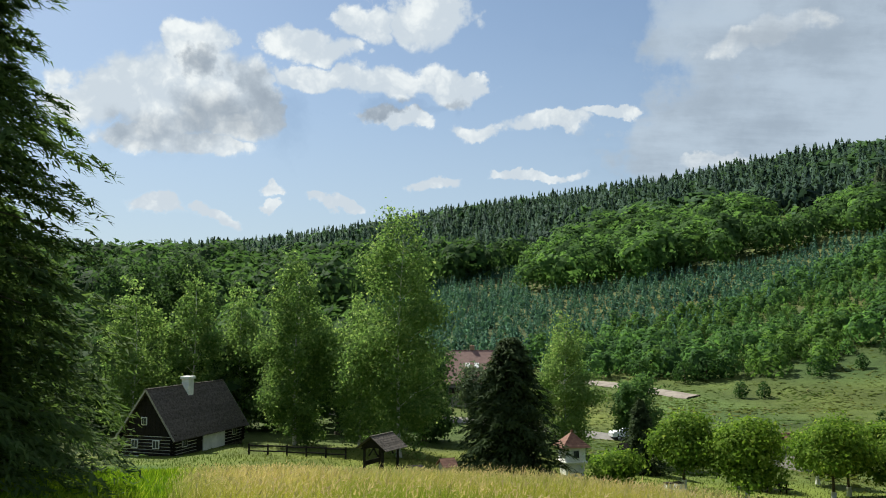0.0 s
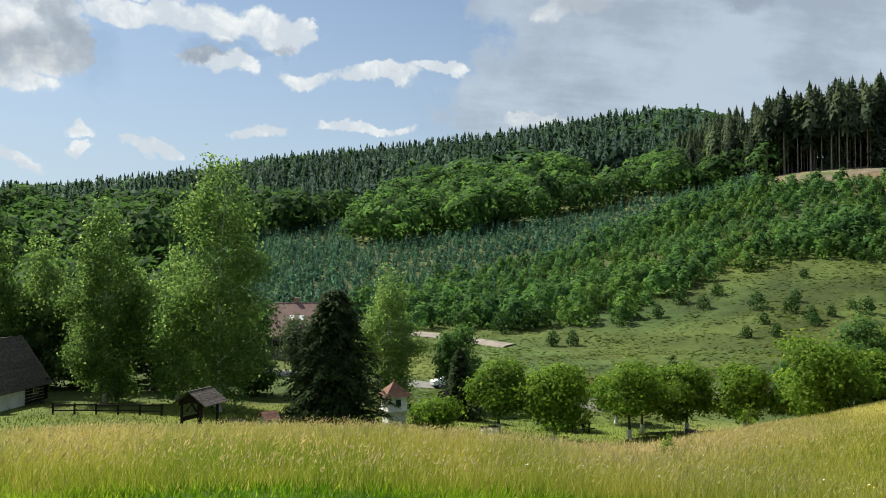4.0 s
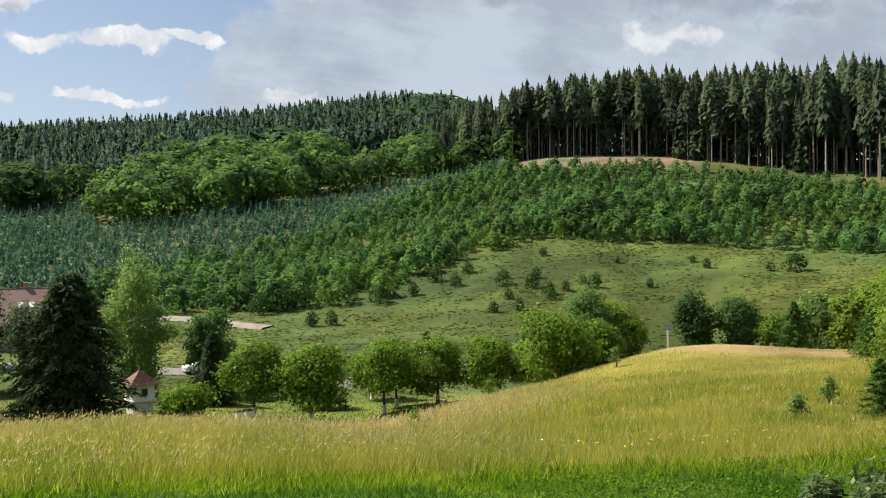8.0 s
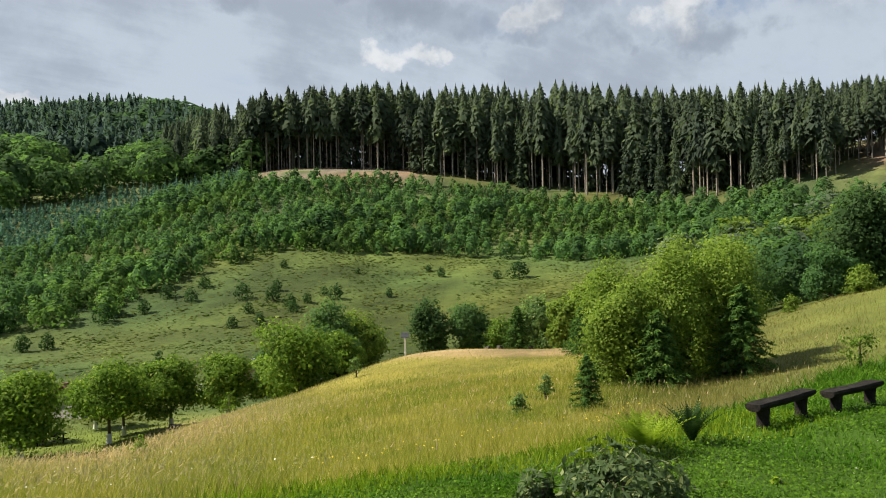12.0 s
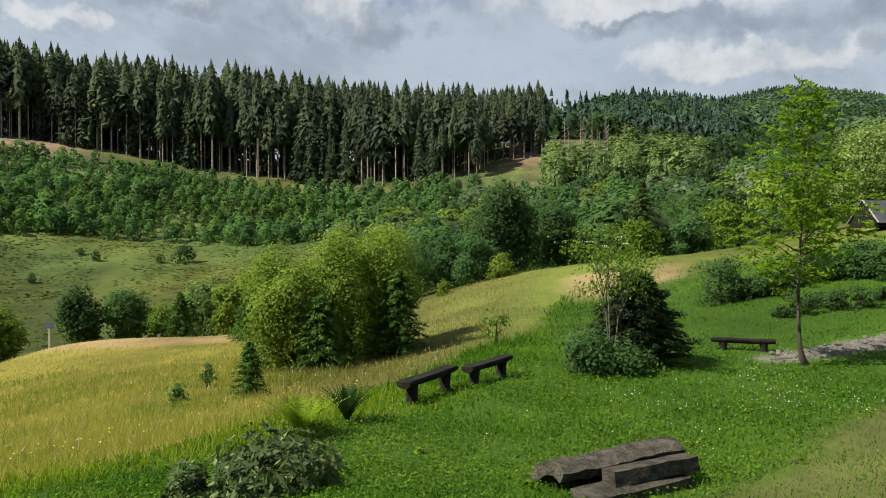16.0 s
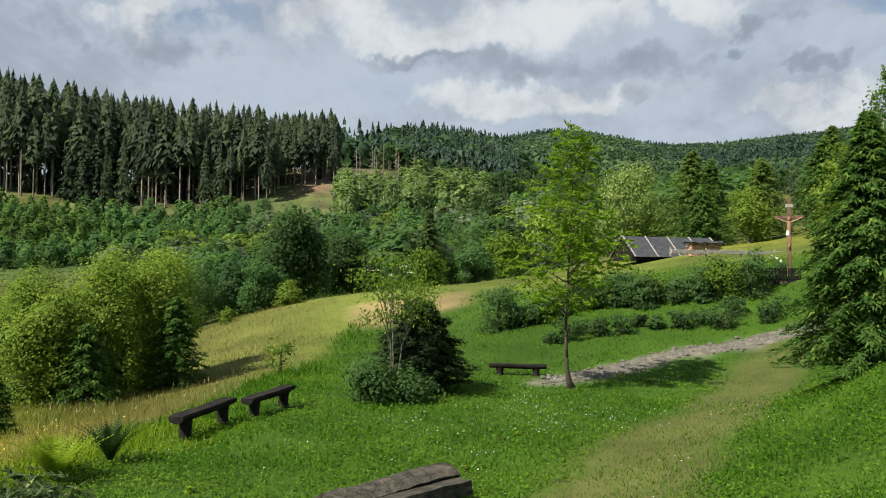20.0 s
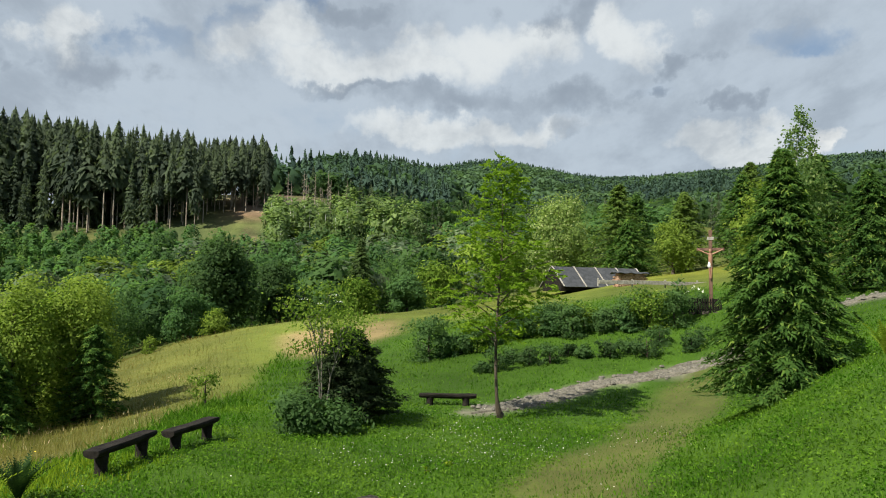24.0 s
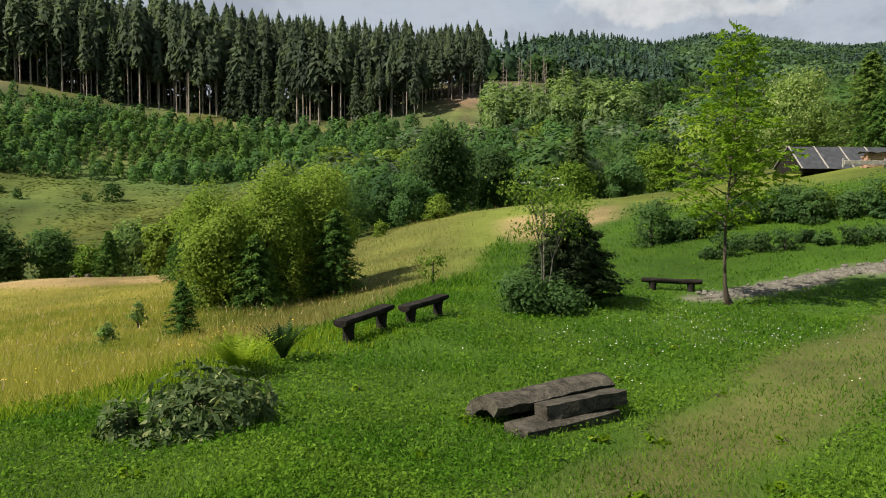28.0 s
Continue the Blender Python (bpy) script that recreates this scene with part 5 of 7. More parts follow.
def build_ash():
    rng = np.random.default_rng(400)
    h = 7.7
    ob = thing("ash_tree", 23.3, -2.5, hgt(23.3, -2.5) - 0.05, 20, "slender young ash with airy bright green foliage", "tree")
    s = np.concatenate([np.linspace(0, 0.1, 7)[:-1], np.linspace(0.1, 1, 11)])
    stem = np.stack([0.25 * np.exp(-s * 14) - 0.25 + 0.10 * np.sin(s * 5), 0.06 * np.sin(s * 7) - 0.22 * np.exp(-s * 26), s * h * 0.98], 1)
    chunks = [tube(stem, 0.05 * (1 - 0.9 * s) + 0.075 * np.exp(-(s / 0.045) ** 2), 9)]
    tips = []
    for i in range(44):
        f = 0.27 + 0.70 * i / 44
        a = i * 2.4 + rng.uniform(-0.4, 0.4)
        ln = float(np.interp(f, [0.27, 0.36, 0.5, 0.7, 0.85, 0.97], [1.35, 1.75, 1.35, 0.95, 0.55, 0.12])) * rng.uniform(0.6, 1.1)
        p = np.array([np.interp(f, s, stem[:, j]) for j in range(3)])
        q = np.linspace(0, 1, 6)[:, None]
        pts = p + np.array([[math.cos(a), math.sin(a), 0]]) * ln * q + np.array([[0, 0, 1.0]]) * ln * (0.55 * q - 0.1 * q * q)
        chunks.append(tube(pts, 0.024 * (1.15 - f) * (1 - 0.85 * q[:, 0]) + 0.003, 5))
        for j in range(int(6 + ln * 10)):
            u = rng.uniform(0.25, 1.05)
            tips.append(p + (pts[-1] - p) * u + rng.normal(size=3) * 0.16)
    v, fc = join(chunks)
    part("trunk", mesh_from("trunk", v, fc, M_BARK, True), M_BARK, ob)
    tips = np.array(tips)
    n = len(tips)
    d = unit(tips * np.array([1, 1, 0]) + rng.normal(size=(n, 3)) * 0.4)
    d[:, 2] -= 0.15
    d = unit(d)
    side = unit(np.cross(d, np.array([0, 0, 1.0])) + rng.normal(size=(n, 3)) * 0.2)
    cs, al, sz = [], [], []
    for k_ in range(6):
        for sg in (-1, 1):
            along = unit(d * 0.6 + side * sg)
            cs.append(tips + d * (0.05 + 0.052 * k_) + along * 0.055)
            al.append(along)
            sz.append(np.full(n, 0.155))
    v, fc = leaves(np.concatenate(cs), np.concatenate(sz), rng, None, 0.36, 1.2, np.concatenate(al))
    part("crown", mesh_from("crown", v, fc, M_ASH), M_ASH, ob)


build_ash()


def build_elder():
    rng = np.random.default_rng(410)
    x, y = 20.7, 2.0
    ob = thing("elder_tree", x, y, hgt(x, y) - 0.05, 0, "small elder with thin bare stems and a thin crown", "tree")
    chunks, tips = [], []
    for i in range(3):
        a, ln = i * 2.1 + 0.3, rng.uniform(0.35, 1.1)
        q = np.linspace(0, 1, 7)
        pts = np.stack([math.cos(a) * ln * q ** 2 + 0.06 * math.cos(a), math.sin(a) * ln * q ** 2 + 0.06 * math.sin(a), rng.uniform(2.5, 3.2) * q], 1) + rng.normal(size=(7, 3)) * 0.03
        chunks.append(tube(pts, 0.020 * (1 - 0.8 * q) + 0.004, 6))
        for j in range(8):
            b = rng.uniform(0, 6.28)
            e = pts[-1 - (j % 3)] + np.array([math.cos(b), math.sin(b), 0.5]) * rng.uniform(0.3, 0.75)
            chunks.append(tube(np.stack([pts[-2 - (j % 3)], (pts[-2] + e) / 2 + 0.04, e]), [0.012, 0.008, 0.003], 4))
            tips.append(e)
    v, f = join(chunks)
    part("trunk", mesh_from("trunk", v, f, M_ELDERBARK, True), M_ELDERBARK, ob)
    tips = np.repeat(np.array(tips), 110, 0)
    v, f = leaves(tips + rng.normal(size=tips.shape) * np.array([0.24, 0.24, 0.12]), 0.085, rng)
    part("crown", mesh_from("crown", v, f, M_APPLE), M_APPLE, ob)
    t2 = np.array([(-0.6, 0.5, 3.25), (0.1, -0.2, 3.35), (-0.3, -0.4, 3.2), (0.5, 0.2, 3.15)])
    t2 = np.repeat(t2, 26, 0)
    v, f = leaves(t2 + rng.normal(size=t2.shape) * np.array([0.06, 0.06, 0.01]), 0.03, rng)
    part("blossom", mesh_from("blossom", v, f, M_PETAL), M_PETAL, ob, "flat cream flower heads")


build_elder()
conifer("yew_tree", 22.3, 1.5, 2.5, 1.55, 411, "dark green bushy conifer behind the elder", M_FIR, 170, 9, 4, 0.17, 0.0, 0.45, 0.22, 0.7)
broadleaf("rose_bush", 20.0, 2.45, 1.05, 1.45, M_BEECH, 412, "dark leafy rose bush at the elder's foot", 4200, 0.11, 0.0, category="bush", spread=0.2)
broadleaf("rose_bush", 20.2, 1.6, 0.85, 1.05, M_BEECH, 413, "low dark green bush beside the elder", 2600, 0.11, 0.0, category="bush", spread=0.2)
# shrubs on the bank behind the path
rng_h = np.random.default_rng(420)
for i in range(17):
    f = i / 16
    x, y = 33.2 + 2.2 * math.sin(f * 3.1) + rng_h.uniform(-0.4, 0.8), -1.0 - 9.8 * f + rng_h.uniform(-0.3, 0.3)
    h = rng_h.uniform(1.0, 2.0)
    broadleaf("bank_shrub", x, y, h, h * rng_h.uniform(1.0, 1.4), (M_BEECH, M_SHRUB, M_BEECH, M_APPLE)[i % 4], 430 + i, "leafy green shrub on the bank", 2600, 0.12, 0.0, category="shrub", group="shrubs on the bank")
for i in range(13):
    x, y = 30.6 + rng_h.uniform(0, 1.4), -2.5 - 0.72 * i + rng_h.uniform(-0.2, 0.2)
    h = rng_h.uniform(0.55, 1.15)
    broadleaf("low_shrub", x, y, h, h * 1.5, M_DARK if i % 2 else M_BEECH, 450 + i, "low shrub at the foot of the bank", 900, 0.10, 0.0, category="shrub", group="low shrubs at the bank")


def rhododendron(x, y, h, w, seed, label):
    """Rosettes of long leathery leaves on a dome."""
    rng = np.random.default_rng(seed)
    n = int(260 * w * h)
    d = unit(rng.normal(size=(n, 3)))
    d[:, 2] = np.abs(d[:, 2])
    c = d * np.array([w * 0.5, w * 0.5, h]) * rng.uniform(0.55, 1.02, (n, 1)) * (1 + 0.15 * np.sin(d[:, :1] * 7 + d[:, 1:2] * 5))
    cs, al, ou = [], [], []
    for k_ in range(9):
        a = k_ * 0.698 + rng.uniform(0, 0.4, n)
        u = unit(np.cross(d, np.array([0.3, 0.2, 1.0])))
        v = np.cross(d, u)
        t = unit(u * np.cos(a)[:, None] + v * np.sin(a)[:, None] + d * 0.35)
        cs.append(c + t * 0.055)
        al.append(t)
        ou.append(d * 1.2)
    v, f = leaves(np.concatenate(cs), 0.13, rng, np.concatenate(ou), 0.3, 0.3, np.concatenate(al))
    v[:, 2] = np.maximum(v[:, 2], 0.02)
    ob = thing("rhododendron_bush", x, y, hgt(x, y) - 0.03, 0, label, "bush")
    chunks = []
    for i in range(12):
        a = i * 2.4
        q = np.linspace(0, 1, 5)
        chunks.append(tube(np.stack([math.cos(a) * w * 0.28 * q, math.sin(a) * w * 0.28 * q, h * 0.6 * q ** 0.7], 1), 0.02 * (1 - 0.8 * q) + 0.003, 5))
    sv, sf = join(chunks)
    part("branching", mesh_from("branching", sv, sf, M_BARK, True), M_BARK, ob)
    part("foliage", mesh_from("foliage", v, f, M_RHODO), M_RHODO, ob)


rhododendron(9.05, 4.6, 0.74, 1.75, 470, "low dense rhododendron with grey-green leathery leaves")
rhododendron(8.55, 5.45, 0.5, 0.5, 471, "small dark rhododendron beside the larger one")


def fern(x, y, h, fronds, mat, seed, label, width=0.15, open_=1.0):
    rng = np.random.default_rng(seed)
    ob = thing("fern", x, y, hgt(x, y) - 0.02, 0, label, "fern")
    for i in range(fronds):
        a = i * 6.283 / fronds + rng.uniform(-0.2, 0.2)
        lean, ln = rng.uniform(0.08, 0.9) * open_, h * rng.uniform(0.7, 1.15)
        q = np.linspace(0.08, 1, 16)
        out = lean * ln * q ** 1.6
        spine = np.stack([np.cos(a) * out, np.sin(a) * out, ln * (q - 0.18 * q * q)], 1)
        side = np.array([-math.sin(a), math.cos(a), 0.0])
        l = width * ln * np.sin(np.clip(q, 0.05, 0.98) * math.pi) ** 0.7
        vs, n = [], 0
        for sg in (-1, 1):
            b0, tip = spine, spine + side * sg * l[:, None] + np.array([math.cos(a) * 0.03, math.sin(a) * 0.03, 0.04]) * ln
            wd = np.gradient(spine, axis=0) * 0.42
            vs.append(np.stack([b0 - wd, tip, b0 + wd], 1).reshape(-1, 3))
        v = np.concatenate(vs)
        part("frond", mesh_from("frond", v, np.arange(len(v)).reshape(-1, 3), mat), mat, ob)


fern(12.5, 5.3, 0.72, 54, M_FERN_DARK, 480, "dark upright fern at the lawn's edge", 0.1, 0.95)
fern(11.4, 5.5, 0.72, 60, M_FERN, 481, "bright green fern at the lawn's edge")
fern(11.9, 5.9, 0.68, 46, M_FERN, 482, "light green fern among tall grass")
fern(16.4, -9.6, 0.75, 20, M_FERN, 483, "yellow-green fern beside the spruce")


# ---- benches, stones and the wayside cross ----


def bench(x, y, rz, ln, gap, h, label):
    ob = thing("log_bench", x, y, hgt(x, y), rz, label, "bench", "log benches")
    rng = np.random.default_rng(int(ln * 100 + x))
    bm = bmesh.new()
    n, secs = 14, 9
    rings = []
    for i in range(secs):
        u = i / (secs - 1)
        ring = []
        for j in range(n):
            a = 2 * math.pi * j / n
            yy, zz = 0.15 * math.cos(a), 0.13 * math.sin(a)
            zz = min(zz * 0.85, 0.035 + 0.004 * math.sin(u * 9))
            w = 1 + 0.05 * math.sin(u * 7 + j) - (0.10 if i in (0, secs - 1) else 0)
            ring.append(bm.verts.new(((u - 0.5) * ln, yy * w, h - 0.05 + zz * w)))
        rings.append(ring)
    for a, b in zip(rings[:-1], rings[1:]):
        for j in range(n):
            bm.faces.new((a[j], b[j], b[(j + 1) % n], a[(j + 1) % n]))
    bm.faces.new(rings[0])
    bm.faces.new(rings[-1][::-1])
    bmesh.ops.recalc_face_normals(bm, faces=bm.faces)
    part("seat", bm, M_DARKWOOD, ob)
    for s in (-1, 1):
        q = np.linspace(0, 1, 5)
        v, f = tube(np.stack([s * gap / 2 + 0 * q, 0 * q, -0.12 + (h + 0.02) * q], 1), 0.115 + 0.012 * np.cos(q * 6), 11)
        part("leg", mesh_from("leg", v, f, M_DARKWOOD, True), M_DARKWOOD, ob)


bench(15.15, 4.82, -6.5, 2.15, 1.45, 0.47, "dark half-log bench on the lawn")
bench(17.5, 4.28, -11.0, 2.0, 1.35, 0.45, "dark half-log bench beside its twin")
bench(25.35, -1.25, -95.0, 1.75, 1.1, 0.36, "low dark plank bench beside the gravel path")


def rock(name, sx, sy, sz, m, parent, label="", bow=0.0, rough=0.03, seed=1):
    bm = bmesh.new()
    bmesh.ops.create_cube(bm, size=1.0)
    bmesh.ops.subdivide_edges(bm, edges=bm.edges[:], cuts=7, use_grid_fill=True)
    for v in bm.verts:
        c = v.co.copy()
        e = max(abs(c.y), abs(c.z)) * 2
        r = math.hypot(c.y, c.z)
        if bow and r:
            k_ = 1 - bow * max(0.0, (r * 2 - 1.0))
            c.y, c.z = c.y * k_, c.z * k_
        c = Vector((c.x * sx, c.y * sy, c.z * sz))
        c += noise.noise_vector(c * 3.0 + Vector((seed, seed * 2, 0))) * rough + noise.noise_vector(c * 11.0 + Vector((seed, 0, 5))) * rough * 0.45
        v.co = c
    bmesh.ops.transform(bm, matrix=m, verts=bm.verts)
    for f in bm.faces:
        f.smooth = bow > 0
    part(name, bm, M_STONE, parent, label)


stones = thing("stone_slab_pile", 10.85, 0.72, hgt(10.85, 0.72), -43, "pile of weathered old stone slabs lying on the lawn", "stones")
stones.scale = (0.92, 0.92, 0.95)


def arched_slab(parent):
    """A thick curved slab resting on its back edge, hollow beneath its front."""
    bm = bmesh.new()
    cols, turn = 26, 9
    rings = []
    for i in range(cols):
        x = (i / (cols - 1) - 0.5) * 2.15
        ring = []
        for r, order in ((0.50, range(turn)), (0.31, range(turn - 1, -1, -1))):
            for j in order:
                th = radians(4 + 122 * j / (turn - 1))
                c = Vector((x, 0.22 + r * math.cos(th), -0.04 + (r * 0.98 + 0.03 * math.sin(x * 2.3)) * math.sin(th)))
                c += noise.noise_vector(c * 3.2 + Vector((3, 1, 0))) * 0.022 + noise.noise_vector(c * 10.0) * 0.016
                ring.append(bm.verts.new(c))
        rings.append(ring)
    n = len(rings[0])
    for a, b in zip(rings[:-1], rings[1:]):
        for j in range(n):
            bm.faces.new((a[j], b[j], b[(j + 1) % n], a[(j + 1) % n]))
    bm.faces.new(rings[0])
    bm.faces.new(rings[-1])
    bmesh.ops.recalc_face_normals(bm, faces=bm.faces)
    part("rounded_slab", bm, M_STONE, parent, "rounded mossy sandstone slab")


arched_slab(stones)
rock("lower_slab", 1.75, 0.46, 0.22, pose(-0.12, -0.30, 0.04, 4, 0, 3), stones, "", 0, 0.022, 5)
rock("upper_slab", 1.42, 0.28, 0.20, pose(0.24, -0.25, 0.25, -4, -1.5, -3), stones, "squared grey upper slab", 0, 0.016, 9)
rock("end_slab", 0.34, 0.30, 0.16, pose(0.90, 0.26, 0.35, 5, 8, 20), stones, "", 0.2, 0.03, 12)
rock("stone_chip", 0.13, 0.10, 0.09, pose(0.42, 0.06, 0.36, 15, 0, 30), stones, "pale broken stone chip", 0.3, 0.02, 15)
rock("stone_chip", 0.09, 0.08, 0.08, pose(0.02, 0.04, 0.34, 5, 10, 70), stones, "pale broken stone chip", 0.3, 0.02, 17)
rock("stone_chip", 0.17, 0.11, 0.09, pose(0.62, 0.08, 0.36, 0, 0, 10), stones, "pale broken stone chip", 0.3, 0.02, 18)


def build_cross():
    x, y = 36.5, -13.5
    z = hgt(x, y)
    ob = thing("wayside_cross", x, y, z - 0.1, -21, "tall brown wooden wayside cross", "cross")
    part("post", box(0.16, 0.16, 3.5, bevel=0.012), M_CROSSWOOD, ob)
    part("crossbeam", box(0.12, 1.2, 0.13, (0.0, 0, 2.56), 0.01), M_CROSSWOOD, ob)
    part("plaque", box(0.02, 0.30, 0.14, (-0.095, 0, 3.05), 0.004), M_GREY, ob, "small pale plaque")
    ch = []
    for pts, rad in (([(0, 0, 2.42), (0, 0, 2.2), (0, 0, 1.95), (0, 0, 1.72)], [0.10, 0.14, 0.12, 0.12]),
                     ([(0, 0.05, 1.75), (-0.02, 0.05, 1.45), (0, 0.03, 1.12), (0, 0.02, 1.0)], [0.075, 0.065, 0.045, 0.04]),
                     ([(0, -0.05, 1.75), (-0.02, -0.05, 1.45), (0, -0.03, 1.12), (0, -0.02, 1.0)], [0.075, 0.065, 0.045, 0.04]),
                     ([(0, 0.1, 2.36), (0, 0.35, 2.47), (0, 0.66, 2.62)], [0.055, 0.045, 0.035]),
                     ([(0, -0.1, 2.36), (0, -0.35, 2.47), (0, -0.66, 2.62)], [0.055, 0.045, 0.035]),
                     ([(0, 0, 2.42), (0, 0.01, 2.5), (0, 0.02, 2.6), (0, 0.02, 2.68)], [0.05, 0.085, 0.085, 0.03])):
        v, f = tube(np.array(pts, float), rad, 9)
        v[:, 0] -= 0.2
        ch.append((v, f))
    v, f = join(ch)
    me = mesh_from("carved_figure", v, f, M_SKIN, True)
    cv, cf = tube(np.array([(-0.2, 0, 1.98), (-0.2, 0.03, 1.85), (-0.2, 0.06, 1.66), (-0.2, 0.08, 1.60)], float), [0.10, 0.12, 0.12, 0.08], 10)
    bm = bmesh.new()
    bm.from_mesh(me)
    n0 = len(bm.verts)
    for p in cv:
        bm.verts.new(p)
    bm.verts.ensure_lookup_table()
    for q in cf:
        bm.faces.new([bm.verts[n0 + int(i)] for i in q]).material_index = 1
    bm.to_mesh(me)
    bm.free()
    me.materials.append(M_WHITE)
    fig = tagged(new("statue", me), "plain painted carved figure fixed on the wooden cross", "statue")
    fig.matrix_basis = pose(x, y, z - 0.1 + 0.5, 0, 0, -21) @ Matrix.Diagonal((0.86, 0.78, 0.8, 1.0))
    # grave-like flower bed in a picket frame
    bx, by = 35.3, -12.5
    bed = thing("picket_flower_bed", bx, by, hgt(bx, by) - 0.05, -70, "dark picket fence round a small flower bed", "flower bed")
    for side in (-1, 1):
        for i in range(13):
            part("picket", box(0.075, 0.022, 0.66 + 0.02 * (i % 2), (-0.84 + 0.14 * i, side * 0.45, 0.02), 0.008), M_DARKWOOD, bed)
        for zz in (0.18, 0.5):
            part("rail", box(1.8, 0.03, 0.05, (0, side * 0.425, zz), 0.006), M_DARKWOOD, bed)
    for end in (-1, 1):
        for i in range(6):
            part("picket", box(0.022, 0.075, 0.66, (end * 0.93, -0.36 + 0.14 * i, 0.02), 0.008), M_DARKWOOD, bed)
    rng = np.random.default_rng(9)
    for i in range(11):
        a = i / 11 * 6.283
        rock("edging_stone", 0.24, 0.15, 0.12, pose(1.12 * math.cos(a), 0.66 * math.sin(a), 0.06, 0, 0, math.degrees(a) + 90), bed, "pale edging stone", 0.3, 0.03, i)
    broadleaf("rose_bush", bx, by, 1.15, 1.3, M_BEECH, 490, "rose bush with pale blooms in the flower bed", 1300, 0.09, 0.0, category="bush")
    v, f = leaves(np.array([(bx - 0.2, by + 0.3, 1.1), (bx - 0.3, by - 0.1, 0.95), (bx, by + 0.5, 0.9), (bx - 0.4, by + 0.1, 1.05)]).repeat(14, 0) + rng.normal(size=(56, 3)) * 0.035 + np.array([0, 0, hgt(bx, by)]), 0.07, rng)
    tagged(new("rose_blooms", mesh_from("rose_blooms", v, f, M_PETAL)), "pale cream rose blooms above the picket bed", "flowers")


build_cross()


# ---- woodshed, bricks and borders ----


def gable_roof(ob, ln, half, eave, ridge, thick, mat, over=0.3, courses=0, label=""):
    """Two roof slopes along x, as parts; with courses each slope is laid in overlapping strips."""
    slope = math.hypot(half, ridge - eave)
    ang = math.degrees(math.atan2(ridge - eave, half))
    for side in (-1, 1):
        m = pose(0, side * half, eave, side * -ang if side > 0 else ang, 0, 0)
        total = slope + 0.02
        if courses:
            st = (total + over) / courses
            for i in range(courses):
                y0 = -over + i * st
                bm = box(ln + 0.02 * ((i * 7) % 3), st * 1.28, thick, (0, 0, 0), 0.0)
                bmesh.ops.rotate(bm, cent=(0, 0, 0), matrix=Matrix.Rotation(radians(-2.6), 3, "X"), verts=bm.verts)
                bmesh.ops.translate(bm, vec=(0, y0 + st * 0.5, 0.012), verts=bm.verts)
                if side > 0:
                    bmesh.ops.scale(bm, vec=(1, -1, 1), verts=bm.verts)
                    bmesh.ops.reverse_faces(bm, faces=bm.faces)
                bmesh.ops.transform(bm, matrix=pose(0, side * half, eave, -side * ang, 0, 0), verts=bm.verts)
                part("roof_course", bm, mat, ob, label if i == 0 else "")
        else:
            bm = box(ln, total + over, thick, (0, -side * (total - over) / 2, 0), 0.01)
            bmesh.ops.transform(bm, matrix=pose(0, side * half, eave, -side * ang, 0, 0), verts=bm.verts)
            part("roof_slope", bm, mat, ob, label)
    return ang


def gable_wall(ob, x, half, base, eave, ridge, mat, thick=0.12, name="gable"):
    bm = bmesh.new()
    pts = [(-half, base), (half, base), (half, eave), (0, ridge), (-half, eave)] if eave > base else [(-half, base), (half, base), (0, ridge)]
    f = bm.faces.new([bm.verts.new((x - thick / 2, a, b)) for a, b in pts])
    r = bmesh.ops.extrude_face_region(bm, geom=[f])
    bmesh.ops.translate(bm, vec=(thick, 0, 0), verts=[v for v in r["geom"] if isinstance(v, bmesh.types.BMVert)])
    bmesh.ops.recalc_face_normals(bm, faces=bm.faces)
    part(name, bm, mat, ob)


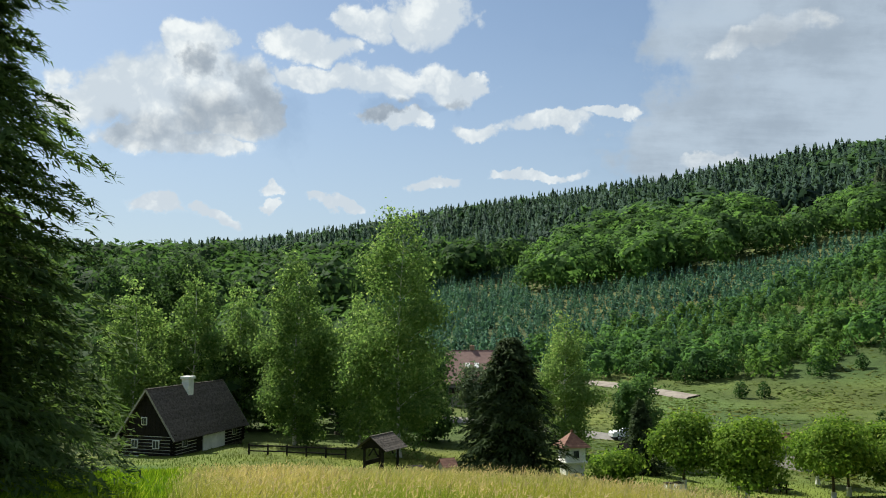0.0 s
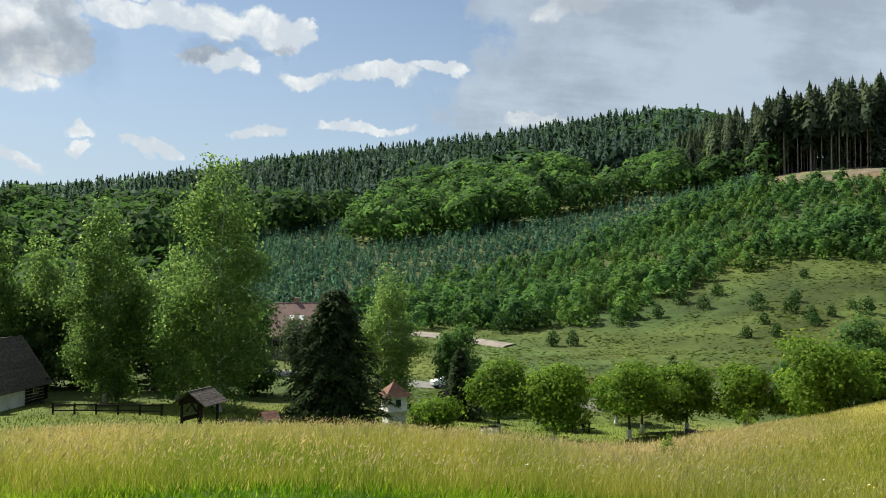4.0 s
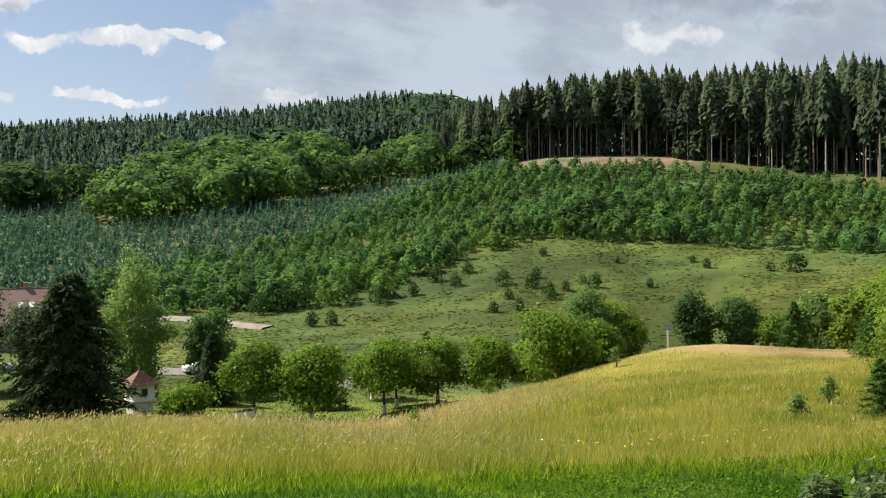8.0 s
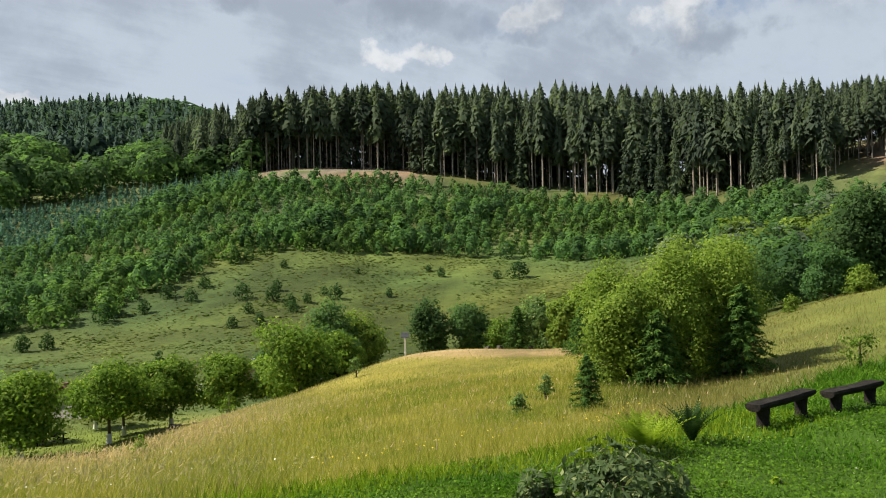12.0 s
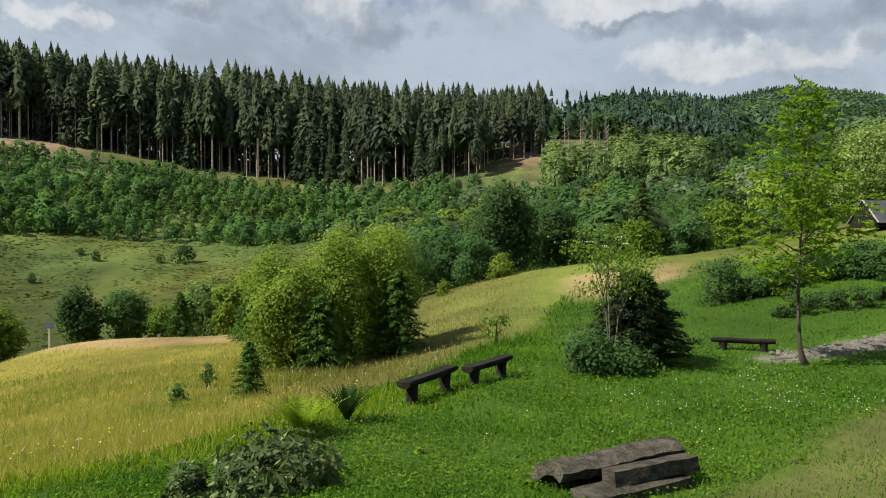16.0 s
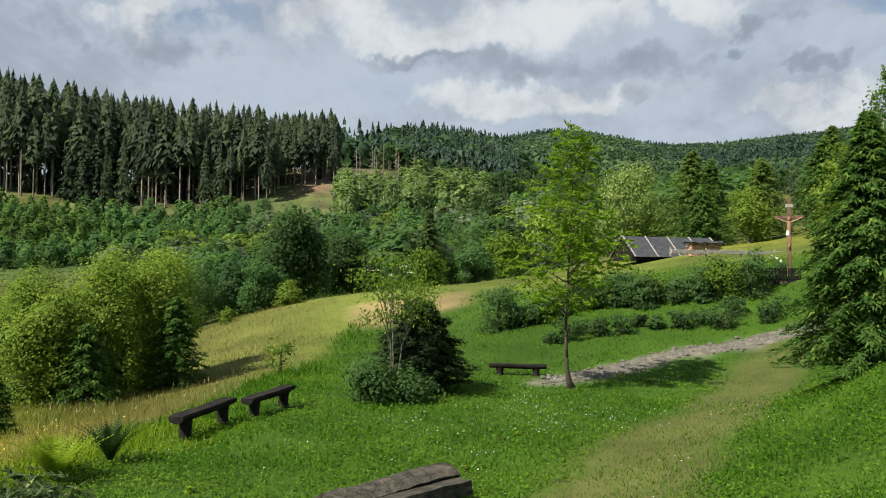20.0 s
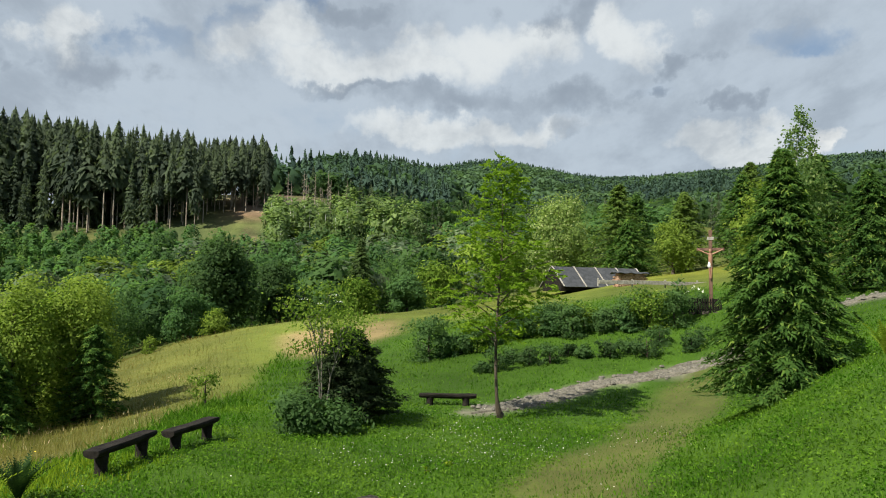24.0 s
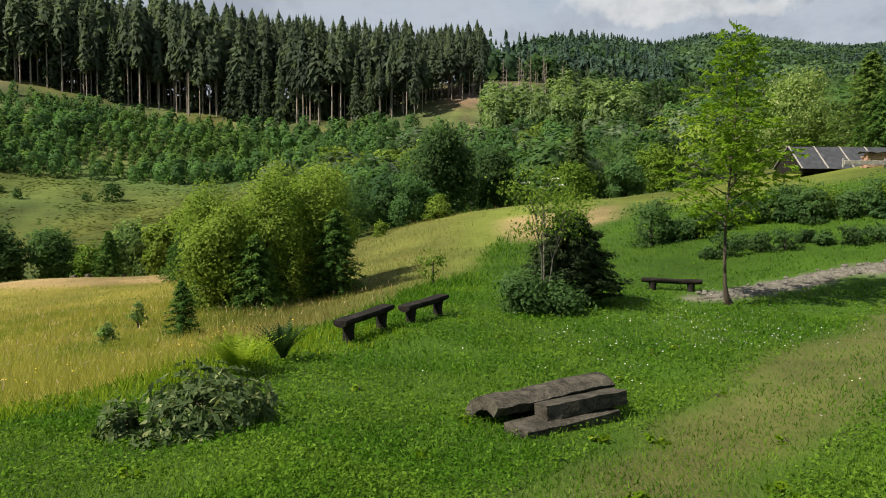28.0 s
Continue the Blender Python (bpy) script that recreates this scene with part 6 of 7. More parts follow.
def build_shed():
    x, y = 63.0, -14.0
    ob = thing("woodshed", x, y, hgt(x, y) - 0.35, -72, "low woodshed under a black felt roof with pale battens", "shed")
    ob.scale = (1.0, 1.0, 0.86)
    gable_roof(ob, 7.6, 1.75, 0.55, 2.15, 0.05, M_FELT, 0.35)
    for xx in (-3.7, 3.7):
        gable_wall(ob, xx, 1.5, 0.0, 0.5, 1.95, M_DARKWOOD)
    for side in (-1, 1):
        ang = math.degrees(math.atan2(1.6, 1.75))
        for i in range(5):
            bm = box(0.10, 2.75, 0.05, (-3.75 + 1.875 * i, side * -1.03, 0.055), 0.008)
            bmesh.ops.transform(bm, matrix=pose(0, side * 1.75, 0.55, -side * ang, 0, 0), verts=bm.verts)
            part("batten", bm, M_GREY, ob, "pale wooden batten")
        part("side_wall", box(7.4, 0.08, 0.6, (0, side * 1.5, 0.0), 0.005), M_DARKWOOD, ob)
    ob2 = thing("brick_stack", 57.0, -15.2, hgt(57.0, -15.2) - 0.1, -70, "stack of red bricks under a black tarpaulin", "bricks")
    rng = np.random.default_rng(3)
    bm = box(0.28, 0.13, 0.10, bevel=0.008)
    me = bpy.data.meshes.new("brick")
    bm.to_mesh(me)
    bm.free()
    me.materials.append(M_BRICK)
    for r in range(9):
        for i in range(8):
            for j in (-1, 1):
                if r > 6 and rng.random() < 0.35:
                    continue
                part("brick", me, M_BRICK, ob2, m=pose(-1.08 + 0.30 * i + 0.14 * (r % 2) + rng.uniform(-0.015, 0.015), j * 0.28 + rng.uniform(-0.03, 0.03), 0.105 * r, 0, 0, rng.uniform(-3, 3)))
    part("core", box(2.1, 0.45, 0.9), M_BRICK, ob2)
    bm = bmesh.new()
    bmesh.ops.create_grid(bm, x_segments=16, y_segments=8, size=0.5)
    for v in bm.verts:
        v.co = Vector((v.co.x * 2.7, v.co.y * 1.0, 1.03 + 0.08 * noise.noise(v.co * 5.0) - 0.28 * max(0, abs(v.co.y) * 2 - 0.62) - 0.10 * max(0, abs(v.co.x) * 2 - 0.8)))
    r = bmesh.ops.extrude_face_region(bm, geom=bm.faces[:])
    bmesh.ops.translate(bm, vec=(0, 0, 0.03), verts=[v for v in r["geom"] if isinstance(v, bmesh.types.BMVert)])
    part("tarpaulin", bm, M_FELT, ob2, "crumpled black tarpaulin")
    ob3 = thing("plank_border", 50.5, -16.8, hgt(50.5, -16.8) - 0.05, -70, "low grey plank border along the upper path", "border")
    for i in range(5):
        part("plank", box(2.4, 0.09, 0.24, (-4.9 + 2.45 * i, 0, 0.05 + 0.02 * (i % 2)), 0.01, pose(0, 0, 0, 0, 0, 0)), M_GREY, ob3)
    for i in range(6):
        part("stake", box(0.08, 0.08, 0.5, (-6.1 + 2.45 * i, 0.085, -0.1), 0.01), M_GREY, ob3)


build_shed()

# ---- the cottage and the garden in the dip ----


def build_cottage():
    x, y = -24.4, 76.4
    ln, half, eave, ridge = 11.6, 2.75, 2.15, 6.05
    ob = thing("log_cottage", x, y, hgt(x, y) - 0.15, 73.4, "old log cottage with white-striped timber walls and shingle roof", "house")
    part("foundation", box(ln - 0.1, 2 * half - 0.1, 0.45, (0, 0, -0.2), 0.02), M_STONE, ob)
    body = part("mortar_wall", box(ln - 0.24, 2 * half - 0.24, eave - 0.2, (0, 0, 0.22)), M_WHITE, ob, "whitewashed wall between the logs")
    openings = [(-2.2, -1.2), (-1.15, 2.35)]

    def log(a, b, yy, z, along):
        q = np.linspace(a, b, 6)
        c = np.zeros((6, 3))
        c[:, 0 if along else 1] = q
        c[:, 1 if along else 0] = yy
        c[:, 2] = z
        v, f = tube(c, 0.115 + 0.006 * np.sin(q * 3 + z * 9), 8)
        part("log", mesh_from("log", v, f, M_DARKWOOD, True), M_DARKWOOD, ob)
    for r in range(7):
        z = 0.36 + 0.285 * r
        for s in (-1, 1):
            if s < 0:
                log(-ln / 2 - 0.15, -2.2, s * half + 0.1, z, True)
                log(2.4, ln / 2 + 0.15, s * half + 0.1, z, True)
            else:
                log(-ln / 2 - 0.15, ln / 2 + 0.15, s * half - 0.1, z, True)
            log(-half - 0.15, half + 0.15, s * (ln / 2) - s * 0.1, z + 0.10, False)
    part("plaster_wall", box(3.6, 0.14, eave - 0.2, (0.62, -half + 0.06, 0.2), 0.02), M_WHITE, ob, "smooth whitewashed plaster wall")
    door = part("door", box(0.92, 0.06, 1.85, (-1.68, -half + 0.10, 0.22), 0.01), M_DARKWOOD, ob)
    part("door_handle", box(0.12, 0.05, 0.03, (-1.36, -half + 0.05, 1.15), 0.008), M_METAL, door)
    part("door_frame", box(1.15, 0.10, 0.14, (-1.68, -half + 0.04, 2.05), 0.01), M_DARKWOOD, door)

    def window(cx, cy, z, along, w=0.7, h=0.75):
        sx, sy = (w, 0.12) if along else (0.12, w)
        win = part("window", box(sx, sy, h, (cx, cy, z), 0.01), M_WHITE, ob, "small white-framed window")
        for i in (-1, 1):
            dx, dy = (i * w * 0.22, -0.045) if along else (-0.045, i * w * 0.22)
            px, py = (w * 0.36, 0.06) if along else (0.06, w * 0.36)
            part("pane", box(px, py, h * 0.8, (cx + dx, cy + dy, z + h * 0.1), 0.0), M_GLASS, win)
    window(4.0, -half - 0.02, 1.0, True)
    window(-4.2, -half - 0.02, 1.0, True)
    window(-ln / 2 - 0.02, 1.2, 1.0, False)
    window(-ln / 2 - 0.02, -1.0, 1.0, False)
    for s in (-1, 1):
        n = 21
        for i in range(n):
            yy = -half + 0.02 + (2 * half - 0.04) * (i + 0.5) / n
            top = ridge - 0.18 - abs(yy) * (ridge - eave) / half
            part("gable_board", box(0.05, (2 * half) / n * 0.96, max(0.08, top - eave - 0.02), (s * (ln / 2 + 0.015 * (i % 2)), yy, eave + 0.02), 0.0), M_DARKWOOD, ob)
    window(-ln / 2 - 0.05, 0.25, 3.0, False, 0.55, 0.7)
    gable_roof(ob, ln + 0.7, half, eave, ridge, 0.085, M_SHINGLE, 0.55, 15, "row of weathered grey-brown shingles")
    part("ridge_board", box(ln + 0.75, 0.22, 0.10, (0, 0, ridge + 0.03), 0.02), M_SHINGLE, ob)
    for s in (-1, 1):
        for side in (-1, 1):
            ang = math.degrees(math.atan2(ridge - eave, half))
            bm = box(0.05, math.hypot(half, ridge - eave) + 0.6, 0.16, (s * (ln / 2 + 0.36), -side * (math.hypot(half, ridge - eave) - 0.5) / 2, -0.06), 0.006)
            bmesh.ops.transform(bm, matrix=pose(0, side * half, eave, -side * ang, 0, 0), verts=bm.verts)
            part("barge_board", bm, M_GREY, ob)
    ch = part("chimney", box(0.85, 0.75, 1.75, (-0.4, -0.35, ridge - 0.9), 0.03), M_WHITE, ob, "white plastered chimney")
    part("chimney_cap", box(1.12, 1.0, 0.28, (-0.4, -0.35, ridge + 0.62), 0.06), M_WHITE, ch)
    # rail fence beside it
    fx, fy = -12.6, 69.5
    fe = thing("rail_fence", fx, fy, hgt(fx, fy) - 0.1, -14, "weathered wooden rail fence beside the cottage", "fence")
    for i in range(6):
        part("post", box(0.13, 0.13, 1.15, (-4.5 + 1.8 * i, 0, -0.1), 0.02), M_DARKWOOD, fe)
    for i in range(5):
        for zz in (0.4, 0.85):
            part("rail", box(1.85, 0.06, 0.11, (-3.6 + 1.8 * i, -0.09, zz + 0.03 * (i % 2)), 0.01), M_DARKWOOD, fe)


build_cottage()


def build_gazebo():
    x, y = -4.1, 53.7
    ob = thing("picnic_shelter", x, y, hgt(x, y) + 0.3, 60, "small dark timber picnic shelter with a shingle roof", "shelter")
    for px in (-1.0, 1.0):
        for py in (-0.8, 0.8):
            part("post", box(0.15, 0.15, 2.35, (px, py, -0.6), 0.015), M_DARKWOOD, ob)
            br = box(0.09, 0.09, 0.75, (0, 0, 0), 0.01)
            bmesh.ops.transform(br, matrix=pose(px * 0.98, py * 0.55, 1.2, 35 if py > 0 else -35, 0, 0), verts=br.verts)
            part("brace", br, M_DARKWOOD, ob)
    for py in (-0.8, 0.8):
        part("beam", box(2.6, 0.15, 0.15, (0, py, 1.72), 0.01), M_DARKWOOD, ob)
    for px in (-1.0, 1.0):
        part("tie_beam", box(0.13, 2.0, 0.13, (px, 0, 1.86), 0.01), M_DARKWOOD, ob)
        gable_wall(ob, px * 1.12, 1.05, 1.95, 1.95, 2.6, M_DARKWOOD, 0.04)
    gable_roof(ob, 2.9, 1.2, 1.85, 2.72, 0.04, M_SHINGLE, 0.2, 7)
    part("ridge_board", box(2.95, 0.16, 0.06, (0, 0, 2.74), 0.01), M_SHINGLE, ob)
    part("side_board", box(2.0, 0.05, 0.35, (0, 0.78, 0.45), 0.01), M_DARKWOOD, ob)
    ob.scale = (0.9, 0.9, 0.86)
    tb = thing("picnic_table", x + 2.0, y - 0.3, hgt(x + 2.0, y - 0.3) - 0.03, 10, "dark wooden table beside the shelter", "table")
    for i in range(4):
        part("top_board", box(1.6, 0.17, 0.05, (0, -0.3 + 0.2 * i, 0.7), 0.01), M_DARKWOOD, tb)
    for px in (-0.6, 0.6):
        for py in (-0.25, 0.25):
            part("leg", box(0.1, 0.1, 0.72, (px, py, -0.02), 0.01), M_DARKWOOD, tb)
    bx, by = 0.25, 48.8
    wb = thing("well_cover", bx, by, hgt(bx, by) + 0.45, 25, "small well box under a red gabled cover", "well")
    part("body", box(0.8, 0.7, 1.05, (0, 0, -0.6), 0.02), M_GREY, wb)
    gable_roof(wb, 1.0, 0.45, 0.42, 0.78, 0.04, M_TILE, 0.1, 4, "faded red board")
    for px in (-0.4, 0.4):
        gable_wall(wb, px, 0.36, 0.42, 0.42, 0.7, M_GREY, 0.05)


build_gazebo()


def build_shrine():
    x, y = 10.4, 65.0
    ob = thing("white_shrine", x, y, hgt(x, y) - 0.15, 12, "white plastered wayside shrine under a red tiled hip roof", "shrine")
    part("base", box(1.55, 1.45, 1.25, (0, 0, 0), 0.03), M_WHITE, ob)
    part("cornice", box(1.95, 1.85, 0.14, (0, 0, 1.25), 0.03), M_WHITE, ob)
    body = part("body", box(1.7, 1.6, 1.15, (0, 0, 1.39), 0.03), M_WHITE, ob)
    part("niche_frame", box(0.62, 0.06, 0.72, (0.05, -0.81, 1.6), 0.015), M_WHITE, body)
    part("niche", box(0.46, 0.05, 0.56, (0.05, -0.835, 1.68), 0.01), M_GLASS, body, "dark glazed niche")
    rows = 8
    for i in range(rows):
        f = i / rows
        w, d, z = 2.45 * (1 - f) + 0.16 * f, 2.3 * (1 - f) + 0.12 * f, 2.5 + 1.05 * f ** 1.08
        bm = bmesh.new()
        lo = [bm.verts.new((sx * w / 2, sy * d / 2, z)) for sx, sy in ((-1, -1), (1, -1), (1, 1), (-1, 1))]
        f2 = (i + 1.15) / rows
        w2, d2, z2 = max(0.05, 2.45 * (1 - f2) + 0.16 * f2), max(0.05, 2.3 * (1 - f2) + 0.12 * f2), 2.55 + 1.05 * f2 ** 1.08
        hi = [bm.verts.new((sx * w2 / 2, sy * d2 / 2, z2)) for sx, sy in ((-1, -1), (1, -1), (1, 1), (-1, 1))]
        for a in range(4):
            bm.faces.new((lo[a], lo[(a + 1) % 4], hi[(a + 1) % 4], hi[a]))
        bm.faces.new(lo[::-1])
        bm.faces.new(hi)
        part("tile_course", bm, M_TILE, ob)
    part("finial", box(0.16, 0.16, 0.2, (0, 0, 3.58), 0.03), M_TILE, ob)
    px, py = 15.2, 67.8
    po = thing("wooden_post_shrine", px, py, hgt(px, py) - 0.1, 10, "dark carved wooden post with a small gabled top", "post")
    part("post", box(0.22, 0.22, 1.9, bevel=0.03), M_DARKWOOD, po)
    part("case", box(0.6, 0.4, 0.75, (0, 0, 1.7), 0.03), M_DARKWOOD, po)
    gable_roof(po, 0.7, 0.45, 2.4, 2.8, 0.05, M_DARKWOOD, 0.08)


build_shrine()


def build_house(name, x, y, rz, ln, half, eave, ridge, wall, roof, label, skylights=0, base=0.0):
    ob = thing(name, x, y, hgt(x, y) - 0.2 + base, rz, label, "house")
    part("wall", box(ln, 2 * half, eave, bevel=0.02), wall, ob)
    for s in (-1, 1):
        gable_wall(ob, s * (ln / 2 - 0.1), half, eave, eave, ridge - 0.08, wall, 0.2)
    gable_roof(ob, ln + 1.0, half, eave, ridge, 0.14, roof, 0.6)
    part("ridge_cap", box(ln + 1.0, 0.3, 0.12, (0, 0, ridge + 0.06), 0.03), roof, ob)
    n = max(2, int(ln / 2.6))
    for side in (-1, 1):
        for i in range(n):
            win = part("window", box(1.0, 0.1, 1.1, (-ln / 2 + ln * (i + 0.5) / n, side * (half + 0.02), eave * 0.35), 0.02), M_WHITE, ob)
            part("pane", box(0.8, 0.06, 0.9, (-ln / 2 + ln * (i + 0.5) / n, side * (half + 0.06), eave * 0.35 + 0.1)), M_GLASS, win)
    ang = math.degrees(math.atan2(ridge - eave, half))
    for i in range(skylights):
        bm = box(0.75, 1.1, 0.08, (-ln * 0.22 + i * 1.5 + (1.2 if i > 1 else 0), math.hypot(half, ridge - eave) * 0.5, 0.15), 0.01)
        bmesh.ops.transform(bm, matrix=pose(0, -half, eave, ang, 0, 0), verts=bm.verts)
        part("skylight", bm, M_WHITE, ob, "pale roof window")
    return ob


hotel = build_house("guest_house", 7.0, 137.0, -4, 12.0, 5.4, 4.4, 9.2, M_GREY, M_HOTELROOF, "large guest house with a brown-red roof behind the birches", 3)
part("dormer_wall", box(2.4, 2.6, 2.6, (1.6, -4.6, 3.4), 0.02), M_WHITE, hotel, "white dormer gable")
for s_ in (-1, 1):
    bm_ = box(1.7, 3.4, 0.12, (0, 0, 0), 0.01)
    bmesh.ops.transform(bm_, matrix=pose(1.6 + s_ * 0.72, -4.7, 6.25, 0, s_ * 42, 0), verts=bm_.verts)
    part("dormer_roof", bm_, M_HOTELROOF, hotel)
part("balcony", box(7.0, 1.3, 0.9, (-2.0, -6.0, 2.6), 0.02), M_DARKWOOD, hotel, "dark wooden balcony")
part("chimney", box(0.8, 0.8, 1.6, (-2.0, 0.4, 8.6), 0.03), M_BRICK, hotel)
build_house("small_house", 59.0, 82.5, 30, 6.0, 2.4, 2.2, 3.4, M_BRICK, M_METAL, "low house with a pale metal roof among the fruit trees")
build_house("garden_shed", 35.2, 78.0, 15, 4.5, 2.0, 2.0, 3.4, M_GREY, M_TILE, "garden shed with a brown-red roof behind the orchard")


def build_car():
    x, y = 23.4, 102.4
    ob = thing("parked_car", x, y, hgt(x, y) + 0.12, 8, "white estate car parked by the road", "car")
    prof = [(-2.15, 0.35), (-2.2, 0.75), (-2.0, 0.95), (-1.2, 1.02), (-0.55, 1.42), (1.2, 1.46), (1.95, 1.05), (2.15, 0.95), (2.2, 0.4)]
    bm = bmesh.new()
    rows = []
    for yy, k_ in ((-0.86, 0.0), (-0.80, 1.0), (0.80, 1.0), (0.86, 0.0)):
        rows.append([bm.verts.new((a * (1 if k_ else 0.985), yy * (0.86 if b > 1.2 else 1), b if k_ else min(b, 0.98))) for a, b in prof])
    for a, b in zip(rows[:-1], rows[1:]):
        for i in range(len(prof) - 1):
            bm.faces.new((a[i], a[i + 1], b[i + 1], b[i]))
    bm.faces.new(rows[0][::-1])
    bm.faces.new(rows[-1])
    bmesh.ops.recalc_face_normals(bm, faces=bm.faces)
    part("body", bm, M_CARPAINT, ob)
    for side in (-1, 1):
        for a, w in ((-0.35, 0.8), (0.55, 0.85), (1.35, 0.5)):
            part("side_window", box(w, 0.03, 0.34, (a, side * 0.80, 1.03), 0.01, ), M_GLASS, ob)
        for a in (-1.35, 1.35):
            v, f = tube(np.array([(a, side * 0.62, 0.2), (a, side * 0.66, 0.2), (a, side * 0.86, 0.2), (a, side * 0.88, 0.2)], float), [0.02, 0.32, 0.32, 0.2], 16)
            wh = part("wheel", mesh_from("wheel", v, f, M_RUBBER, True), M_RUBBER, ob)
            v, f = tube(np.array([(a, side * 0.86, 0.2), (a, side * 0.885, 0.2), (a, side * 0.89, 0.2)], float), [0.2, 0.19, 0.01], 14)
            part("rim", mesh_from("rim", v, f, M_METAL, True), M_METAL, wh)
    part("windscreen", box(0.06, 1.3, 0.4, (-0.93, 0, 1.02), 0.01, pose(0, 0, 0)), M_GLASS, ob)
    for side in (-1, 1):
        part("headlight", box(0.06, 0.32, 0.14, (-2.17, side * 0.6, 0.7), 0.02), M_METAL, ob)


build_car()


def strip(name, pts, width, mat, label, category, lift=0.06, kind="structure", ragged=0.0):
    """A ribbon of surfacing laid on the land."""
    pts = np.array(pts, float)
    s = np.concatenate([[0], np.cumsum(np.linalg.norm(np.diff(pts, axis=0), axis=1))])
    t = np.linspace(0, s[-1], max(12, int(s[-1] / (0.2 if ragged else 1.5))))
    c = np.stack([glide(s, pts[:, 0], t), glide(s, pts[:, 1], t)], 1)
    d = unit(np.gradient(c, axis=0))
    nrm = np.stack([-d[:, 1], d[:, 0]], 1)
    offs = np.linspace(-0.5, 0.5, 7)
    P = c[:, None] + nrm[:, None] * (offs[None, :, None] * width) * (1 + 0.06 * np.sin(t * 0.7))[:, None, None]
    if ragged:
        fray = 1 + ragged * (lattice(P[..., 0] / 0.7, P[..., 1] / 0.7, 81) + 0.6 * lattice(P[..., 0] / 0.25, P[..., 1] / 0.25, 82))
        taper = smooth(t, -0.3, 2.5)[:, None]
        P = c[:, None] + (P - c[:, None]) * (fray * taper)[..., None]
    z = land(P[..., 0], P[..., 1]) + lift - 0.25 * np.abs(offs * 2) ** 8
    V = np.concatenate([P, z[..., None]], -1).reshape(-1, 3)
    n, m = len(t), 7
    i, j = np.meshgrid(np.arange(n - 1), np.arange(m - 1), indexing="ij")
    F = np.stack([i * m + j, (i + 1) * m + j, (i + 1) * m + j + 1, i * m + j + 1], -1).reshape(-1, 4)
    return tagged(new(name, mesh_from(name, V, F, mat, True)), label, category, kind=kind)


strip("road", ROAD, 5.0, M_ROAD, "pale asphalt road through the valley", "road", 0.3)
strip("path", PATH, 1.35, M_GRAVEL, "narrow trodden gravel path curving up the bank", "path", 0.05, ragged=0.3)


def path_stones():
    """Loose flat stones pressed into the gravel path."""
    rng = np.random.default_rng(95)
    pts = np.array(PATH, float)
    s = np.concatenate([[0], np.cumsum(np.linalg.norm(np.diff(pts, axis=0), axis=1))])
    n = 800
    t = rng.uniform(0.6, s[-1], n)
    x = glide(s, pts[:, 0], t) + rng.normal(0, 0.27, n)
    y = glide(s, pts[:, 1], t) + rng.normal(0, 0.27, n)
    z = land(x, y) + 0.05
    r = rng.uniform(0.03, 0.10, n)
    a = rng.uniform(0, 6.283, n)
    ring = np.arange(6) * 1.0472
    low = np.stack([x[:, None] + np.cos(ring + a[:, None]) * r[:, None] * 1.3, y[:, None] + np.sin(ring + a[:, None]) * r[:, None], np.repeat((z - 0.02)[:, None], 6, 1)], -1)
    top = np.stack([x[:, None] + np.cos(ring + a[:, None]) * r[:, None] * 0.9, y[:, None] + np.sin(ring + a[:, None]) * r[:, None] * 0.7, (z + r * 0.35)[:, None] + rng.uniform(-0.006, 0.006, (n, 6))], -1)
    V = np.concatenate([low, top], 1).reshape(-1, 3)
    q = np.arange(6)
    one = np.stack([q, (q + 1) % 6, (q + 1) % 6 + 6, q + 6], 1)
    one = np.concatenate([one, [[6, 7, 8, 9], [6, 9, 10, 11]]])
    F = (one[None] + (np.arange(n) * 12)[:, None, None]).reshape(-1, 4)
    tagged(new("path_stones", mesh_from("path_stones", V, F, M_PEBBLE)), "flat grey stones pressed into the gravel path", "stones", kind="stuff")


path_stones()
strip("track", TRACK, 4.5, M_EARTH, "pale bare farm track across the valley", "track", 0.3)


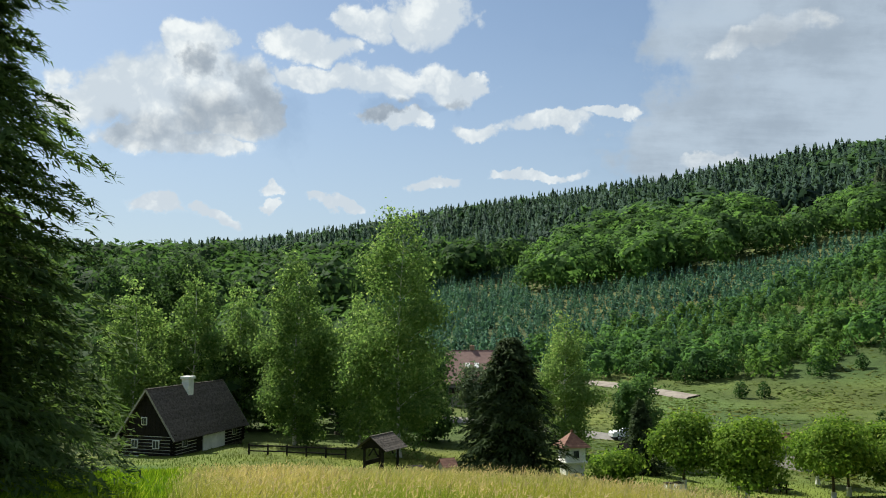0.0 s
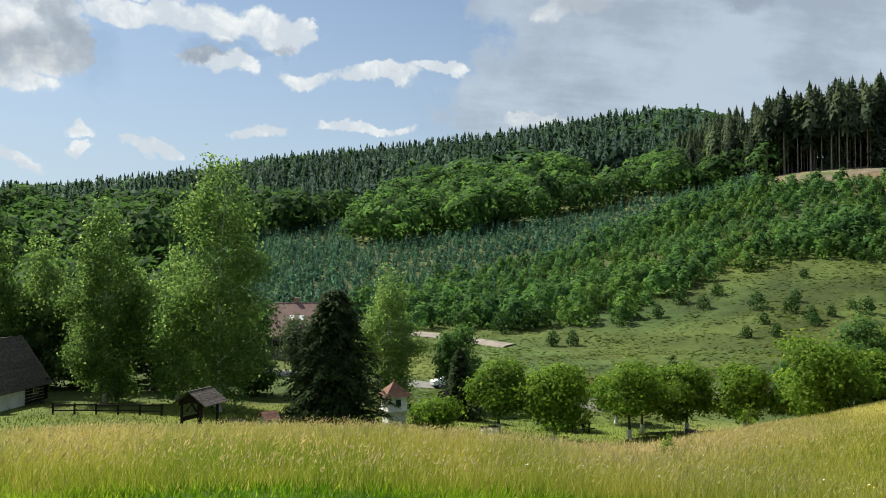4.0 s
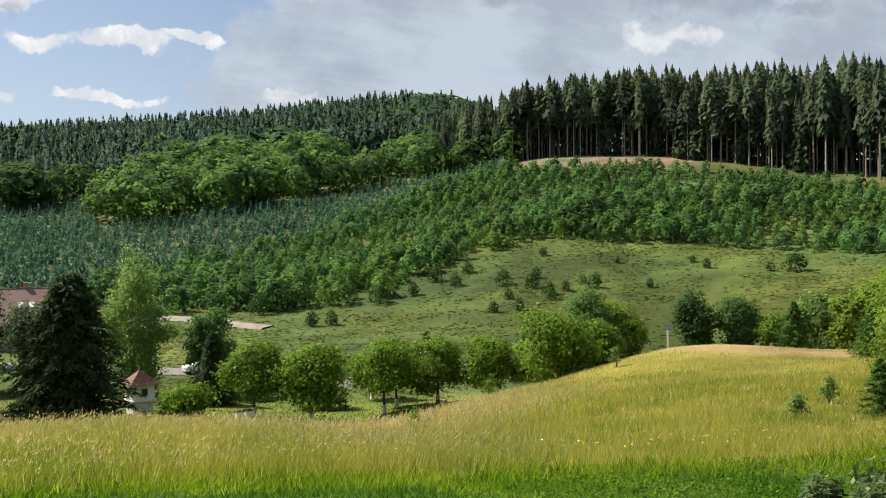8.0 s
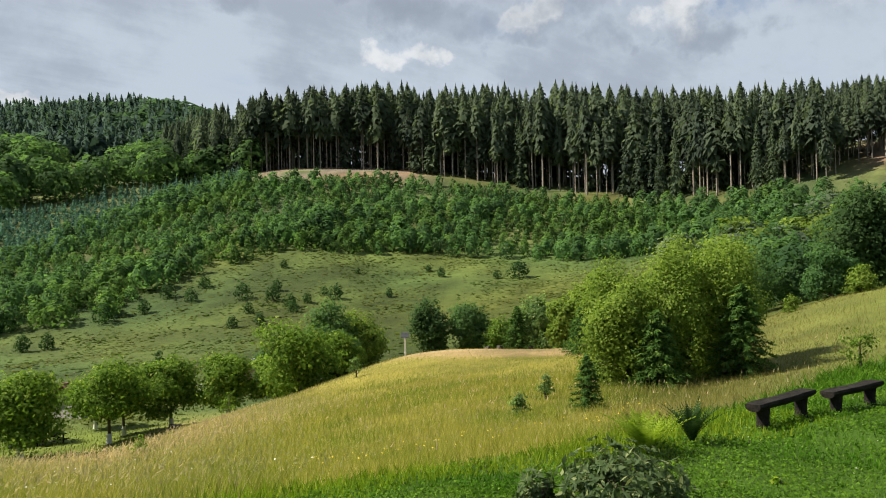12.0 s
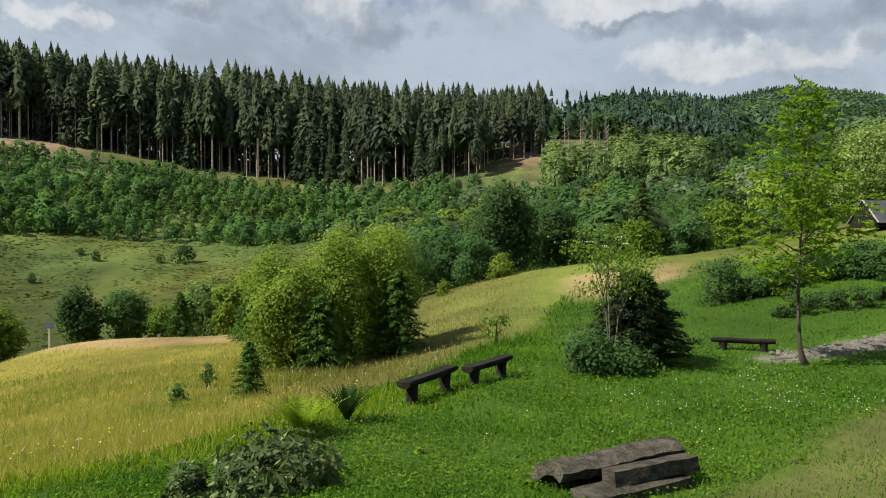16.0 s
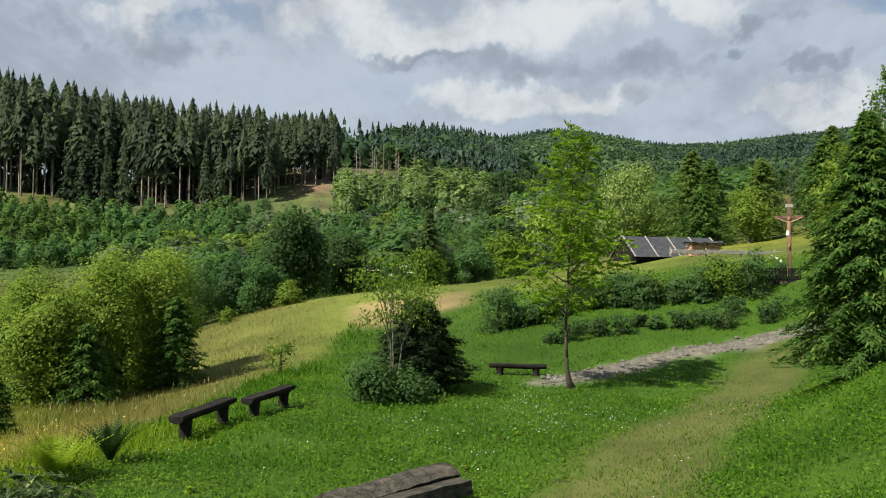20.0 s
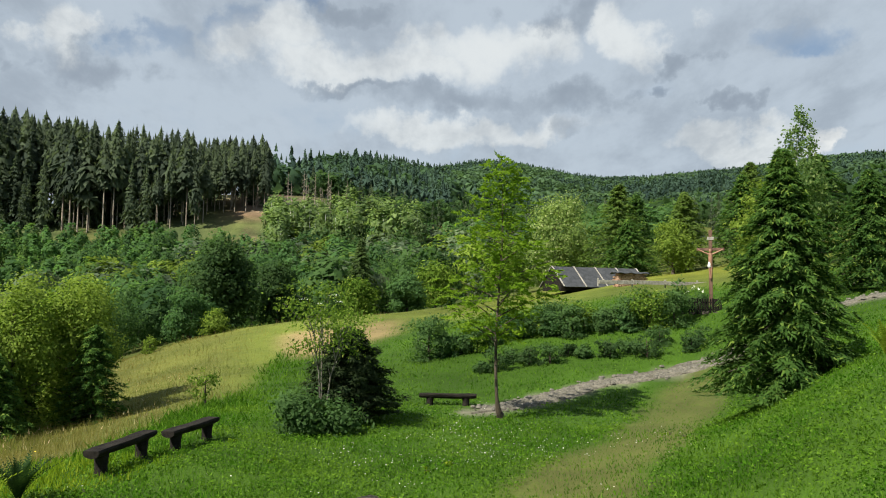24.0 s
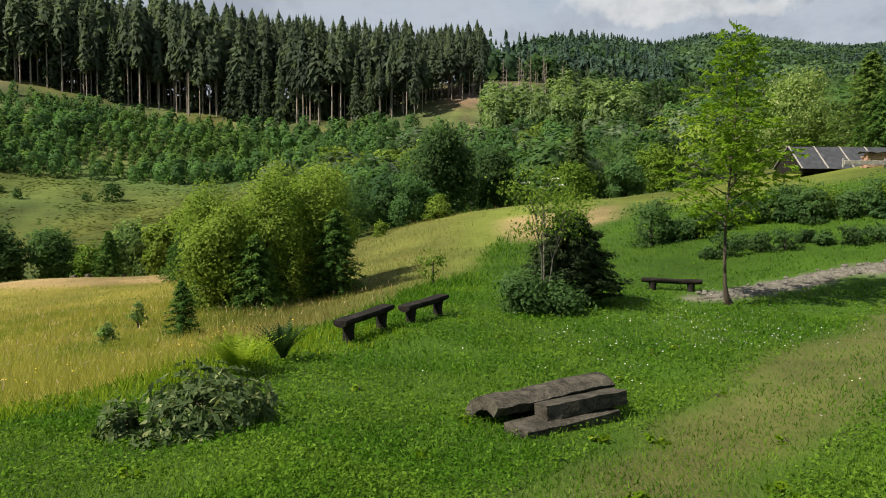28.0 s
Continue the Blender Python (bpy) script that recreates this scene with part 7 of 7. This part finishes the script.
def build_small_garden():
    x, y = 39.2, 38.0
    ob = thing("solar_lamp", x, y, hgt(x, y) - 0.1, -45, "solar lamp on a pale post at the knoll", "lamp")
    part("post", box(0.16, 0.16, 2.2, bevel=0.01), M_WHITE, ob)
    bm = box(0.8, 0.55, 0.06, bevel=0.01)
    bmesh.ops.transform(bm, matrix=pose(0, -0.1, 2.1, 52, 0, 0), verts=bm.verts)
    part("panel", bm, M_FELT, ob, "dark tilted solar panel")
    part("lamp_head", box(0.2, 0.34, 0.14, (0, -0.2, 1.75), 0.02), M_METAL, ob)
    ob.scale = (0.72, 0.72, 0.72)
    tb = thing("garden_table", 25.6, 62.6, hgt(25.6, 62.6) - 0.02, 8, "dark garden table with benches under the fruit trees", "table")
    part("top", box(2.2, 0.8, 0.06, (0, 0, 0.72), 0.01), M_DARKWOOD, tb)
    for s in (-1, 1):
        part("bench_board", box(2.2, 0.28, 0.05, (0, s * 0.75, 0.42), 0.01), M_DARKWOOD, tb)
        part("trestle", box(0.1, 1.7, 0.1, (s * 0.8, 0, 0.38), 0.01), M_DARKWOOD, tb)
        for q in (-1, 1):
            part("leg", box(0.1, 0.1, 0.75, (s * 0.8, q * 0.4, -0.02), 0.01), M_DARKWOOD, tb)
    hv = thing("bee_hive", 16.4, 57.6, hgt(16.4, 57.6) - 0.02, 10, "white wooden hive boxes under the fruit trees", "hive")
    for i in range(2):
        part("hive_box", box(0.5, 0.5, 0.55, (-0.35 + 0.75 * i, 0, 0.05), 0.02), M_WHITE, hv)
        part("hive_lid", box(0.58, 0.58, 0.07, (-0.35 + 0.75 * i, 0, 0.6), 0.01), M_DARKWOOD, hv)
    for i, (x, y, s) in enumerate([(32.0, 55.5, 0.9), (33.2, 54.8, 0.6), (44.6, 34.0, 0.55), (43.9, 34.6, 0.4), (45.6, 32.2, 0.4)]):
        ob = thing("boulder", x, y, hgt(x, y), 30 * i, "pale weathered boulder in the grass", "stone")
        rock("boulder", s, s * 0.7, s * 0.6, pose(0, 0, s * 0.15, 5, 8, 0), ob, "", 0.35, s * 0.1, 30 + i)


build_small_garden()

# ---- bushes dotted over the far meadow ----
rng_b = np.random.default_rng(77)
protos_b = []
for i in range(5):
    v, f = unit_ovoid(500 + i, 0.36 + 0.05 * (i % 3), 420, 0.085, -0.04, 0.22, 0.3)
    mat = M_MEADOWBUSH
    protos_b.append((mesh_from("foliage", v, f, mat), mat))
sv, sf = wood_arrays(np.random.default_rng(5), 0.7, 0.03, 5, 0.3, 0.1)
STEM = mesh_from("stem", sv, sf, M_BARK, True)


def meadow_bush(x, y, s, label="round dark green bush on the far meadow"):
    i = int(rng_b.integers(0, 5))
    ob = thing("meadow_bush", x, y, hgt(x, y) - 0.1, rng_b.uniform(0, 360), label, "bush", "bushes on the far meadow")
    ob.scale = (s * rng_b.uniform(1.0, 1.25), s * rng_b.uniform(1.0, 1.25), s)
    part("foliage", protos_b[i][0], protos_b[i][1], ob)
    part("stem", STEM, M_BARK, ob)


# bearing, distance and height of each
BUSHES = [(20.2, 150, 3.2), (21.6, 150, 2.9), (33.2, 150, 2.4), (35.1, 150, 2.5), (34.3, 160, 2.4), (37.4, 158, 2.6), (33.9, 172, 4.0), (36.0, 168, 3.6), (37.2, 162, 3.0),
          (38.4, 165, 2.4), (39.6, 172, 2.0), (40.4, 168, 3.4), (36.3, 176, 2.8), (44.2, 170, 2.2), (53.6, 185, 4.6), (52.0, 186, 2.2), (48.0, 190, 2.6), (47.1, 196, 1.8), (42.0, 192, 1.6), (36.8, 196, 2.2),
          (30.5, 176, 3.2), (29.0, 182, 3.6), (31.4, 186, 3.0), (27.5, 172, 3.0), (25.0, 168, 4.2), (18.0, 168, 5.0), (16.6, 166, 4.6), (19.0, 170, 4.4), (13.6, 170, 4.8)]
for a_, d_, s_ in BUSHES:
    meadow_bush(HUB[0] + d_ * math.sin(radians(a_)), HUB[1] + d_ * math.cos(radians(a_)), s_)


# ---- grass and flowers ----


def blades(x, y, h, w, rng, lean=0.35):
    """One bent three-cornered blade at each place."""
    n = len(x)
    z = land(x, y)
    a = rng.uniform(0, 6.283, n)
    b = rng.uniform(0, 6.283, n)
    dx, dy = np.cos(a) * w / 2, np.sin(a) * w / 2
    l = lean * h * rng.uniform(0.2, 1.2, n)
    v = np.empty((n, 3, 3))
    v[:, 0] = np.stack([x - dx, y - dy, z - 0.03], 1)
    v[:, 1] = np.stack([x + dx, y + dy, z - 0.03], 1)
    v[:, 2] = np.stack([x + np.cos(b) * l + 0.12 * h, y + np.sin(b) * l, z + h], 1)
    return v.reshape(-1, 3), np.arange(3 * n).reshape(n, 3)


def build_grass():
    rng = np.random.default_rng(900)

    def spread(n, a0, a1, d0, d1, p=0.4):
        a = np.radians(rng.uniform(a0, a1, n))
        d = (d0 ** p + (d1 ** p - d0 ** p) * rng.random(n)) ** (1 / p)
        return HUB[0] + d * np.sin(a), HUB[1] + d * np.cos(a), d
    # lawn
    x, y, d = spread(330000, -36, 126, 3.5, 50, 0.5)
    w = cover_weights(x, y)
    m = (w[:, 3] + 0.6 * w[:, 7] > rng.random(len(x))) & (near_line(x, y, PATH) > 0.9)
    x, y, d = x[m], y[m], d[m]
    lush = 1 + 0.45 * lattice(x / 1.3, y / 1.3, 31)
    lush = lush * (1 + 1.6 * smooth(y - lawn_edge(x), -3.0, 0.0))
    worn = np.where(near_line(x, y, LANE) < 1.3, 0.6, 1.0)
    edge = (y - lawn_edge(x) > -2.6 + 1.2 * lattice(x / 1.8, y / 1.8, 71)) & (x < 16)
    h = rng.uniform(0.03, 0.09, len(x)) * lush * worn
    v, f = blades(x[edge], y[edge], h[edge] * 1.3, (0.013 + 0.0014 * d)[edge], rng, 0.8)
    tagged(new("lush_grass", mesh_from("lush_grass", v, f, M_LUSH)), "lush bright green grass along the meadow's edge", "grass", kind="stuff")
    v, f = blades(x[~edge], y[~edge], h[~edge], (0.013 + 0.0014 * d)[~edge], rng, 1.1)
    tagged(new("lawn_grass", mesh_from("lawn_grass", v, f, M_LAWN)), "lush green clover lawn grass", "grass", kind="stuff")
    # grass round the camera's own place
    x, y, d = spread(52000, -180, 180, 0.4, 16, 0.9)
    a, _ = polar(x, y)
    m = ((a < -36) | (a > 126) | (d < 3.5)) & (cover_weights(x, y)[:, 3] > 0.3)
    v, f = blades(x[m], y[m], rng.uniform(0.03, 0.08, m.sum()), 0.012 + 0.002 * d[m], rng, 1.1)
    tagged(new("short_grass", mesh_from("short_grass", v, f, M_LAWN)), "short mown grass on the hilltop", "grass", kind="stuff")
    # clover between the blades
    x, y, d = spread(190000, 30, 124, 4.0, 26, 0.4)
    w = cover_weights(x, y)
    m = (w[:, 3] > rng.random(len(x))) & (lattice(x / 0.9, y / 0.9, 61) + rng.uniform(-0.7, 0.7, len(x)) > -0.25) & (near_line(x, y, LANE) > 1.0)
    x, y, d = x[m], y[m], d[m]
    v, f = leaves(np.stack([x, y, land(x, y) + rng.uniform(0.02, 0.09, len(x))], 1), 0.024 + 0.0013 * d, rng, None, 0.8, 1.2, None, 0.7, True)
    tagged(new("lawn_clover", mesh_from("lawn_clover", v, f, M_LAWN)), "fresh green clover leaves in the lawn", "clover", kind="stuff")
    # tall meadow
    x, y, d = spread(420000, -38, 88, 6.5, 66, 0.45)
    w = cover_weights(x, y)
    m = w[:, 0] + 0.06 * w[:, 4] > rng.random(len(x))
    x, y, d = x[m], y[m], d[m]
    a, _ = polar(x, y)
    ripe = smooth(lattice(x / 9, y / 9, 33) * 0.8 + smooth(d, 14, 28) * 1.2 * smooth(a, 62, 34) - smooth(a, 26, 44) * 0.7, -0.1, 1.1)
    hay = rng.random(len(x)) < ripe
    h = rng.uniform(0.3, 0.75, len(x)) * (1 + 0.3 * lattice(x / 3, y / 3, 34)) * (1 - 0.52 * smooth(a, 30, 44)) * (1 - 0.35 * smooth(a, 60, 72)) * (1 - 0.5 * smooth(d, 28, 42) * smooth(a, 62, 54)) * 0.9
    # blades on the brow take the grass colour with cloud shade in it
    brow = smooth(a, 55, 66) > rng.random(len(x))
    for sel, mat, nm, lb in ((brow, M_SHADEDBROW, "brow_grass", "brownish tall grass on the brow, darkened for cloud shade"), (hay & ~brow, M_HAY, "ripe_meadow_grass", "tall ripe straw-coloured meadow grass"), (~hay & ~brow, M_MEADOW, "green_meadow_grass", "tall yellow-green meadow grass")):
        v, f = blades(x[sel], y[sel], h[sel], (0.0045 + 0.0005 * d)[sel], rng, 0.7)
        tagged(new(nm, mesh_from(nm, v, f, mat)), lb, "grass", kind="stuff")
    # seed heads above the hay
    sel = (d < 40) & (rng.random(len(x)) < (0.16 + 0.2 * ripe) * (1 - 0.85 * smooth(a, 30, 46)))
    n = sel.sum()
    tip = np.stack([x[sel] + rng.normal(0, 0.1, n) + 0.1 * h[sel], y[sel] + rng.normal(0, 0.1, n), land(x[sel], y[sel]) + h[sel] * rng.uniform(0.92, 1.12, n)], 1)
    v, f = leaves(tip, (0.075 + 0.0016 * d[sel]), rng, None, 0.22, 0.1, np.tile(np.array([[0.25, 0.0, 1.0]]), (n, 1)), 0.8, True)
    tagged(new("grass_seed_heads", mesh_from("grass_seed_heads", v, f, M_SEED)), "tan seed heads over the tall grass", "grass", kind="stuff")
    # garden and brow
    x, y, d = spread(60000, -36, 100, 36, 84, 0.8)
    w = cover_weights(x, y)
    m = ((w[:, 1] + 0.5 * w[:, 2] + 0.5 * w[:, 4]) > rng.random(len(x))) & (polar(x, y)[0] < 40)
    v, f = blades(x[m], y[m], rng.uniform(0.08, 0.25, m.sum()), 0.05 + 0.0006 * d[m], rng)
    tagged(new("garden_grass", mesh_from("garden_grass", v, f, M_VALLEY)), "short green grass of the garden lawn", "grass", kind="stuff")
    # rough tufts over the far slope
    x, y, d = spread(40000, 4, 70, 70, 215, 1.6)
    w = cover_weights(x, y)
    m = (w[:, 2] > 0.5) & (lattice(x / 7, y / 7, 51) + rng.uniform(-0.8, 0.8, len(x)) > -0.1)
    x, y, d = x[m], y[m], d[m]
    v, f = leaves(np.stack([x, y, land(x, y) + 0.06], 1), rng.uniform(0.4, 1.0, len(x)), rng, None, 0.8, 2.2, None, 0.4, True)
    f, up = rounded(v, f, -1e5, 1.0, 0.85)
    me = mesh_from("valley_tufts", v, f, M_VALLEY)
    swell(me, up)
    tagged(new("valley_tufts", me), "rough grass tufts over the valley slope", "grass", kind="stuff")
    # clover, daisies and buttercups

    def dots(n, x, y, s, lift, mat, nm, lb):
        z = land(x, y) + lift
        v, f = leaves(np.stack([x, y, z], 1), s, rng, None, 0.9, 2.0)
        tagged(new(nm, mesh_from(nm, v, f, mat)), lb, "flowers", kind="stuff")
    n = 1100
    x, y = rng.normal(18.5, 3.0, n), rng.normal(-1.2, 2.2, n)
    m = (lattice(x / 1.5, y / 1.5, 41) > -0.1) & (y < 5)
    dots(n, x[m], y[m], 0.025, 0.09, M_PETAL, "clover_flowers", "white clover blossom scattered over the lawn")
    x, y, d = spread(420, 34, 66, 9, 17)
    m = np.abs(y - lawn_edge(x) - 1.2) < 1.2
    dots(0, x[m], y[m], 0.035, 0.35, M_GOLD, "buttercups", "yellow buttercups along the meadow's edge")
    x, y, d = spread(420, -20, 60, 9, 24)
    m = (lattice(x / 2.5, y / 2.5, 44) > 0.25) & (y > lawn_edge(x))
    dots(0, x[m], y[m], 0.032, 0.5, M_PETAL, "meadow_daisies", "white umbels and daisies in the tall grass")
    # yellow-green weeds on the lawn
    x, y, d = spread(26, 50, 110, 7, 20)
    m = y < lawn_edge(x) - 0.5
    for xx, yy in zip(x[m], y[m]):
        broadleaf("weed_clump", xx, yy, 0.2, 0.34, M_LUSH, int(abs(xx * 100)), "small leafy weed clump on the lawn", 84, 0.07, 0.0, category="weed", group="weeds on the lawn")


build_grass()
